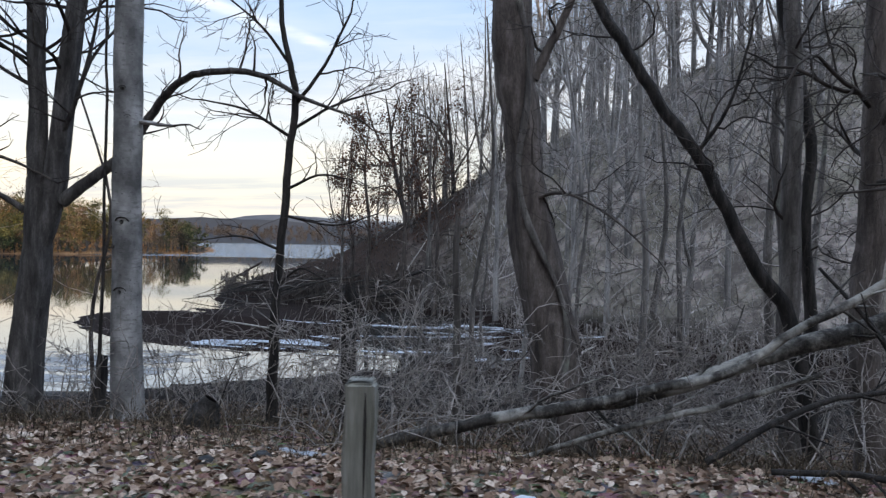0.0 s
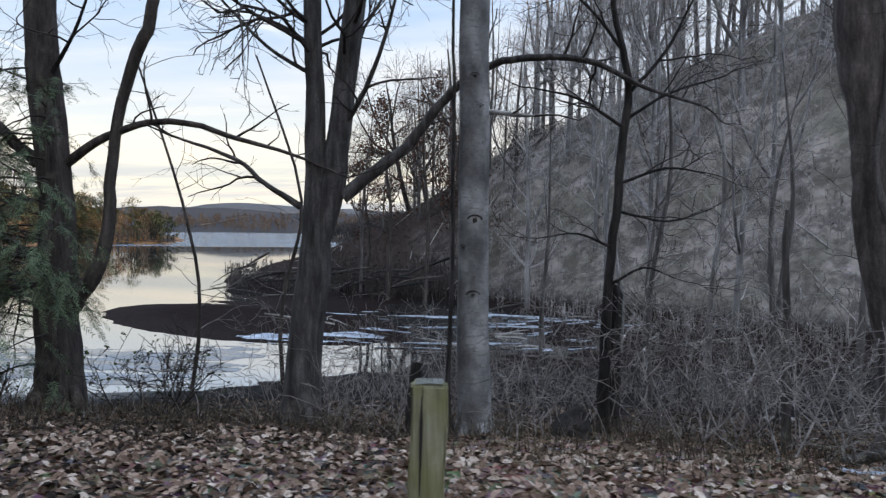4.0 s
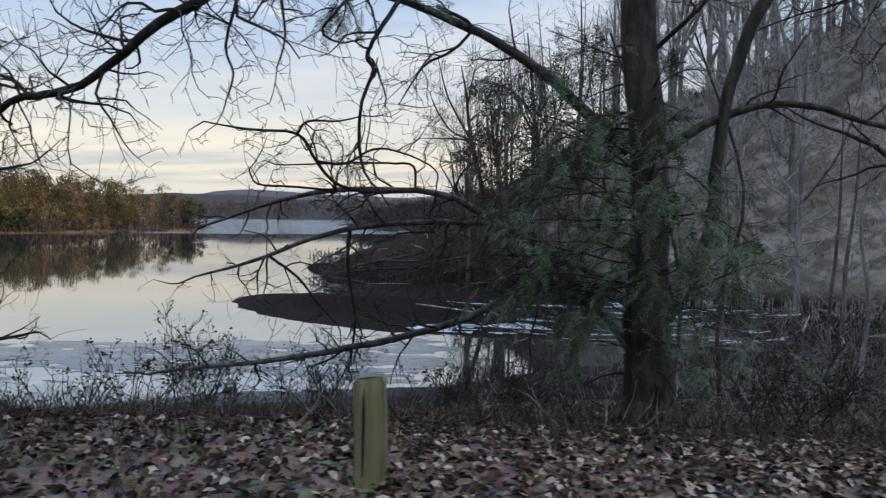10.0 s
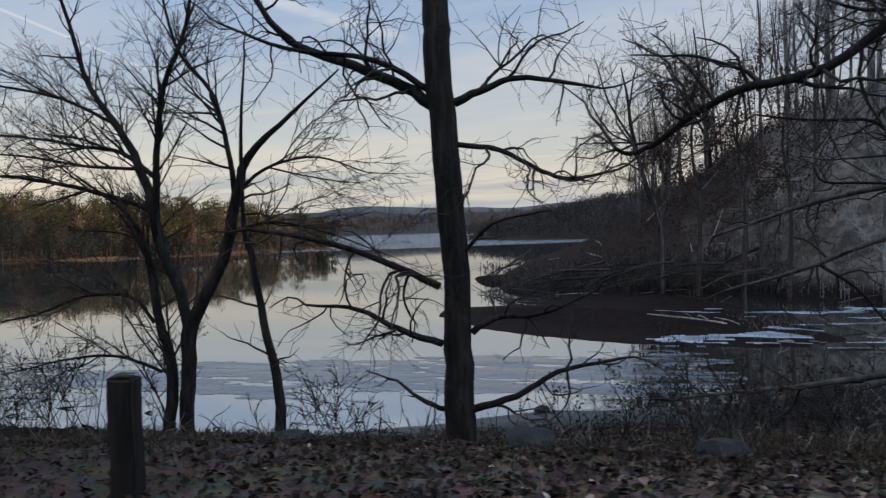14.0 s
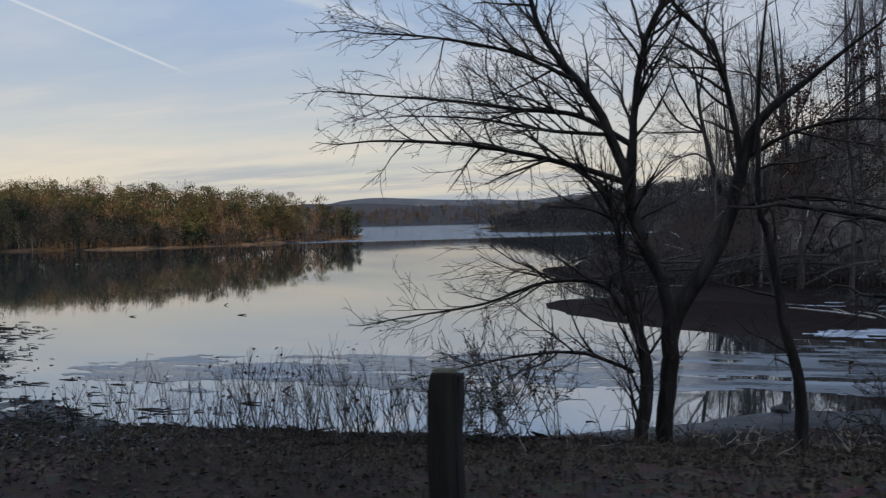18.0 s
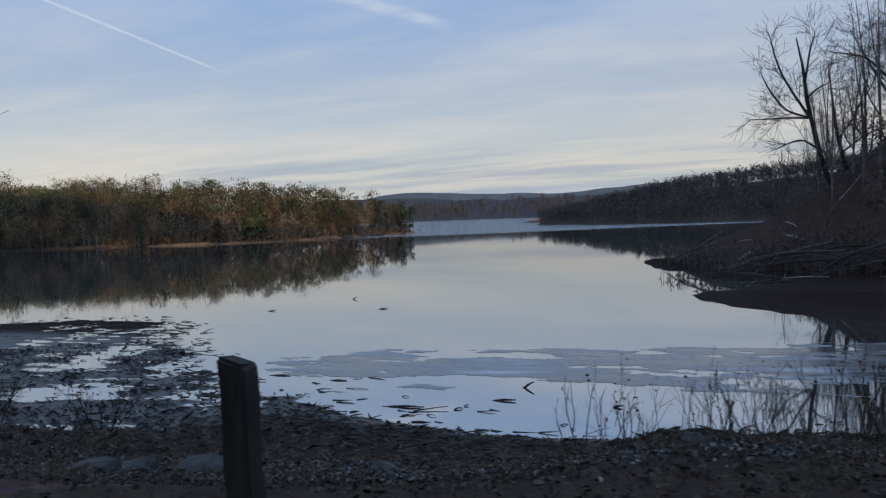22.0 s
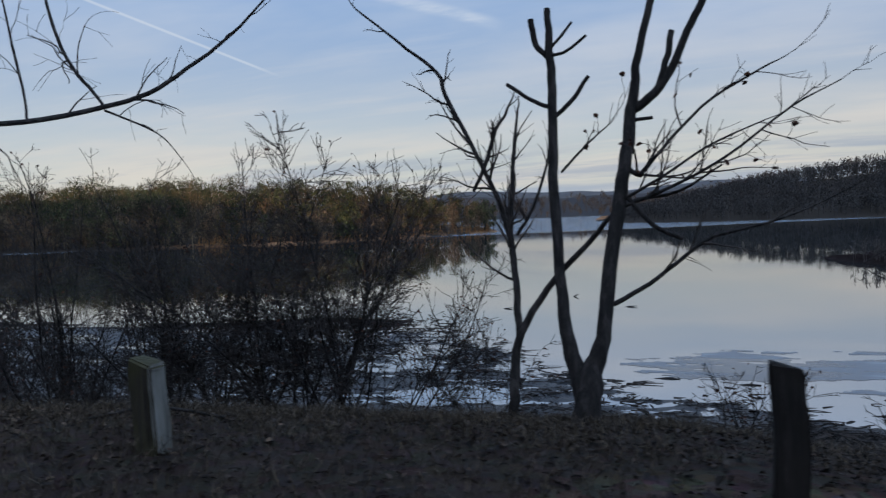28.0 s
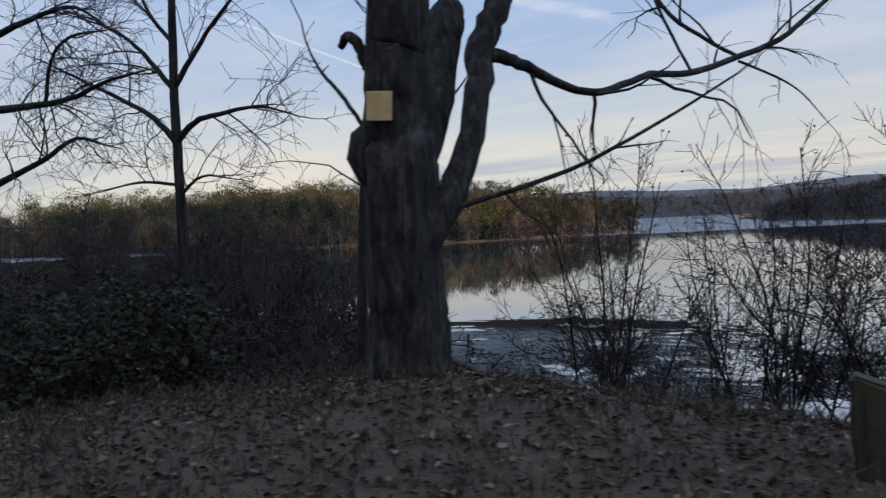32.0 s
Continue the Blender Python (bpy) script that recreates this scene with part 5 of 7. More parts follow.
def bent_sapling():
    t = thing("sapling", (-4.17, 9.5, zland(-4.17, 9.5)), "slender dark crooked sapling with thin side branches", "tree", "bank trees")
    c = upward([(-4.17, 9.5, -1.0, 0.08), (-4.17, 9.5, -0.5, 0.07), (-4.16, 9.5, 0.53, 0.056), (-4.09, 9.5, 1.43, 0.05), (-4.03, 9.5, 2.32, 0.047), (-3.96, 9.5, 3.02, 0.044), (-4.07, 9.5, 3.59, 0.034), (-4.16, 9.5, 4.09, 0.03)], 6.5, (0.1, 0.2), 0.01)
    limb_part(t, "trunk", c, BARK_DARK, 31, 8, 0.06)
    branches(t, [[(-3.98, 9.5, 2.95, 0.025), (-3.6, 9.4, 3.4, 0.02), (-3.3, 9.4, 4.0, 0.012)],
                 [(-4.05, 9.5, 2.0, 0.02), (-3.6, 9.3, 2.15, 0.014), (-3.2, 9.2, 2.1, 0.008)],
                 [(-4.1, 9.5, 1.3, 0.018), (-4.5, 9.3, 1.45, 0.012), (-4.9, 9.2, 1.4, 0.007)],
                 [(-4.12, 9.5, 0.9, 0.02), (-3.8, 9.3, 1.1, 0.012), (-3.5, 9.2, 1.0, 0.007)],
                 [(-4.0, 9.5, 2.6, 0.022), (-4.5, 9.4, 2.9, 0.016), (-5.0, 9.3, 3.0, 0.009)],
                 [(-3.98, 9.5, 2.7, 0.022), (-3.5, 9.6, 3.0, 0.016), (-2.9, 9.7, 3.2, 0.009)],
                 [(-4.0, 9.5, 3.4, 0.022), (-4.4, 9.5, 3.9, 0.016), (-4.9, 9.4, 4.3, 0.009)],
                 [(-4.05, 9.5, 1.7, 0.018), (-3.5, 9.6, 1.6, 0.012), (-3.0, 9.7, 1.75, 0.007)]], BARK_DARK, 33, Twigs(3, (4.0, 5.0, 4.0), 0.7, 50, 0.2, 0.02, thin=0.003))


bent_sapling()


def simple_tree(name, label, lines, mat, seed, k, twig=None, more=0, z0=3.0, sides=10, group="bank trees", reach=1.4):
    b = lines[0][0]
    t = thing(name, (b[0], b[1], zland(b[0], b[1])), label, "tree", group)
    trunk = limb_part(t, "trunk", lines[0], mat, seed, sides, 0.09)
    tw = Mesh()
    branches(t, lines[1:], mat, seed + 1, k, grown=tw)
    rng = random.Random(seed + 2)
    ln = float(np.linalg.norm(np.diff(trunk[:, :3], axis=0), axis=1).sum())
    if more:
        crown(tw, rng, trunk, z0, k, more, reach)
    if not tw.any():
        side(tw, rng, trunk[:, :3], trunk[:, 3], ln, 0, k)
    part("crown", tw, twig or TWIG, t, kind="stuff")
    return t


simple_tree("leaning_tree", "dark leaning trunk slanting over the bank", [[(1.95, 10, -0.9, 0.10), (1.68, 10, 0.63, 0.084), (1.3, 10, 1.19, 0.083), (0.85, 10, 2.08, 0.075), (0.59, 10, 2.52, 0.072), (0.17, 10, 3.1, 0.068), (-0.19, 10, 3.69, 0.066), (-0.52, 10, 4.21, 0.06), (-1.2, 10, 5.6, 0.03)],
            [(0.6, 10, 2.5, 0.03), (0.9, 9.8, 3.0, 0.02), (1.1, 9.7, 3.8, 0.012)]], BARK_DARK, 41, GNARL, more=4, z0=2)
simple_tree("tree", "bare grey-brown tree with ridged bark", [upward([(1.9, 10.5, -1.1, 0.17), (1.86, 10.5, -0.6, 0.15), (1.8, 10.5, 0.39, 0.133), (1.81, 10.5, 1.39, 0.125), (1.79, 10.5, 2.39, 0.111), (1.79, 10.5, 3.59, 0.098), (1.74, 10.5, 4.39, 0.092)], 9)], BARK_GREY, 44, LOOSE, more=12, z0=1.0)
simple_tree("tree", "slim dark crooked tree", [upward([(2.25, 11, -1.1, 0.10), (2.22, 11, 0.62, 0.078), (2.12, 11, 1.75, 0.070), (2.16, 11, 2.8, 0.071), (1.86, 11, 4.13, 0.072), (1.78, 11, 4.55, 0.065)], 8)], BARK_DARK, 47, GNARL, more=9, z0=1.0)
simple_tree("tree", "dark brown trunk with rough bark", [upward([(2.15, 9, -0.9, 0.18), (2.13, 9, -0.3, 0.15), (2.05, 9, 0.8, 0.14), (2.1, 9, 1.69, 0.14), (2.11, 9, 2.52, 0.14), (2.12, 9, 3.9, 0.133)], 9)], BARK_RED, 49, GNARL, more=12, z0=1.0)

# tall straight tree at the water's edge
simple_tree("waterside_tree", "tall straight dark tree with bare side limbs", [
    upward([(-19.25, 9.4, -1.2, 0.2), (-19.25, 9.4, -0.78, 0.172), (-19.25, 9.4, -0.01, 0.152), (-19.24, 9.4, 0.79, 0.142), (-19.27, 9.4, 1.53, 0.145), (-19.32, 9.4, 2.44, 0.142), (-19.37, 9.4, 3.35, 0.138), (-19.38, 9.4, 3.95, 0.132)], 10, (-0.2, 0.1)),
    [(-19.45, 9.4, 2.78, 0.069), (-19.86, 9.4, 3.05, 0.06), (-20.46, 9.4, 3.31, 0.052), (-21.07, 9.4, 3.61, 0.042), (-21.45, 9.4, 4.1, 0.03), (-21.8, 9.4, 4.8, 0.015)],
    [(-19.42, 9.4, 2.9, 0.04), (-20.0, 9.2, 3.25, 0.03), (-20.9, 9.0, 3.4, 0.022), (-21.6, 8.9, 3.7, 0.012)],
    [(-19.2, 9.4, 2.78, 0.049), (-18.85, 9.4, 2.92, 0.037), (-18.54, 9.4, 2.99, 0.03), (-18.06, 9.4, 2.91, 0.022), (-17.68, 9.4, 2.82, 0.012)],
    [(-19.18, 9.4, 2.34, 0.031), (-18.74, 9.4, 2.26, 0.027), (-18.32, 9.4, 2.03, 0.024), (-18.02, 9.4, 1.93, 0.021), (-17.55, 9.4, 2.0, 0.012)],
    [(-19.42, 9.4, 0.85, 0.043), (-20.07, 9.4, 1.14, 0.036), (-20.81, 9.4, 1.38, 0.03), (-21.65, 9.4, 1.53, 0.022)],
    [(-19.08, 9.4, 0.36, 0.04), (-18.8, 9.4, 0.52, 0.03), (-18.36, 9.4, 0.55, 0.022), (-17.9, 9.3, 0.75, 0.012)],
    [(-19.41, 9.4, 0.24, 0.04), (-19.89, 9.4, 0.39, 0.034), (-20.35, 9.4, 0.61, 0.026), (-20.84, 9.4, 0.65, 0.016)],
    [(-19.11, 9.4, -0.46, 0.044), (-18.63, 9.4, -0.3, 0.034), (-18.2, 9.4, -0.05, 0.026), (-17.66, 9.4, 0.08, 0.016)],
    [(-19.4, 9.35, -0.45, 0.03), (-19.6, 9.3, -0.36, 0.026), (-19.72, 9.3, -0.29, 0.02)],
    [(-19.15, 9.4, 1.2, 0.025), (-18.8, 9.2, 1.5, 0.018), (-18.3, 9.1, 1.6, 0.01)]], BARK_DARK, 61, GNARL, more=10, z0=4.2, sides=14)

# spreading multi-stemmed tree
simple_tree("spreading_tree", "dark bare multi-stemmed tree with wide fans of twigs", [
    [(-22.72, 9.7, -1.3, 0.104), (-22.72, 9.7, -0.96, 0.090), (-22.67, 9.7, -0.17, 0.088), (-22.58, 9.7, 0.42, 0.084), (-22.14, 9.7, 1.18, 0.072), (-21.96, 9.7, 1.81, 0.063), (-21.77, 9.7, 2.36, 0.048), (-21.18, 9.7, 2.85, 0.025), (-20.6, 9.7, 3.3, 0.010)],
    [(-22.67, 9.7, 0.16, 0.075), (-22.68, 9.7, 0.61, 0.068), (-22.96, 9.7, 1.33, 0.067), (-23.08, 9.7, 1.92, 0.059), (-23.4, 9.7, 2.66, 0.048), (-23.88, 9.7, 3.35, 0.032), (-24.14, 9.7, 4.16, 0.024), (-24.5, 9.7, 5.2, 0.010)],
    [(-22.97, 9.7, -1.3, 0.095), (-22.95, 9.7, -0.97, 0.078), (-22.89, 9.7, -0.11, 0.069), (-23.03, 9.7, 0.42, 0.057), (-23.11, 9.7, 1.07, 0.048), (-23.3, 9.6, 1.7, 0.025), (-23.9, 9.5, 2.2, 0.013)],
    [(-23.02, 9.7, 1.59, 0.050), (-22.97, 9.7, 2.43, 0.041), (-22.85, 9.7, 3.26, 0.032), (-22.51, 9.7, 3.99, 0.024), (-22.3, 9.7, 5.2, 0.010)],
    [(-23.05, 9.7, 1.79, 0.037), (-23.57, 9.6, 1.98, 0.030), (-24.16, 9.5, 2.14, 0.025), (-24.91, 9.4, 2.27, 0.019), (-25.71, 9.3, 2.32, 0.011)],
    [(-23.0, 9.7, 2.18, 0.034), (-23.55, 9.8, 2.53, 0.028), (-24.13, 9.9, 2.64, 0.023), (-24.89, 10, 2.79, 0.017), (-25.68, 10, 2.9, 0.012), (-26.4, 10, 3.0, 0.007)],
    [(-21.95, 9.7, 1.87, 0.037), (-22.03, 9.7, 2.5, 0.031), (-22.21, 9.7, 3.15, 0.025), (-22.66, 9.7, 3.75, 0.020), (-22.9, 9.7, 4.8, 0.010)],
    [(-23.1, 9.7, 0.42, 0.025), (-23.34, 9.6, 0.75, 0.023), (-23.92, 9.5, 0.77, 0.019), (-24.54, 9.4, 0.56, 0.014), (-25.41, 9.3, 0.42, 0.009)],
    [(-23.02, 9.7, -0.18, 0.023), (-23.52, 9.6, 0.02, 0.020), (-24.11, 9.5, 0.01, 0.015), (-24.8, 9.4, -0.13, 0.009)],
    [(-23.5, 9.7, 2.85, 0.025), (-24.2, 9.6, 3.2, 0.020), (-25.0, 9.5, 3.4, 0.014), (-25.8, 9.4, 3.5, 0.008)],
    [(-21.9, 9.7, 2.0, 0.025), (-21.4, 9.6, 2.25, 0.019), (-20.8, 9.5, 2.3, 0.012), (-20.2, 9.4, 2.1, 0.007)],
    [(-22.0, 9.7, 1.5, 0.022), (-21.4, 9.6, 1.6, 0.017), (-20.7, 9.5, 1.45, 0.010), (-20.0, 9.4, 1.2, 0.006)],
    [(-23.2, 9.7, 2.3, 0.024), (-23.8, 9.5, 2.35, 0.019), (-24.6, 9.3, 2.5, 0.012), (-25.3, 9.2, 2.55, 0.007)]], BARK_DARK, 71, SPRAY)
simple_tree("leaning_sapling", "thin dark sapling leaning over the water", [[(-21.4, 9.6, -1.2, 0.08), (-21.42, 9.6, -0.82, 0.068), (-21.45, 9.6, -0.19, 0.056), (-21.59, 9.6, 0.43, 0.046), (-21.72, 9.6, 1.24, 0.036), (-21.8, 9.6, 1.55, 0.03), (-21.79, 9.6, 2.66, 0.02), (-21.7, 9.6, 3.6, 0.01)]], BARK_DARK, 75, LOOSE)


# topped twin-stemmed tree with sprouts
def topped_tree():
    t = thing("topped_tree", (-40.17, 7.7, zland(-40.17, 7.7)), "dark twin-stemmed tree with sawn-off tops and side sprouts", "tree", "bank trees")
    limb_part(t, "trunk", [(-40.18, 7.73, -1.08, 0.180), (-40.18, 7.73, -0.69, 0.150), (-40.15, 7.89, -0.27, 0.121), (-40.04, 8.02, 0.09, 0.081), (-40.00, 8.23, 0.67, 0.076), (-39.92, 8.48, 1.40, 0.076), (-39.85, 8.65, 1.90, 0.073), (-39.77, 8.86, 2.56, 0.065), (-39.72, 8.93, 3.07, 0.048), (-39.55, 9.03, 3.80, 0.043), (-39.51, 9.05, 3.98, 0.041)], BARK_DARK, 81, 12, 0.1)
    limb_part(t, "trunk", [(-40.21, 7.79, -0.55, 0.100), (-40.26, 7.87, -0.33, 0.099), (-40.39, 8.00, 0.02, 0.079), (-40.52, 8.23, 0.67, 0.063), (-40.59, 8.44, 1.29, 0.060), (-40.66, 8.70, 2.08, 0.058), (-40.69, 8.91, 2.90, 0.052), (-40.72, 8.97, 3.38, 0.046), (-40.75, 9.04, 3.90, 0.037)], BARK_DARK, 82, 12, 0.1)
    stubs = ([(-39.76, 8.87, 2.58, 0.051), (-39.51, 8.89, 2.75, 0.051), (-39.29, 8.93, 3.09, 0.045), (-39.10, 8.99, 3.52, 0.043), (-38.97, 9.02, 3.76, 0.041), (-38.80, 9.07, 4.15, 0.038)],
             [(-39.51, 8.89, 2.75, 0.037), (-39.38, 8.93, 3.10, 0.037), (-39.32, 8.98, 3.45, 0.036)],
             [(-40.70, 8.96, 3.28, 0.032), (-40.88, 8.98, 3.47, 0.036), (-40.95, 9.03, 3.79, 0.039)],
             [(-40.67, 8.86, 2.57, 0.027), (-40.47, 8.89, 2.75, 0.028), (-40.26, 8.93, 3.03, 0.024)],
             [(-40.73, 8.88, 2.71, 0.027), (-40.98, 8.90, 2.83, 0.024), (-41.25, 8.93, 3.03, 0.024)],
             [(-40.70, 8.96, 3.32, 0.021), (-40.51, 8.97, 3.36, 0.019), (-40.28, 8.99, 3.52, 0.017)],
             [(-40.69, 8.98, 3.43, 0.019), (-40.57, 9.00, 3.56, 0.018), (-40.45, 9.01, 3.70, 0.015)],
             [(-39.79, 8.83, 2.45, 0.021), (-39.67, 8.83, 2.47, 0.021), (-39.54, 8.84, 2.48, 0.019)],
             [(-39.86, 8.67, 1.96, 0.021), (-39.79, 8.70, 2.07, 0.021), (-39.73, 8.72, 2.12, 0.019)],
             [(-39.81, 8.54, 1.59, 0.026), (-39.51, 8.43, 1.26, 0.026), (-39.22, 8.39, 1.12, 0.023)])
    for n, s in enumerate(stubs):
        limb_part(t, "sawn_limb", s, BARK_DARK, 830 + n, 8, 0.06)
    tw = Mesh()
    k = Twigs(2, (5.0, 5.0), 0.45, 42, 0.14, 0.05, thin=0.003)
    branches(t, [[(-39.94, 8.15, 0.44, 0.030), (-39.56, 8.22, 0.66, 0.026), (-39.21, 8.32, 0.93, 0.023), (-38.92, 8.39, 1.13, 0.020), (-38.38, 8.43, 1.26, 0.014), (-37.90, 8.49, 1.44, 0.009), (-37.39, 8.58, 1.70, 0.005)],
                 [(-39.79, 8.65, 1.90, 0.031), (-39.67, 8.63, 1.84, 0.029), (-39.53, 8.68, 2.00, 0.021), (-39.02, 8.86, 2.55, 0.016), (-38.49, 8.90, 2.87, 0.012), (-38.15, 8.93, 3.03, 0.006)],
                 [(-39.84, 8.51, 1.49, 0.026), (-39.39, 8.56, 1.66, 0.020), (-38.80, 8.67, 1.96, 0.016), (-38.12, 8.83, 2.47, 0.012), (-37.63, 8.88, 2.72, 0.006)],
                 [(-39.87, 8.53, 1.55, 0.021), (-39.42, 8.51, 1.80, 0.017), (-38.91, 8.61, 2.12, 0.013), (-38.38, 8.69, 2.34, 0.007)],
                 [(-40.56, 8.65, 1.91, 0.017), (-40.26, 8.75, 2.23, 0.013), (-40.01, 8.83, 2.45, 0.007)]], BARK_DARK, 84, k, name="sprout", grown=tw)
    part("crown", tw, TWIG, t, kind="stuff")
    rng, cs = random.Random(85), []
    for _ in range(60):
        p = (rng.uniform(-40.9, -38.0), rng.uniform(8.3, 8.8), rng.uniform(1.6, 3.4))
        near = min((v for line in tw.v for v in line[::7]), key=lambda v: (v[0] - p[0]) ** 2 + (v[1] - p[1]) ** 2 + (v[2] - p[2]) ** 2)
        cs += leaf_card(rng, near + np.array([0, 0, -0.02]), rng.uniform(0.04, 0.08), 1.5)
    lf = Mesh()
    lf.quads(cs)
    part("leaves", lf, DEAD_LEAF, t, "a few clinging dead leaves", smooth=False, kind="stuff")
    s = thing("sprouting_stem", (-41.0, 7.95, zland(-41.0, 7.95)), "thin crooked side stem with bare whippy shoots", "tree", "bank trees")
    limb_part(s, "trunk", [(-41.01, 7.91, -1.08, 0.070), (-41.02, 7.92, -0.69, 0.062), (-41.04, 8.08, -0.26, 0.055), (-40.98, 8.21, 0.10, 0.045), (-40.70, 8.40, 0.60, 0.038), (-40.26, 8.57, 1.09, 0.031), (-39.84, 8.72, 1.52, 0.023), (-39.28, 8.76, 1.63, 0.017), (-38.81, 8.86, 1.91, 0.010)], BARK_DARK, 86, 8, 0.06)
    branches(s, [[(-41.00, 8.20, 0.04, 0.046), (-41.09, 8.43, 0.66, 0.041), (-41.18, 8.60, 1.18, 0.039), (-41.38, 8.77, 1.67, 0.031), (-41.79, 9.02, 2.40, 0.028), (-42.12, 9.13, 3.00, 0.028), (-42.24, 9.18, 3.31, 0.025), (-42.68, 9.23, 3.69, 0.020), (-43.34, 9.30, 4.24, 0.013)],
                 [(-41.18, 8.60, 1.18, 0.031), (-41.20, 8.88, 1.99, 0.027), (-41.19, 9.02, 2.42, 0.023)],
                 [(-41.67, 8.75, 1.75, 0.023), (-41.54, 8.86, 2.07, 0.027), (-41.44, 9.00, 2.50, 0.027)],
                 [(-41.10, 8.61, 1.20, 0.021), (-40.93, 8.72, 1.50, 0.021), (-40.81, 8.86, 1.91, 0.017)]], BARK_DARK, 88, k)


topped_tree()


# the great trunk with the square sign
def great_tree():
    rng = random.Random(120)
    t = thing("great_old_tree", (-48.42, 3.25, zland(-48.42, 3.25)), "massive dark furrowed trunk with lopped limbs and a burl", "tree", "bank trees")
    c = upward([(-48.47, 3.25, -0.1, 0.36), (-48.45, 3.25, 0.32, 0.29), (-48.42, 3.25, 0.69, 0.258), (-48.41, 3.25, 1.06, 0.247), (-48.41, 3.25, 1.44, 0.242), (-48.41, 3.25, 1.82, 0.238), (-48.4, 3.25, 2.19, 0.222), (-48.39, 3.25, 2.56, 0.21), (-48.36, 3.25, 2.92, 0.208)], 8, (0.2, 0.2), 0.08)
    limb_part(t, "trunk", c, BARK_OLD, 121, 28, 0.16, 6)
    m = Mesh()
    m.tube([(-48.52, 3.2, 1.68, ), (-48.58, 3.19, 1.78), (-48.62, 3.18, 1.92), (-48.61, 3.18, 2.04), (-48.55, 3.2, 2.13)], [0.06, 0.10, 0.125, 0.10, 0.05], 12, flutes(9, 0.2))
    part("burl", m, BARK_OLD, t, "rounded swelling on the trunk")
    limb_part(t, "lopped_limb", [(-48.49, 3.49, 1.61, 0.116), (-48.50, 3.73, 1.95, 0.119), (-48.49, 3.92, 2.27, 0.110), (-48.54, 4.17, 2.74, 0.114), (-48.57, 4.28, 2.96, 0.138), (-48.60, 4.37, 3.14, 0.125), (-48.61, 4.39, 3.18, 0.063)], BARK_OLD, 123, 14, 0.12)
    limb_part(t, "lopped_limb", [(-48.33, 3.28, 1.25, 0.120), (-48.25, 3.39, 1.43, 0.113), (-48.18, 3.55, 1.66, 0.106), (-48.14, 3.74, 1.97, 0.097), (-48.16, 3.99, 2.40, 0.099), (-48.22, 4.15, 2.71, 0.106), (-48.17, 4.27, 2.95, 0.098), (-48.12, 4.41, 3.28, 0.098), (-47.97, 4.41, 4.16, 0.088), (-47.72, 4.66, 5.92, 0.038)], BARK_OLD, 124, 14, 0.12)
    limb_part(t, "broken_stub", [(-48.58, 3.2, 2.5, 0.045), (-48.62, 3.2, 2.6, 0.043), (-48.67, 3.2, 2.7, 0.04), (-48.74, 3.2, 2.73, 0.035), (-48.8, 3.2, 2.67, 0.024)], BARK_OLD, 125, 9, 0.1)
    tw = Mesh()
    whip = Twigs(3, (1.5, 2.4, 2.0), 0.75, 40, 0.16, -0.06, thin=0.003)
    branches(t, [[(-48.20, 4.15, 2.71, 0.072), (-48.11, 4.30, 2.69, 0.053), (-48.06, 4.65, 2.66, 0.047), (-47.93, 5.04, 2.56, 0.038), (-47.72, 5.30, 2.50, 0.034), (-47.60, 5.90, 2.64, 0.034), (-47.51, 6.40, 2.78, 0.034), (-47.32, 7.30, 2.90, 0.036), (-47.01, 8.30, 3.18, 0.036), (-46.58, 8.80, 3.42, 0.034), (-46.20, 9.20, 3.80, 0.030), (-45.70, 9.60, 4.30, 0.024), (-45.10, 9.80, 4.90, 0.012)],
                 [(-46.98, 8.35, 3.2, 0.024), (-47.3, 8.5, 3.45, 0.026), (-47.8, 8.6, 3.9, 0.028), (-48.1, 8.6, 4.5, 0.026), (-48.3, 8.6, 5.2, 0.02)],
                 [(-47.3, 7.35, 2.9, 0.018), (-47.5, 7.5, 3.3, 0.018), (-47.75, 7.6, 3.9, 0.018), (-47.9, 7.6, 4.6, 0.012)],
                 [(-46.98, 8.35, 3.15, 0.018), (-46.6, 8.6, 2.95, 0.014), (-46.35, 8.8, 2.75, 0.01), (-46.1, 8.9, 2.4, 0.006)]], BARK_OLD, 126, whip, grown=tw)
    branches(t, [[(-48.62, 3.2, 2.08, 0.017), (-48.79, 3.2, 2.32, 0.016), (-48.97, 3.2, 2.52, 0.013), (-49.06, 3.2, 2.67, 0.009)],
                 [(-48.0, 3.35, 1.55, 0.02), (-47.4, 3.7, 1.75, 0.016), (-46.9, 3.9, 2.0, 0.012), (-46.4, 4.1, 2.3, 0.007)]], BARK_OLD, 127, Twigs(2, (3.0, 4.0), 0.3, 50, 0.15, 0.05), grown=tw)
    crown(tw, rng, c, 3.6, LOOSE, 8)
    part("crown", tw, TWIG, t, kind="stuff")
    s = thing("small_sign", (-48.365, 2.985, 2.2), "small faded tan square sign nailed to the great trunk", "sign")
    m = bmesh.new()
    bmesh.ops.create_cube(m, size=1.0)
    for v in m.verts:
        v.co = Vector((v.co.x * 0.165, v.co.y * 0.012, v.co.z * 0.185))
    bmesh.ops.bevel(m, geom=list(m.edges), offset=0.003, segments=1, affect="EDGES")
    me = bpy.data.meshes.new("board")
    m.to_mesh(me)
    m.free()
    b = new("board", me)
    me.materials.append(SIGN)
    b.parent = s
    for zz in (0.075, -0.075):
        q = Mesh()
        q.tube([(-48.365, 2.985 - 0.012, 2.2 + zz), (-48.365, 2.985, 2.2 + zz)], [0.007, 0.007], 8)
        part("nail", q, METAL, s)
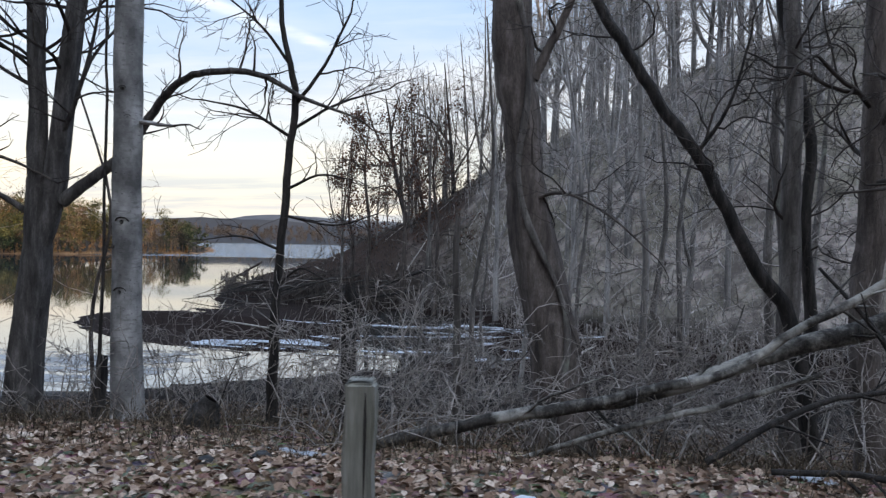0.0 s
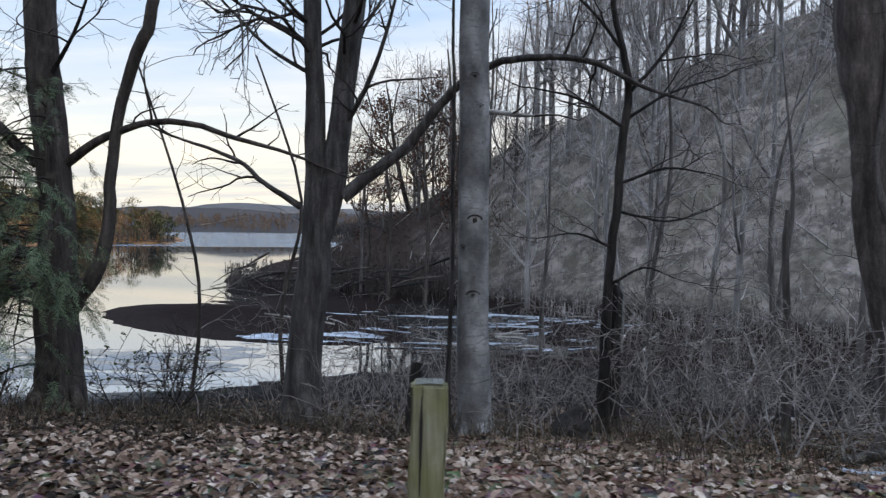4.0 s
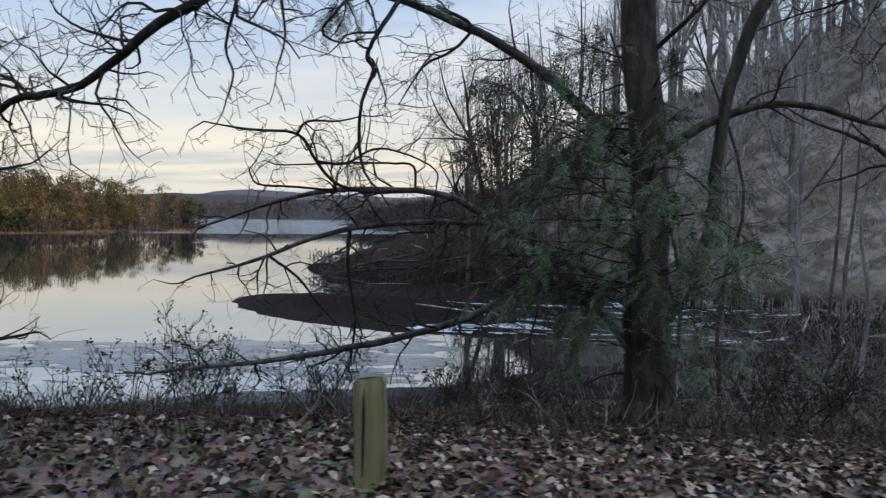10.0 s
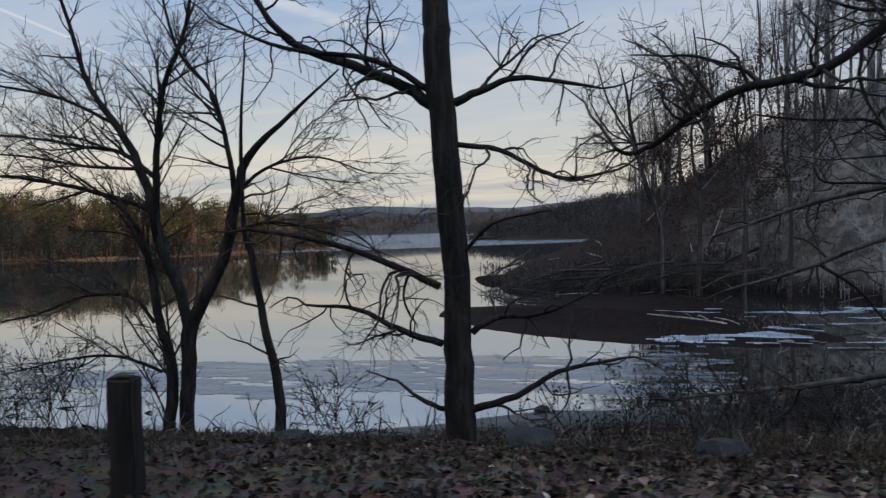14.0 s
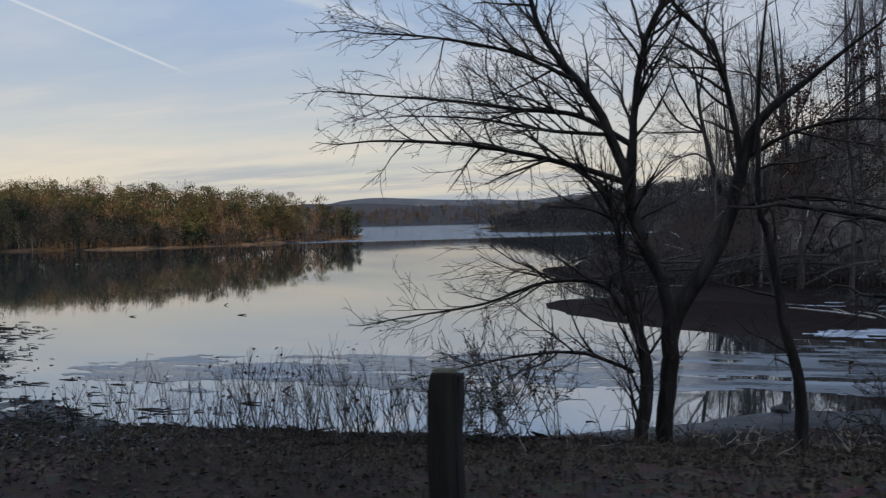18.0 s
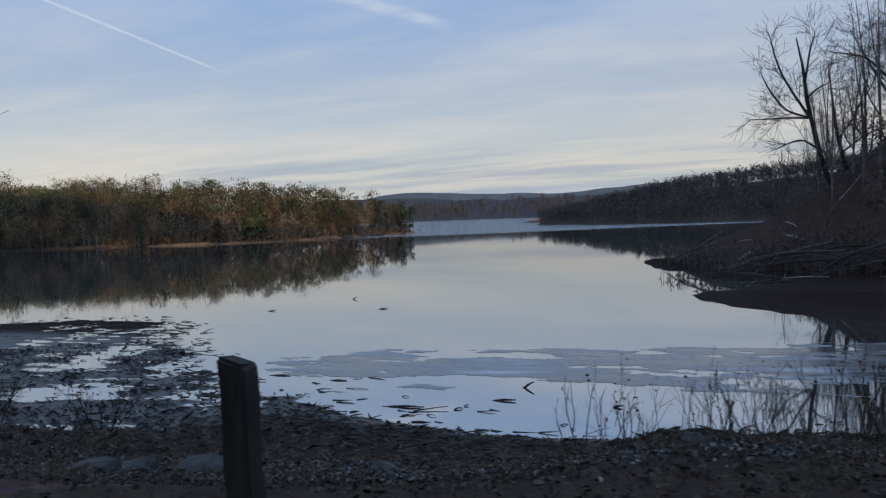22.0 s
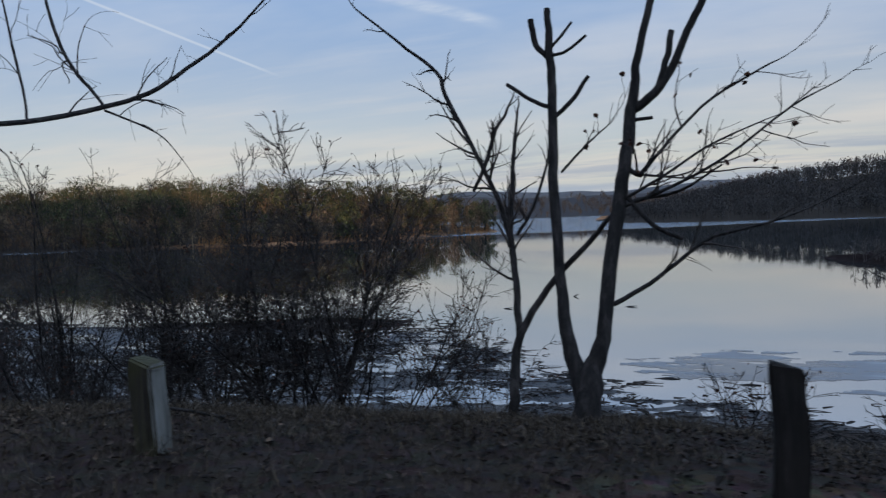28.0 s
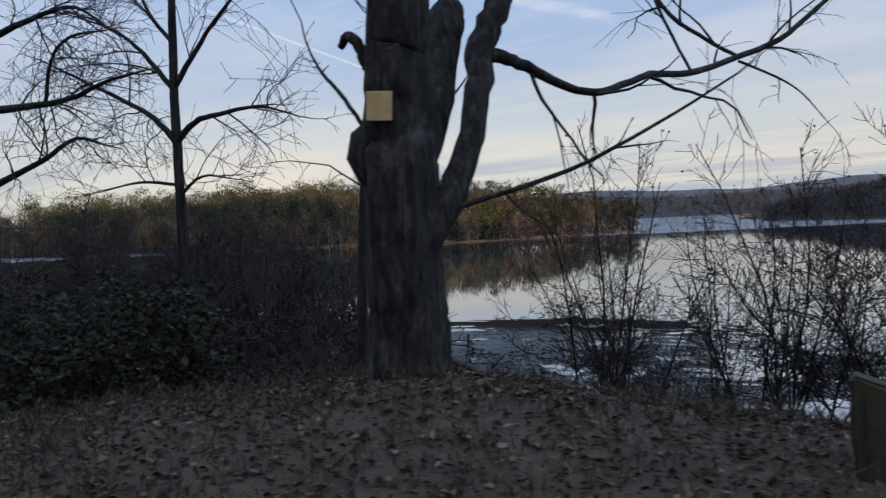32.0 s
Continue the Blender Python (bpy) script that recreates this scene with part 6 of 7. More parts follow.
    s.rotation_euler = (0, radians(3), radians(24))


great_tree()

simple_tree("young_tree", "slender bare young tree with upswept twigs", [upward([(-57.1, 9, -2.6, 0.13), (-57.1, 9, -1.51, 0.116), (-57.06, 9, -0.1, 0.103), (-57.05, 9, 1.41, 0.096), (-57.05, 9, 3.12, 0.091), (-57.03, 9, 4.29, 0.081), (-56.95, 9, 5.85, 0.071)], 9, (0, 0), 0.012),
    [(-57.05, 9, 3.2, 0.07), (-57.62, 9, 3.71, 0.055), (-58.42, 9, 4.13, 0.045), (-59.98, 9, 4.84, 0.03), (-61.1, 9, 5.35, 0.015)],
    [(-57.05, 9, 3.2, 0.07), (-56.53, 9, 3.53, 0.055), (-55.93, 9, 3.61, 0.045), (-54.94, 9, 3.63, 0.028), (-54.04, 9, 3.36, 0.012)],
    [(-57.04, 9, 4.2, 0.06), (-56.55, 9, 4.7, 0.05), (-55.94, 9, 5.23, 0.036), (-55.4, 9, 5.64, 0.026), (-54.89, 9, 6.03, 0.014)],
    [(-57.05, 9, 4.2, 0.055), (-57.83, 9, 4.99, 0.045), (-58.63, 9, 5.56, 0.03), (-59.49, 9, 5.92, 0.016)],
    [(-57.04, 9, 5.1, 0.045), (-57.6, 9, 5.71, 0.034), (-57.87, 9, 6.3, 0.02)],
    [(-57.05, 9, 2.4, 0.035), (-57.9, 8.8, 2.5, 0.025), (-58.8, 8.7, 2.4, 0.012)],
    [(-57.05, 9, 2.2, 0.035), (-56.2, 8.8, 2.5, 0.025), (-55.4, 8.7, 2.4, 0.012)]], BARK_DARK, 131, Twigs(3, (2.6, 3.6, 3.0), 0.72, 46, 0.13, 0.0, droop=0.03, thin=0.0045, reach=1.25))
simple_tree("bare_tree", "bare dark tree reaching long level limbs", [upward([(-61.6, 8, -2.6, 0.17), (-61.6, 8, 0.0, 0.15), (-61.5, 8, 2.4, 0.13), (-61.4, 8, 4.6, 0.11)], 9, (0.2, 0), 0.02),
    [(-61.4, 8, 4.2, 0.09), (-59.58, 8, 4.1, 0.065), (-58.51, 8, 4.13, 0.05), (-57.66, 8, 4.29, 0.036), (-56.57, 8, 4.34, 0.014)],
    [(-61.5, 8, 2.6, 0.08), (-59.7, 8, 3.02, 0.052), (-58.59, 8, 3.35, 0.038), (-57.62, 8, 3.11, 0.014)],
    [(-61.3, 8, 5.6, 0.08), (-59.38, 8, 5.8, 0.048), (-58.34, 8, 5.73, 0.033), (-57.41, 8, 5.16, 0.014)],
    [(-59.47, 8, 4.1, 0.036), (-59.2, 8, 4.9, 0.034), (-58.56, 8, 5.24, 0.028), (-57.57, 8, 5.19, 0.014)]], BARK_DARK, 141, Twigs(3, (2.8, 3.6, 3.0), 0.7, 46, 0.13, 0.0, thin=0.0045, reach=1.2))
simple_tree("snag", "thin crooked snag with a forked tip", [[(-51.6, 7.8, -1.6, 0.075), (-51.57, 7.8, -0.99, 0.067), (-51.5, 7.8, 0.67, 0.06), (-51.19, 7.8, 1.96, 0.055), (-50.98, 7.8, 2.7, 0.05)], [(-51.0, 7.8, 2.6, 0.03), (-50.75, 7.8, 2.85, 0.028), (-50.47, 7.8, 3.08, 0.018)], [(-51.0, 7.8, 2.6, 0.03), (-51.05, 7.8, 2.85, 0.022), (-51.03, 7.8, 3.05, 0.016)]], BARK_DARK, 134, Twigs(1, (0.6,), 0.3))
simple_tree("slim_tree", "slim dark tree behind the great trunk", [upward([(-52.25, 7.9, -1.7, 0.09), (-52.23, 7.9, -1.05, 0.08), (-52.12, 7.9, 0.67, 0.068), (-51.97, 7.9, 2.44, 0.064), (-51.74, 7.9, 3.9, 0.056), (-51.71, 7.9, 4.68, 0.044)], 7, (-0.3, 0), 0.01)], BARK_DARK, 137, LOOSE, more=8, z0=1.5)

# ---------------------------------------------------------------- shrubs


def shrub(x, y, height, stems, seed, label, k=None, spread=0.5, leaves=0, mat=None, name="shrub", lean=(0, 0), rad=0.012, leaf_mat_=None, base=0.18, group="lakeside shrubs", leaf=(0.025, 0.05), puff=0.04):
    rng = random.Random(seed)
    z = zland(x, y)
    t = thing(name, (x, y, z), label, "shrub", group)
    k = k or Twigs(2, (3.2, 4.5), 0.40, 34, 0.11, 0.03)
    tips = []
    tw = Mesh()
    for n in range(stems):
        a = rng.uniform(0, 6.28)
        d = np.array([math.cos(a) * spread * rng.uniform(0.3, 1.3) + lean[0], math.sin(a) * spread * rng.uniform(0.3, 1.3) + lean[1], 1.0])
        p = np.array([x + rng.gauss(0, base), y + rng.gauss(0, base), z - 0.08])
        ln = height * rng.uniform(0.55, 1.1)
        m = Mesh()
        pts, dd = [p], unit(d)
        nseg = 7
        for q in range(nseg):
            dd = unit(dd + np.array([rng.gauss(0, 0.10), rng.gauss(0, 0.10), 0.04]))
            pts.append(pts[-1] + dd * ln / nseg)
        r0 = rad * rng.uniform(0.7, 1.3)
        rr = np.linspace(r0, r0 * 0.3, nseg + 1)
        m.tube(pts, rr, 5)
        side(tw, rng, np.array(pts), rr, ln, 0, k, 0.25, tips)
        if n < 40:
            part("stem", m, mat or BARK_DARK, t)
        else:
            m.flush()
            tw.flush()
            tw.v += m.v
            tw.f += [f + tw.n for f in m.f]
            tw.n += m.n
    if tw.any():
        part("crown", tw, mat if mat in (BRUSH, BRUSH_PALE) else TWIG, t, kind="stuff")
    if leaves and tips:
        lf = Mesh()
        cs = []
        for _ in range(leaves):
            p, d = rng.choice(tips)
            cs += leaf_card(rng, p + np.array([rng.gauss(0, puff * 0.6) for _ in range(3)]), rng.uniform(*leaf), 1.2)
        lf.quads(cs)
        part("leaves", lf, leaf_mat_ or DEAD_LEAF, t, kind="stuff", smooth=False)
    return t


THICK = Twigs(2, (6.5, 7.0), 0.52, 40, 0.15, 0.03, thin=0.0034)
DENSE = Twigs(2, (9.0, 8.0), 0.58, 46, 0.17, 0.02, thin=0.0038)
MIDDLING = Twigs(2, (7.8, 7.8), 0.56, 43, 0.16, 0.03, thin=0.004)
shrub(-49.0, 9.0, 4.8, 13, 201, "airy leafless shrub with upright stems", THICK, 0.42, 260, rad=0.019)
shrub(-46.75, 9.1, 4.3, 14, 202, "leafless thicket shrub with fine twigs", THICK, 0.5, 260, rad=0.019)
shrub(-48.0, 9.4, 3.9, 14, 230, "leafless thicket shrub with fine twigs", THICK, 0.55, 240, rad=0.017)
shrub(-45.5, 8.9, 3.9, 13, 203, "dense dark leafless thicket shrub", MIDDLING, 0.7, 240, rad=0.018)
shrub(-44.7, 9.2, 4.4, 13, 204, "dense dark thicket shrub with a few curled leaves", MIDDLING, 0.7, 300, rad=0.018)
shrub(-43.9, 8.9, 4.5, 12, 205, "dense dark thicket shrub with a few curled leaves", MIDDLING, 0.75, 300, rad=0.018)
shrub(-43.2, 9.2, 2.6, 8, 206, "open spreading leafless thicket shrub", THICK, 0.9, 160, rad=0.013, lean=(0.25, 0))
shrub(-41.9, 9.3, 1.7, 6, 207, "low twiggy shrub with sparse leaves", THICK, 0.8, 120, lean=(0.15, 0))
shrub(-47.9, 8.3, 1.5, 9, 208, "low twiggy leafless brown shrub", THICK, 0.9, 60)
shrub(-50.3, 8.0, 1.6, 10, 209, "low twiggy leafless brown shrub", THICK, 0.9, 60)
EVER = Twigs(2, (5.0, 5.0), 0.55, 50, 0.14, 0.03)
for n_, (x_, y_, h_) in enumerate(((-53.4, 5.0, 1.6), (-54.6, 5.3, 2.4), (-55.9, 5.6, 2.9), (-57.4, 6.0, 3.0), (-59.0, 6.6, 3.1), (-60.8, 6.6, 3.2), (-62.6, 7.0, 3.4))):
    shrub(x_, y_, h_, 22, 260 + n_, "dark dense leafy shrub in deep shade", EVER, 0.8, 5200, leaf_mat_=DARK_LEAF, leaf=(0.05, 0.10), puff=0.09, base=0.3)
for n_, (x_, y_, h_) in enumerate(((-50.9, 5.2, 0.8), (-51.9, 5.8, 0.9), (-52.8, 6.6, 1.1), (-53.6, 7.2, 1.2), (-55.0, 7.4, 1.4), (-56.4, 7.8, 1.5), (-51.0, 6.6, 0.9), (-52.2, 8.0, 1.0), (-49.6, 6.6, 0.6), (-54.4, 9.2, 1.3), (-56.0, 10.0, 1.6), (-58.2, 10.5, 1.9), (-50.2, 9.2, 0.9))):
    shrub(x_, y_, h_, 24, 280 + n_, "low dense brown undergrowth with dry leaves", DENSE, 1.0, 700, leaf_mat_=DEAD_LEAF, rad=0.008, base=0.4)
for n_, (x_, y_, h_) in enumerate(((-56.2, 11.5, 4.4), (-58.0, 12.0, 4.8), (-60.0, 11.0, 5.0), (-62.4, 11.5, 5.2), (-64.8, 11.5, 5.2), (-54.4, 11.2, 3.2), (-61.0, 14.5, 5.0), (-66.5, 13.5, 5.5))):
    shrub(x_, y_, h_, 26, 300 + n_, "tall dim leafless thicket of dark stems", Twigs(2, (6.0, 6.0), 0.6, 44, 0.16, 0.03, thin=0.007), 0.45, 500, rad=0.026, base=0.5)
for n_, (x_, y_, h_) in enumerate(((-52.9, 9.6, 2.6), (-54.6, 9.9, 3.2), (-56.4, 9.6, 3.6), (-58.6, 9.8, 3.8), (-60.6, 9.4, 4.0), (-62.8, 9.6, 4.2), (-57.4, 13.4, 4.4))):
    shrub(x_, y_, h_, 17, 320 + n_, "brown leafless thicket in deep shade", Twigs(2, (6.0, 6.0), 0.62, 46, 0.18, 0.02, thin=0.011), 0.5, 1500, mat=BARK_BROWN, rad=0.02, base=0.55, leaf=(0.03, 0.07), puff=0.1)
shrub(-54.6, 8.4, 3.4, 18, 212, "leafless grey-brown thicket shrub", THICK, 0.5, 60)
shrub(-52.8, 9.8, 2.6, 14, 213, "leafless grey-brown thicket shrub", THICK, 0.6, 60)
shrub(-58.8, 8.0, 4.0, 18, 214, "tall leafless shrub with curled leaves", THICK, 0.5, 200)
shrub(-38.6, 9.6, 1.1, 9, 215, "low sparse weed shrub by the shore", THICK, 0.7, 70)
shrub(-36.9, 9.9, 0.9, 7, 216, "low sparse weed shrub by the shore", THICK, 0.7, 50)
FINE = Twigs(1, (6.0,), 0.4, 24, 0.08, 0.05, thin=0.002)
shrub(-29.4, 8.9, 0.8, 22, 217, "clump of thin upright bare stems", FINE, 0.32, 30, rad=0.006, base=0.35)
shrub(-27.2, 9.0, 0.9, 34, 218, "clump of thin upright bare stems", FINE, 0.34, 40, rad=0.006, base=0.4)
shrub(-25.9, 9.2, 1.0, 34, 219, "clump of thin upright bare stems", FINE, 0.34, 60, rad=0.006, base=0.4)
for n_, (x_, y_, h_) in enumerate(((-28.4, 8.8, 0.7), (-27.8, 9.3, 0.8), (-26.6, 8.7, 0.8), (-26.4, 9.6, 0.9), (-25.3, 8.8, 0.9), (-24.6, 9.4, 0.9))):
    shrub(x_, y_, h_, 36, 340 + n_, "clump of fine brown weed stalks", FINE, 0.36, 60, mat=BARK_BROWN, rad=0.004, base=0.3, leaf=(0.012, 0.03))
shrub(-25.0, 9.0, 1.0, 13, 220, "low brier tangle with sparse leaves", THICK, 0.9, 260, leaf=(0.015, 0.035), rad=0.006, base=0.4, leaf_mat_=GREEN_LEAF)
shrub(-23.9, 9.2, 1.2, 14, 221, "low brier tangle with sparse leaves", THICK, 0.9, 360, leaf=(0.015, 0.035), rad=0.006, base=0.4)
shrub(-20.9, 9.2, 0.9, 12, 222, "low tangle of bare brier stems", DENSE, 0.9, 60, rad=0.006, base=0.4)
shrub(-17.9, 10.4, 1.0, 9, 223, "twiggy shrub with small clinging leaves", THICK, 0.8, 260, leaf_mat_=GREEN_LEAF)
shrub(-16.5, 11.6, 1.6, 9, 224, "twiggy shrub with small clinging leaves", THICK, 0.8, 300, leaf_mat_=GREEN_LEAF)
shrub(-15.0, 12.2, 1.3, 8, 225, "twiggy shrub with small clinging leaves", THICK, 0.8, 260, leaf_mat_=DEAD_LEAF)
shrub(-13.3, 12.0, 0.9, 8, 226, "low tangle of bare brier stems", DENSE, 0.9, 200, leaf_mat_=GREEN_LEAF)
for n_, (x_, y_, h_) in enumerate(((-16.4, 9.9, 0.9), (-15.4, 13.2, 1.6), (-17.2, 12.6, 1.3))):
    shrub(x_, y_, h_, 10, 270 + n_, "twiggy brier with small clinging leaves", THICK, 0.9, 260, leaf_mat_=GREEN_LEAF if n_ % 2 else DEAD_LEAF, rad=0.007, base=0.35)
shrub(-12.2, 9.2, 0.9, 12, 227, "low brier tangle at the foot of the evergreen", DENSE, 1.0, 120, leaf_mat_=GREEN_LEAF)
shrub(-9.2, 9.6, 1.0, 12, 228, "low tangle of bare brier stems", DENSE, 0.9, 120, leaf_mat_=GREEN_LEAF)
for n_, (x_, y_, h_) in enumerate(((-6.7, 8.6, 1.0), (-4.9, 8.2, 1.1), (-3.3, 8.4, 1.7), (-2.3, 7.6, 1.5), (-1.3, 7.9, 1.6), (-0.2, 8.3, 1.7), (0.8, 7.8, 1.6), (1.8, 8.2, 1.8), (-2.9, 10.6, 2.4), (-0.1, 11.0, 2.6), (1.0, 12.0, 2.8), (-5.2, 11.2, 2.2), (-1.6, 12.4, 2.8), (3.0, 9.4, 2.6), (-8.6, 12.5, 1.8), (-6.6, 13.2, 2.2))):
    shrub(x_, y_, h_, 9, 240 + n_, "tangle of bare pale-grey brush stems", Twigs(3, (3.4, 4.0, 3.0), 0.62, 54, 0.28, 0.0, droop=0.04, thin=0.0035), 0.95, 0, BRUSH_PALE if x_ > -3.5 and y_ < 9 else BRUSH, "brush_clump", rad=0.009, base=0.35, group="brush on the bank")

# ---------------------------------------------------------------- woods across the cove


def woods_variants(first, last, bark_, twig_):
    made = []
    for n in range(first, last):
        rng = random.Random(300 + n)
        h = rng.uniform(9.5, 14)
        r = rng.uniform(0.07, 0.15)
        t = thing("woodland_tree", (0, 0, 0), "slender leafless grey woodland tree on the slope", "tree", "trees on the wooded slope")
        lean = rng.uniform(-0.9, 0.9)
        lean *= 2.0
        line = [(0, 0, -0.6, r * 1.25), (lean * 0.1, 0, h * 0.25, r), (lean * 0.35 + rng.gauss(0, 0.1), rng.gauss(0, 0.15), h * 0.55, r * 0.75), (lean, rng.gauss(0, 0.2), h, 0.02)]
        limb_part(t, "trunk", line, bark_, 320 + n, 7, 0.05, 3)
        tw = Mesh()
        c = curve(line, 4)
        cs = []
        bare = Twigs(0, wiggle=0.12)
        lines = [c]
        for _ in range(rng.randint(1, 3)):
            q = c[int(rng.uniform(0.3, 0.6) * (len(c) - 1))]
            a = rng.uniform(0, 6.28)
            out_ = h * rng.uniform(0.10, 0.2)
            leader = curve([(*q[:3], q[3] * 0.7), (q[0] + math.cos(a) * out_ * 0.6, q[1] + math.sin(a) * out_ * 0.6, q[2] + h * 0.16, q[3] * 0.55), (q[0] + math.cos(a) * out_, q[1] + math.sin(a) * out_, h * rng.uniform(0.75, 0.98), 0.015)], 4)
            limb_part(t, "leader", leader, bark_, 330 + n, 5, 0.04, 1)
            lines.append(leader)
        for _ in range(rng.randint(26, 36)):
            f = rng.uniform(0.2, 0.98)
            c = rng.choice(lines)
            p = c[int(f * (len(c) - 1))]
            a = rng.uniform(0, 6.28)
            d = unit(np.array([math.cos(a), math.sin(a), rng.uniform(0.1, 1.3)]))
            ln = h * rng.uniform(0.10, 0.26) * (1.2 - 0.5 * f)
            grow(tw, rng, p[:3], d, ln, max(0.014, p[3] * 0.35), 0, bare)
            for _k in range(14):
                q = p[:3] + d * ln * rng.uniform(0.25, 1.05) + np.array([rng.gauss(0, 0.1) for _ in range(3)])
                e = q + (d * 0.5 + np.array([rng.gauss(0, 0.7), rng.gauss(0, 0.7), rng.gauss(0.35, 0.5)])) * rng.uniform(0.4, 1.1)
                w_ = np.array([rng.gauss(0, 1), rng.gauss(0, 1), rng.gauss(0, 0.6)])
                w_ = unit(w_) * 0.012
                cs.append([q - w_, q + w_, e + w_ * 0.4, e - w_ * 0.4])
        tw.quads(cs)
        part("crown", tw, twig_, t, kind="stuff")
        made.append(t)
    return made


def base_line(x):
    return float(ip(x, [-34, -30, -26, -18.6, -10.4, -4, 2, 10, 20, 35, 60, 120], [75, 63, 53.5, 52, 49, 43, 38, 32.5, 27, 20, 8, -20]))


def woods():
    rng = random.Random(77)
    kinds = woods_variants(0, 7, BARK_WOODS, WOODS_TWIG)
    # the same kind of trees, coloured darker for the dim point
    dim = woods_variants(7, 11, BARK_GREY, POINT_TWIG)
    unplaced = kinds + dim
    spots = []
    while len(spots) < 92:
        x = rng.uniform(-25, 34)
        y = base_line(x) + 1.5 + rng.random() ** 1.25 * 44
        if x < -29.4 + 0.126 * (y - 1):
            continue
        face_ = y - base_line(x) < 17
        if rng.random() < ((0.95 if x < -5 else 0.78) if face_ else 0.72 if x < -4 else 0.25):
            continue
        if all((x - a) ** 2 + (y - b) ** 2 > 1.4 for a, b in spots):
            spots.append((x, y))
    spots += [(-12.5, 75), (-10.5, 72), (-16.5, 74), (-9.0, 78), (-13.0, 68)]
    for n, (x, y) in enumerate(spots):
        s = rng.uniform(0.85, 1.2) * float(ip(x, [-18, -13, -8, 0, 15], [0.8, 1.0, 1.3, 1.45, 1.45]))
        place = Matrix.LocRotScale((x, y, zland(x, y)), Euler((0, 0, rng.uniform(0, 6.28))), (s, s, s))
        row = dim if x < -4 else kinds
        kind_ = row[n % len(row)]
        if kind_ in unplaced:
            unplaced.remove(kind_)
            kind_.matrix_basis = place
        else:
            o = copy_thing(kind_, place)
            o.scale = (s, s, s)


woods()

FAN = Twigs(3, (1.5, 1.9, 1.8), 0.75, 36, 0.13, 0.01, reach=1.8, thin=0.011)
simple_tree("fan_crowned_tree", "tall bare tree with a fan-shaped crown", [
    [(-14.7, 77, zland(-14.7, 77) - 0.4, 0.3), (-15.25, 77, 3.92, 0.25), (-15.97, 77, 6.47, 0.22), (-16.5, 77, 9.01, 0.19), (-16.89, 77, 11.19, 0.16), (-17.14, 77, 13.71, 0.12), (-17.67, 77, 16.51, 0.05)],
    [(-16.5, 77, 9.01, 0.14), (-18.02, 77, 11.58, 0.11), (-19.13, 77, 13.89, 0.09), (-19.95, 77, 17.05, 0.04)],
    [(-16.59, 77, 9.17, 0.11), (-18.61, 77, 10.09, 0.09), (-20.02, 77, 12.05, 0.08), (-20.63, 77, 13.4, 0.04)],
    [(-16.59, 77, 9.17, 0.1), (-18.91, 77, 9.33, 0.08), (-21.27, 77, 9.34, 0.04)],
    [(-16.11, 77, 6.48, 0.11), (-17.51, 77, 7.23, 0.08), (-19.52, 77, 6.52, 0.04)],
    [(-16.9, 77, 10.88, 0.11), (-16.05, 77, 11.73, 0.08), (-14.88, 77, 12.29, 0.04)],
    [(-17.02, 77, 12.22, 0.1), (-16.56, 77, 15.18, 0.08), (-16.13, 77, 16.66, 0.04)]], BARK_DARK, 410, FAN, group="trees on the wooded slope")
simple_tree("tree", "tall bare dark tree on the lake point", [
    [(-13.2, 78, zland(-13.2, 78) - 0.4, 0.24), (-13.58, 78, 4.85, 0.2), (-14.24, 78, 7.94, 0.15), (-14.53, 78, 10.49, 0.11), (-14.88, 78, 14.0, 0.04)],
    [(-14.1, 78, 7.2, 0.1), (-12.6, 78, 9.6, 0.08), (-11.6, 78, 12.8, 0.04)],
    [(-13.8, 78, 6.0, 0.09), (-11.9, 78, 7.4, 0.07), (-9.9, 78, 8.4, 0.04)]], BARK_DARK, 414, FAN, group="trees on the wooded slope")
simple_tree("tree", "tall bare dark tree on the lake point", [
    [(-9.6, 74, zland(-9.6, 74) - 0.4, 0.28), (-9.8, 74, 5, 0.24), (-10.2, 74, 9, 0.19), (-10.6, 74, 13, 0.13), (-11.2, 74, 19, 0.05)],
    [(-10.2, 74, 9, 0.13), (-11.8, 74, 12, 0.1), (-13.6, 74, 15.6, 0.04)],
    [(-10.4, 74, 11, 0.12), (-12.6, 74, 13.6, 0.09), (-15.2, 74, 14.4, 0.04)],
    [(-10.1, 74, 8, 0.1), (-8.4, 74, 11, 0.08), (-7.2, 74, 15, 0.04)]], BARK_DARK, 418, FAN, group="trees on the wooded slope")


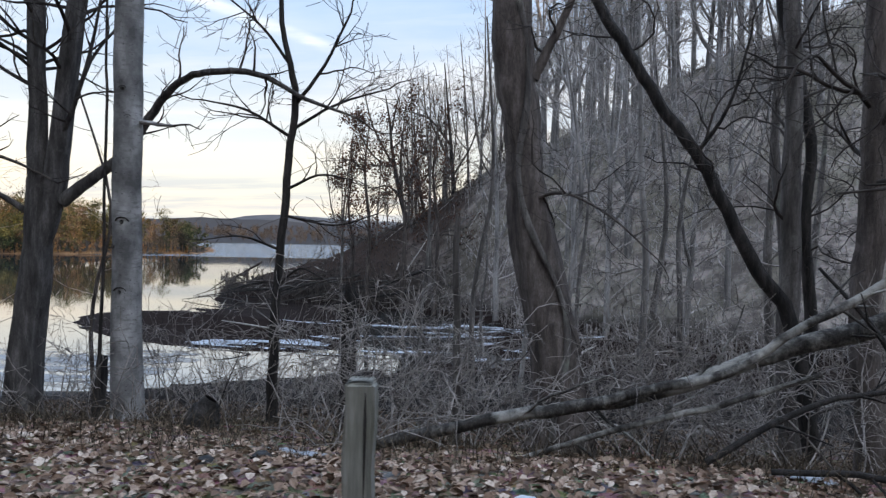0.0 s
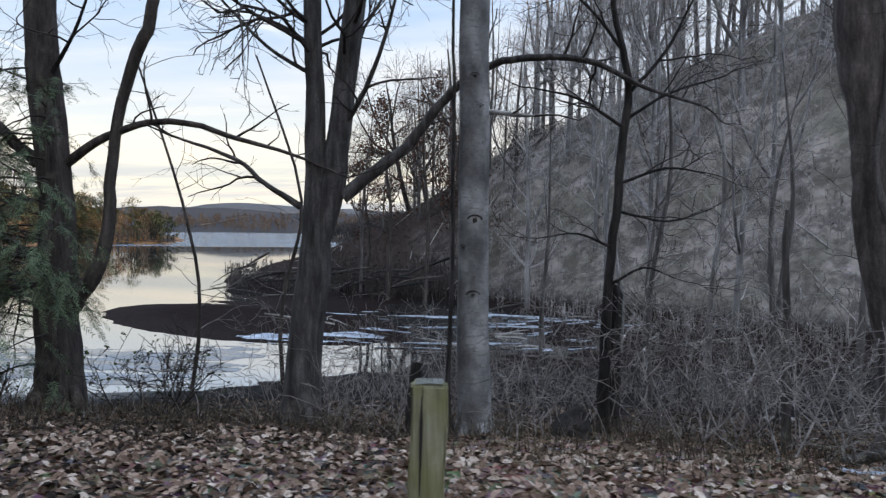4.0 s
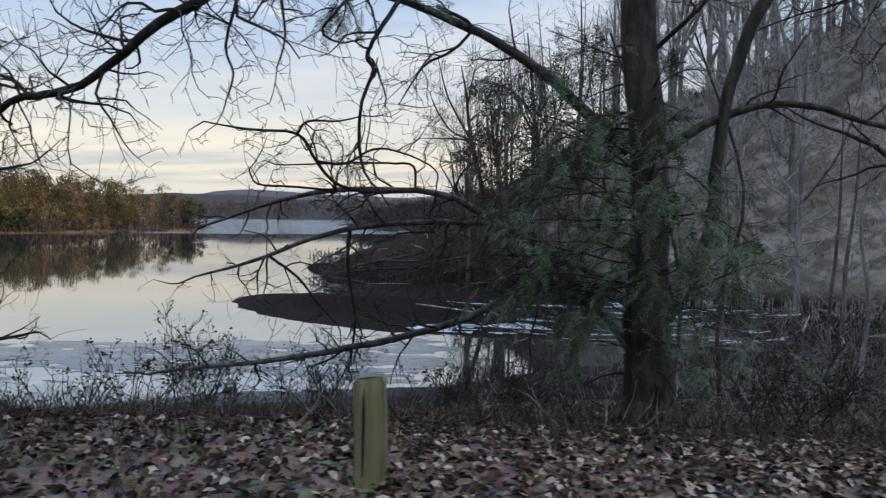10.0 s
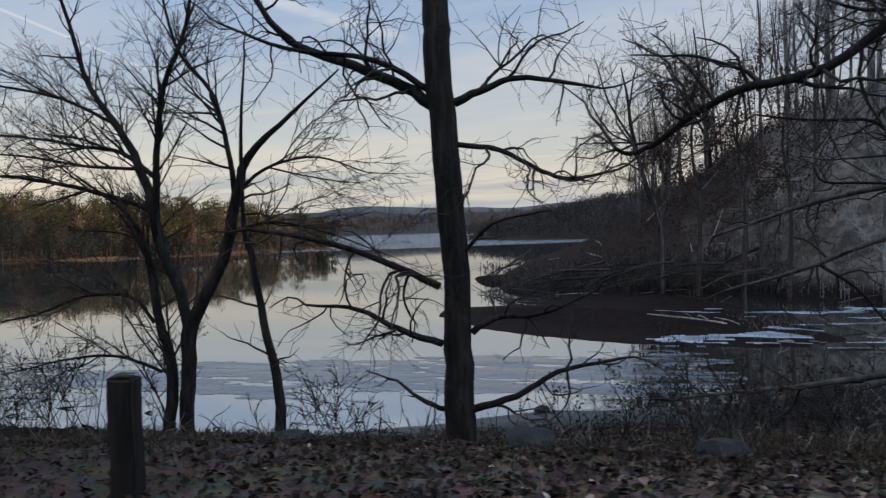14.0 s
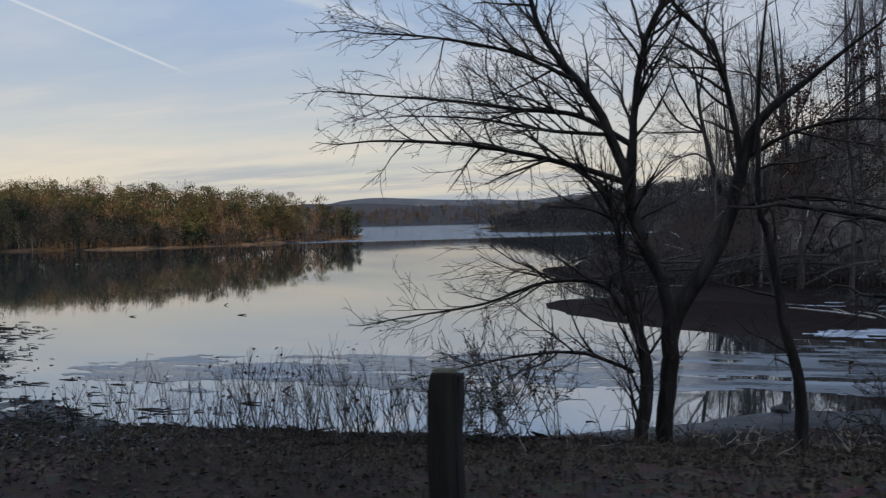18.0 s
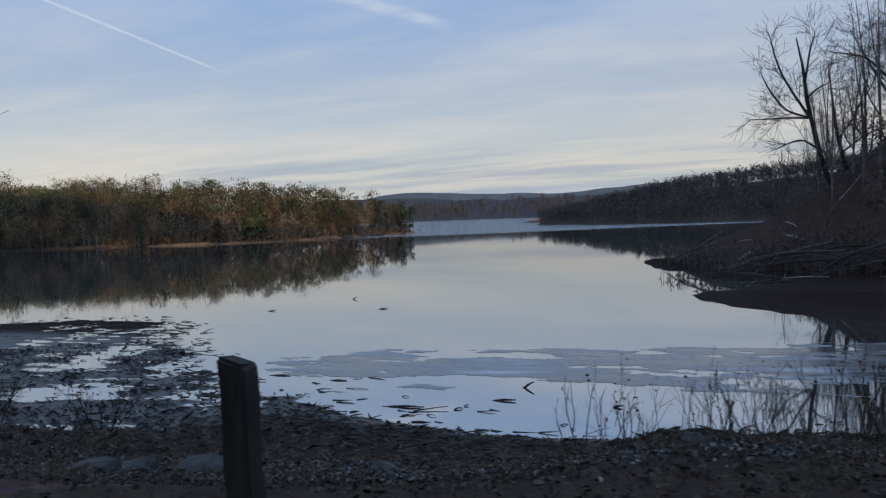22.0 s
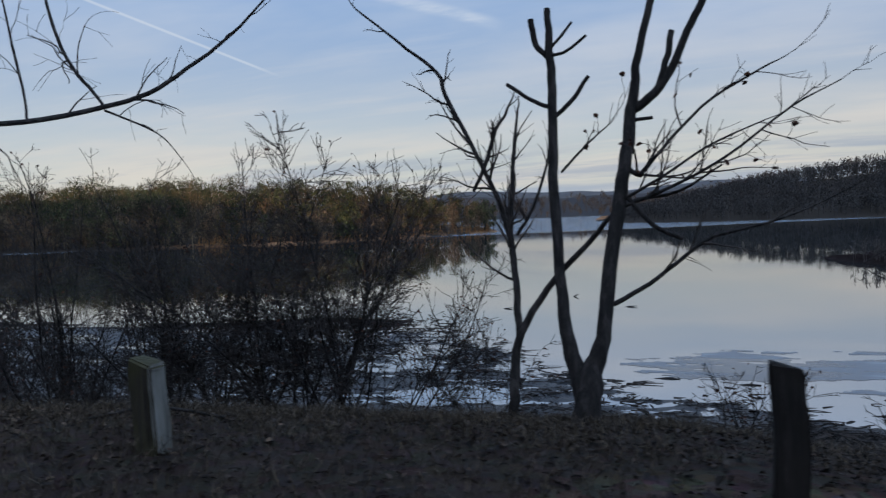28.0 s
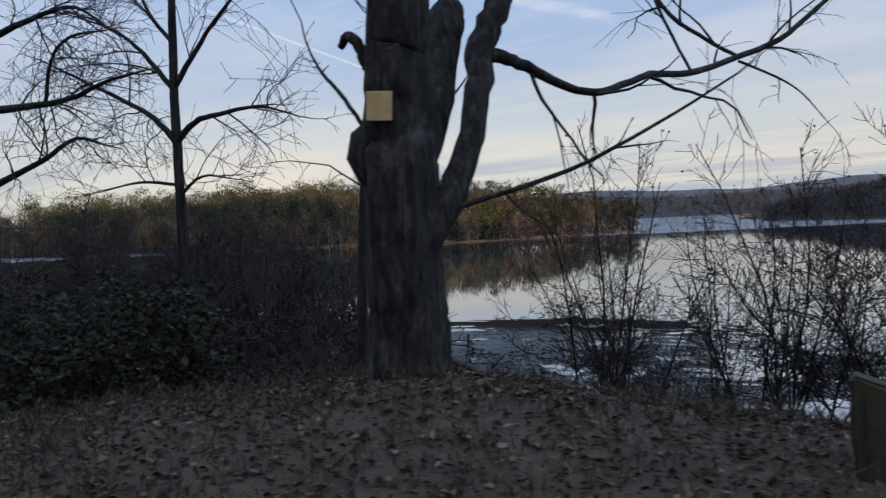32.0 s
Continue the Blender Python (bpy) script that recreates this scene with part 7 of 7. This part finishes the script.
def oak(x, y, h, seed, n_leaves):
    rng = random.Random(seed)
    z = zland(x, y)
    t = thing("oak_tree", (x, y, z), "leafless oak still holding clusters of rusty dead leaves", "tree", "trees on the wooded slope")
    line = [(x, y, z - 0.5, 0.16), (x + 0.2, y, z + h * 0.4, 0.12), (x - 0.2, y, z + h * 0.7, 0.08), (x + 0.1, y, z + h, 0.02)]
    limb_part(t, "trunk", line, BARK_BROWN, seed, 8, 0.06)
    tw, tips = Mesh(), []
    c = curve(line, 4)
    for _ in range(20):
        p = c[int(rng.uniform(0.35, 1) * (len(c) - 1))]
        a = rng.uniform(0, 6.28)
        grow(tw, rng, p[:3], (math.cos(a), math.sin(a), rng.uniform(0.1, 0.9)), h * rng.uniform(0.12, 0.26), max(0.014, p[3] * 0.35), 0, Twigs(2, (1.8, 2.6), 0.5, 45, 0.15, 0.02), tips)
    part("crown", tw, TWIG, t, kind="stuff")
    lf, cs = Mesh(), []
    for _ in range(n_leaves):
        p, d = rng.choice(tips)
        cs += leaf_card(rng, p + np.array([rng.gauss(0, 0.22) for _ in range(3)]), rng.uniform(0.10, 0.18), 1.2)
    lf.quads(cs)
    part("leaves", lf, DEAD_LEAF, t, "clusters of rusty dead leaves", smooth=False, kind="stuff")


oak(-13.2, 51.5, 13.5, 401, 2600)
oak(-10.6, 50.8, 14, 402, 2000)
oak(-8.2, 49.8, 13, 403, 900)
oak(-15.5, 56, 10, 404, 900)

# slim trees between the bank and the cove
for n_, (x_, y_, h_, r_) in enumerate(((0.4, 14.0, 8, 0.06), (2.6, 13, 9, 0.08), (4.4, 12, 9, 0.10), (-2.4, 16, 8, 0.05), (3.6, 17, 10, 0.09), (5.8, 15, 10, 0.1), (-0.6, 19, 9, 0.07), (1.6, 21, 9, 0.08),
                                      (5.0, 21, 11, 0.12), (7.5, 18, 11, 0.11), (-4.3, 21, 7, 0.05), (-1.8, 25, 8, 0.07), (3.4, 26, 10, 0.09), (6.8, 25, 11, 0.12), (-8.9, 13.5, 6, 0.035), (-10.1, 12.2, 5.5, 0.03), (4.6, 9.2, 8, 0.12), (9.5, 22, 11, 0.12), (0.2, 31, 9, 0.08), (-3.6, 33, 7, 0.06))):
    rng_ = random.Random(420 + n_)
    z_ = zland(x_, y_)
    simple_tree("slim_tree", "slim leafless grey tree among brush", [[(x_, y_, z_ - 0.4, r_ * 1.2), (x_ + rng_.gauss(0, 0.12), y_, z_ + h_ * 0.3, r_), (x_ + rng_.gauss(0, 0.25), y_, z_ + h_ * 0.6, r_ * 0.75), (x_ + rng_.gauss(0, 0.4), y_, z_ + h_, 0.015)]],
                BARK_BROWN if n_ in (14, 15) else rng_.choice([BARK_WOODS, BARK_GREY]), 440 + 3 * n_, Twigs(2, (1.8, 3.0), 0.5, 50, 0.2, 0.02), BRUSH, more=12, z0=z_ + h_ * 0.15, sides=8, group="trees behind the bank")

# ---------------------------------------------------------------- brush, logs and fallen limbs


def brush_field(name, label, n, xs, ys, seed, hmin, hmax, mat, keep=None):
    rng = random.Random(seed)
    m = Mesh()
    k = Twigs(1, (2.6,), 0.5, 48, 0.2, 0.0)
    made = 0
    while made < n:
        x, y = rng.uniform(*xs), rng.uniform(*ys)
        if keep and not keep(x, y):
            continue
        z = zland(x, y)
        if z < WATER_Z + 0.03:
            continue
        made += 1
        grow(m, rng, (x, y, z - 0.05), (rng.gauss(0, 0.5), rng.gauss(0, 0.5), 1), rng.uniform(hmin, hmax), rng.uniform(0.005, 0.012), 0, k)
    return single(name, m, mat, label, "brush", kind="stuff")


brush_field("bank_brush", "tangled grey leafless brush on the lower bank", 680, (-9, 8), (9.5, 33), 501, 0.4, 1.5, BRUSH)
def sliver_brush(name, label, n, xs, ys, seed, hmin, hmax, mat, width, keep):
    """Fine far brush, too small to pick apart."""
    rng = random.Random(seed)
    m = Mesh()
    made = 0
    while made < n:
        x, y = rng.uniform(*xs), rng.uniform(*ys)
        if not keep(x, y) or zland(x, y) < WATER_Z + 0.03:
            continue
        made += 1
        far_bare(m, rng, x, y, zland(x, y), rng.uniform(hmin, hmax), 3, 0.012, width)
    return single(name, m, mat, label, "brush", kind="stuff", smooth=False)


on_slope = lambda x, y: -1 < y - base_line(x) < 46 and x > -29.4 + 0.126 * (y - 1)
brush_field("dark_bank_brush", "dark tangled leafless brush on the bank", 90, (-7, 5), (8.6, 13), 510, 0.8, 2.2, TWIG)
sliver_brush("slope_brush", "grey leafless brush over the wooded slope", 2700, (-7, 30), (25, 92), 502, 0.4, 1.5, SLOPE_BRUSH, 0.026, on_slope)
sliver_brush("slope_undergrowth", "dark leafless undergrowth over the wooded slope", 1900, (-9, 30), (25, 92), 507, 0.3, 1.2, WOODS_TWIG, 0.026, on_slope)
sliver_brush("point_slope_brush", "dark leafless brush behind the lake point", 1300, (-28, -7), (42, 92), 508, 0.3, 1.1, POINT_TWIG, 0.03, on_slope)
sliver_brush("point_brush", "dark tangled brush on the lake point", 700, (-31, -8), (48, 66), 506, 0.6, 2.0, POINT_TWIG, 0.03, lambda x, y: 0 < y - base_line(x) < 9)
brush_field("marsh_brush", "low flattened reeds and sticks on the marsh", 1700, (-13, 6), (19, 42), 503, 0.2, 0.7, BRUSH)
brush_field("bank_weeds", "thin dead weeds along the bank edge", 260, (-24, -6), (7.5, 14.5), 504, 0.2, 0.6, BRUSH)
brush_field("dark_bank_weeds", "thin dark dead weeds along the bank edge", 260, (-24, -6), (7.5, 12), 509, 0.2, 0.6, TWIG)
brush_field("shore_weeds", "thin dark dead weeds along the bank edge", 560, (-56, -43.5), (6.0, 10), 505, 0.2, 0.7, TWIG)


def fallen(name, label, pts, mat, seed, k=None, group="fallen wood", sides=8):
    b = pts[0]
    t = thing(name, (b[0], b[1], b[2]), label, "fallen wood", group)
    c = limb_part(t, "stem", pts, mat, seed, sides, 0.08)
    if k:
        tw = Mesh()
        rng = random.Random(seed + 1)
        ln = float(np.linalg.norm(np.diff(c[:, :3], axis=0), axis=1).sum())
        side(tw, rng, c[:, :3], c[:, 3], ln, 0, k, 0.15)
        if tw.any():
            part("crown", tw, mat, t, kind="stuff")


BARE = Twigs(2, (1.4, 2.5), 0.45, 45, 0.16, 0.0)
fallen("fallen_log", "long mossy fallen log propped above the leaf litter", [(-2.6, 7.3, -0.32, 0.045), (-1.51, 7.2, 0.0, 0.05), (-0.89, 7.2, 0.13, 0.052), (-0.32, 7.2, 0.24, 0.056), (0.23, 7.2, 0.44, 0.06), (0.81, 7.2, 0.67, 0.068), (1.49, 7.2, 0.89, 0.08), (2.6, 7.2, 1.2, 0.095)], BARK_LOG, 511, BARE, sides=12)
fallen("fallen_limb", "pale barkless limb lying over the log", [(-0.6, 7.0, 0.24, 0.044), (-0.26, 7.0, 0.35, 0.041), (0.31, 7.0, 0.5, 0.037), (0.82, 7.0, 0.86, 0.033), (1.14, 7.0, 1.04, 0.033), (1.6, 7.0, 1.35, 0.03)], BARK_LOG, 513, BARE)
fallen("fallen_limb", "pale barkless limb lying over the log", [(-1.2, 6.9, -0.2, 0.02), (-0.5, 6.95, 0.04, 0.024), (0.2, 7.0, 0.24, 0.024), (1.0, 7.1, 0.5, 0.02)], BARK_LOG, 515, BARE)
fallen("fallen_branch", "dark dead branch crossing the fallen log", [(0.1, 6.7, -0.1, 0.025), (0.7, 6.8, 0.25, 0.024), (1.2, 6.9, 0.4, 0.02), (1.9, 7.0, 0.45, 0.014)], BARK_DARK, 531, BARE)
fallen("fallen_branch", "dark dead branch crossing the fallen log", [(1.9, 6.6, 0.1, 0.03), (1.5, 6.8, 0.5, 0.028), (1.3, 7.0, 0.9, 0.02), (1.0, 7.2, 1.3, 0.012)], BARK_DARK, 533, BARE)
fallen("broken_snag", "broken dark upright snag", [(-3.8, 11.5, -1.6, 0.13), (-3.8, 11.5, -0.2, 0.11), (-3.77, 11.5, 0.5, 0.10), (-3.79, 11.5, 0.82, 0.07)], BARK_DARK, 517)
fallen("broken_snag", "slim broken upright snag", [(-2.05, 9.96, -1.2, 0.06), (-2.08, 9.96, 0.3, 0.045), (-2.12, 9.96, 1.3, 0.04), (-2.1, 9.96, 1.75, 0.03)], BARK_GREY, 519, Twigs(1, (0.8,), 0.4))
fallen("stump", "dark rotten stump in the brush", [(-6.25, 9.4, -1.2, 0.09), (-6.26, 9.4, -0.5, 0.08), (-6.22, 9.4, 0.0, 0.06)], BARK_DARK, 521)
fallen("stump", "dark rotten stump in the brush", [(-4.6, 8.6, -1.1, 0.25), (-4.6, 8.6, -0.6, 0.2), (-4.57, 8.6, -0.42, 0.17), (-4.5, 8.6, -0.26, 0.07)], BARK_DARK, 523)
fallen("fallen_stick", "bare fallen stick leaning at the foot of the great tree", [(-48.41, 3.6, 0.55, 0.022), (-48.14, 3.6, 0.44, 0.027), (-47.89, 3.6, 0.33, 0.027), (-47.6, 3.6, 0.18, 0.022)], BARK_GREY, 525)
fallen("fallen_stick", "thin forked stick on the leaf litter", [(-43.3, 4.2, 0.05, 0.012), (-42.8, 4.4, 0.12, 0.013), (-42.3, 4.6, 0.02, 0.012), (-41.9, 4.6, -0.06, 0.008)], BARK_DARK, 527, BARE)
fallen("fallen_branch", "dead branch lying in leaf litter", [(0.4, 6.2, 0.0, 0.02), (0.9, 6.1, 0.04, 0.022), (1.3, 5.9, 0.03, 0.018), (1.7, 5.9, 0.06, 0.012)], BARK_DARK, 529, BARE)


def scattered_wood():
    rng = random.Random(530)
    # pale broken limbs over the cove and lower slope
    for n in range(110):
        if n < 34:
            x = rng.uniform(-14, 6)
            y = rng.uniform(30, 40) if x < 0 else rng.uniform(15, 40)
        else:
            x = rng.uniform(-26, 12)
            y = base_line(x) + rng.uniform(0.5, 16 if n < 64 else 30)
        ln, a = rng.uniform(1.0, 3.6), rng.uniform(0, 6.28)
        up = rng.choice([0.0, 0.1, 0.35])
        p = np.array([x, y])
        q = p + np.array([math.cos(a), math.sin(a)]) * ln
        m = (p + q) / 2
        r = rng.uniform(0.022, 0.06)
        z0, z1 = max(zland(*p), WATER_Z), max(zland(*q), WATER_Z) + up * ln
        fallen("fallen_limb", "bleached fallen limb lying across the brush", [(*p, z0, r), (m[0] + rng.gauss(0, 0.1), m[1] + rng.gauss(0, 0.1), (z0 + z1) / 2 + 0.08, r * 0.85), (*q, z1 + 0.05, r * 0.5)], BARK_PALE if n % 3 else BARK_MID, 1540 + n, Twigs(1, (0.9,), 0.4, 50, 0.15), sides=6)
    # drowned tree tops at the point
    for n in range(26):
        x = rng.uniform(-29, -12)
        y = base_line(x) + rng.uniform(-0.5, 5)
        ln = rng.uniform(3.0, 8.0)
        a = math.pi + rng.gauss(0.15, 0.35)
        p = np.array([x + 3, y])
        q = p + np.array([math.cos(a), math.sin(a)]) * ln
        m = (p + q) / 2
        r = rng.uniform(0.05, 0.12)
        z0 = max(zland(*p), WATER_Z) + rng.uniform(0.3, 2.2)
        z1 = max(zland(*q), WATER_Z) + rng.uniform(0.0, 0.7)
        fallen("drowned_tree_top", "dark fallen tree top sprawling over the lake point", [(*p, z0, r), (*m, (z0 + z1) / 2 + rng.uniform(0, 0.6), r * 0.7), (*q, z1, 0.02)], rng.choice([BARK_BROWN, BARK_DARK, BARK_DARK, BARK_BROWN, BARK_MID]), 640 + n, Twigs(2, (1.6, 2.2), 0.5, 42, 0.14, 0.0), sides=6)


scattered_wood()


def stone(x, y, s, seed, label="pale grey broken stone in leaf litter"):
    rng = random.Random(seed)
    bm = bmesh.new()
    bmesh.ops.create_icosphere(bm, subdivisions=2, radius=s)
    for v in bm.verts:
        v.co *= rng.uniform(0.75, 1.12)
        v.co.z *= 0.55
    me = bpy.data.meshes.new("stone")
    bm.to_mesh(me)
    bm.free()
    me.materials.append(STONE_PALE if seed < 703 else STONE)
    o = new("stone", me)
    o.location = (x, y, zland(x, y) + s * 0.2)
    tagged(o, label, "stone", "stones")


for n_, (x_, y_, s_) in enumerate(((-0.9, 5.15, 0.10), (-1.15, 5.3, 0.07), (-0.65, 5.35, 0.06), (-3.2, 5.7, 0.06), (-2.9, 5.9, 0.08), (-10.1, 5.2, 0.05), (-16.8, 7.6, 0.22), (-18.3, 7.9, 0.26), (-20.6, 8.2, 0.2), (-28.7, 8.4, 0.16), (-33.2, 9.2, 0.10), (-34.0, 6.8, 0.22), (-33.6, 6.9, 0.18), (-33.0, 7.0, 0.26), (-36.2, 7.6, 0.14), (-31.6, 7.9, 0.16), (-19.7, 20.8, 0.22))):
    stone(x_, y_, s_, 700 + n_)


def snow_patch(x, y, wide, deep, seed):
    """A thin, ragged patch of old snow lying on the ground."""
    m = Mesh()
    u, v = np.linspace(-1, 1, 22), np.linspace(-1, 1, 12)
    U, V = np.meshgrid(u, v)
    X, Y = x + U * wide, y + V * deep
    cover = 0.75 - U ** 2 - V ** 2 + 0.9 * waves(X, Y, seed, 0.3, 3)
    Z = np.array([zland(a, b) for a, b in zip(X.ravel(), Y.ravel())]).reshape(X.shape) + 0.012 + 0.035 * np.clip(cover, 0, 1)
    n = len(u)
    ok = cover > 0
    m.add(np.stack([X, Y, Z], -1).reshape(-1, 3), [[a * n + b, a * n + b + 1, (a + 1) * n + b + 1, (a + 1) * n + b] for a in range(len(v) - 1) for b in range(n - 1) if ok[a, b] and ok[a + 1, b + 1] and ok[a + 1, b] and ok[a, b + 1]])
    single("snow_patch", m, OLD_SNOW, "thin ragged patch of old snow on leaf litter", "snow", "old snow")


for n_, (x_, y_, w_, d_) in enumerate(((-2.9, 6.5, 0.32, 0.12), (-0.95, 5.2, 0.22, 0.1), (0.7, 6.4, 0.24, 0.1))):
    snow_patch(x_, y_, w_, d_, 760 + n_)

# ---------------------------------------------------------------- litter, grass and drift


def litter(name, label, n, xs, smin, smax, seed, lo, hi, mat, keep=None, dry=False):
    """Curled leaves of two quads each, made all at once."""
    r = np.random.default_rng(seed)
    x = r.uniform(*xs, n)
    if keep is not None:
        x = x[r.random(n) < keep(x)]
    n = len(x)
    x = x + r.normal(0, 0.9, n)
    y = post_line(x) + r.uniform(smin, smax, n) + r.normal(0, 0.45, n)
    z = np.array([zland(a, b) for a, b in zip(x, y)])
    if dry:
        stay = (z > WATER_Z + 0.004) & (waves(x * 0.5, y, seed, 1.7, 3) > r.uniform(-0.9, 0.5, n)) | (z > WATER_Z - 0.02) & (r.random(n) < 0.04)
        x, y, z = x[stay], y[stay], z[stay]
        n = len(x)
    z = np.maximum(z, WATER_Z) + r.uniform(0.006, 0.03, n)
    p = np.stack([x, y, z], -1)
    nrm = np.stack([r.normal(0, 0.45, n), r.normal(0, 0.45, n), np.ones(n)], -1)
    nrm /= lengths(nrm)
    a = r.normal(0.1, 0.45, n) if dry else r.uniform(0, 6.28, n)
    u = np.stack([np.cos(a), np.sin(a), r.uniform(-0.4, 0.4, n) * (0.3 if dry else 1.0)], -1)
    u -= nrm * (u * nrm).sum(1)[:, None]
    u /= lengths(u)
    w_ = cross(nrm, u)
    size = r.uniform(lo, hi, n)[:, None]
    ln, wd = size * r.uniform(0.4, 0.65, (n, 1)), size * r.uniform(0.2, 0.45, (n, 1))
    if dry:
        ln, wd = ln * r.choice([0.7, 1.2, 2.2], (n, 1)), wd * 0.55
    up = nrm * size * r.uniform(0.05, 0.32, (n, 1)) * (0.2 if dry else 1.0)
    a0, a1 = p - u * ln, p + u * ln
    m0, m1 = p - u * ln * 0.35, p + u * ln * 0.4
    q = np.concatenate([np.stack([a0, m0 + w_ * wd + up, m1 + w_ * wd * 0.85 + up, a1], 1), np.stack([a1, m1 - w_ * wd * 0.85 + up * 0.7, m0 - w_ * wd + up * 0.7, a0], 1)])
    # the two halves of a leaf share one island
    v = np.concatenate([a0, m0 + w_ * wd + up, m1 + w_ * wd * 0.85 + up, a1, m1 - w_ * wd * 0.85 + up * 0.7, m0 - w_ * wd + up * 0.7])
    i = np.arange(n)
    f = np.concatenate([np.stack([i, i + n, i + 2 * n, i + 3 * n], -1), np.stack([i + 3 * n, i + 4 * n, i + 5 * n, i], -1)])
    m = Mesh()
    m.add(v, f)
    single(name, m, mat, label, "leaves", kind="stuff", smooth=False)


def grass(name, label, n, xs, smin, smax, seed, lo, hi, mat):
    rng = random.Random(seed)
    cs = []
    tufts = [(rng.uniform(*xs), rng.uniform(smin, smax)) for _ in range(n // 9)]
    for _ in range(n):
        tx, ts = rng.choice(tufts)
        x, s = tx + rng.gauss(0, 0.13), ts + rng.gauss(0, 0.13)
        y = float(post_line(x)) + s
        p = np.array([x, y, zland(x, y) - 0.01])
        h = rng.uniform(lo, hi)
        b = np.array([rng.gauss(0, 0.35), rng.gauss(0, 0.35), 1.0]) * h * 0.55
        tip = p + b + np.array([rng.gauss(0, 0.3), rng.gauss(0, 0.3), rng.uniform(0.1, 0.4)]) * h
        a = rng.uniform(0, 6.28)
        w_ = np.array([math.cos(a), math.sin(a), 0]) * 0.003
        mid = p + b
        cs.append([p - w_, p + w_, mid + w_, mid - w_])
        cs.append([mid - w_, mid + w_, tip + w_ * 0.3, tip - w_ * 0.3])
    m = Mesh()
    m.quads(cs)
    single(name, m, mat, label, "grass", kind="stuff", smooth=False)


litter("leaf_litter", "curled brown fallen leaves covering the verge", 30000, (-19, 3.5), -0.9, 1.5, 800, 0.03, 0.08, LEAF_LITTER, lambda x: np.interp(x, [-19, -14, -11.5, -8], [0.02, 0.08, 0.5, 1.0]))
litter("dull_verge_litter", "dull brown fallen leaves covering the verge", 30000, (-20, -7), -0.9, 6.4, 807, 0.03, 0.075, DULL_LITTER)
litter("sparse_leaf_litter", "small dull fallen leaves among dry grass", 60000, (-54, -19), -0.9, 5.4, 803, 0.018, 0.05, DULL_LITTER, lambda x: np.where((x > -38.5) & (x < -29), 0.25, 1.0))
litter("bank_leaf_litter", "dull fallen leaves thinning out down the bank", 15000, (-19, 4), 1.2, 6.0, 811, 0.03, 0.075, BROWN_LITTER)
litter("slope_leaf_litter", "fallen leaves on the lower bank", 12000, (-22, 6), 5.0, 13, 804, 0.05, 0.12, BROWN_LITTER)
litter("shore_debris", "dark wet bark, leaves and twigs strewn over the mud", 30000, (-46, -23), 3.2, 12.5, 805, 0.04, 0.16, WET_DEBRIS, dry=True)
litter("verge_debris", "dark bark and twigs strewn over the bare verge", 9000, (-40, -28), 0.6, 4.2, 812, 0.02, 0.07, WET_DEBRIS)
litter("flats_debris", "dark wet bark and leaves strewn over the mud flats", 34000, (-62, -34), 9, 25, 808, 0.05, 0.2, WET_DEBRIS, dry=True)
litter("brown_leaf_litter", "brown fallen leaves round the great tree", 20000, (-56, -44), -1.5, 5.0, 809, 0.02, 0.06, BROWN_LITTER)
litter("shore_gravel", "grey gravel washed onto the bank", 9000, (-36, -28), 1.6, 3.8, 806, 0.02, 0.05, GRAVEL)
grass("dry_grass", "dry tan grass tufts on the verge", 32000, (-53, -15), 0.5, 5.5, 801, 0.04, 0.17, GRASS)
grass("brown_verge_grass", "dry brown grass under the great tree", 26000, (-56, -39), -1.4, 5.0, 810, 0.05, 0.2, GRASS)
grass("dry_verge_grass", "thin dry grass among fallen leaves", 9000, (-17, 3), 0.8, 5.5, 802, 0.08, 0.35, GRASS)


def driftwood():
    rng = random.Random(810)
    m = Mesh()
    for _ in range(1500):
        x = rng.uniform(-62, -24)
        ys = float(shore_line(x))
        y = ys + rng.gauss(-1.6, 1.6) if rng.random() < 0.7 else rng.uniform(10, ys)
        z = max(zland(x, y), WATER_Z)
        a, ln, r = rng.gauss(0.1, 0.7), rng.uniform(0.08, 0.5) * rng.choice([1, 1, 1, 2.2]), rng.uniform(0.006, 0.022)
        d = np.array([math.cos(a), math.sin(a) * 0.6, rng.gauss(0, 0.06)]) * ln
        p = np.array([x, y, z + r * 0.6])
        m.tube([p, p + d * 0.5 + np.array([0, rng.gauss(0, 0.03), rng.uniform(0, 0.03)]), p + d], [r, r * 0.9, r * 0.5], 4)
    single("driftwood", m, TWIG, "dark sticks and bark washed up along the waterline", "driftwood", kind="stuff")
    for n, (x, y, ln, up) in enumerate(((-38.6, 21.2, 0.55, 0.0), (-32.8, 21.1, 0.3, 0.16), (-35.9, 18.6, 1.1, 0.02), (-40.8, 21.6, 0.7, 0.0), (-30.3, 19.4, 0.22, 0.04), (-33.3, 19.6, 0.6, 0.03), (-49.5, 36.5, 0.5, 0.04), (-43.6, 37.5, 0.6, 0.04), (-47.0, 42, 0.3, 0.12))):
        fallen("floating_stick", "dark waterlogged stick in the lake", [(x, y, WATER_Z - 0.02, 0.03), (x + ln * 0.5, y + 0.02, WATER_Z + 0.01 + up * 0.5, 0.03), (x + ln, y, WATER_Z + 0.01 + up, 0.014)], BARK_DARK, 850 + n, None, "floating wood", 6)


driftwood()
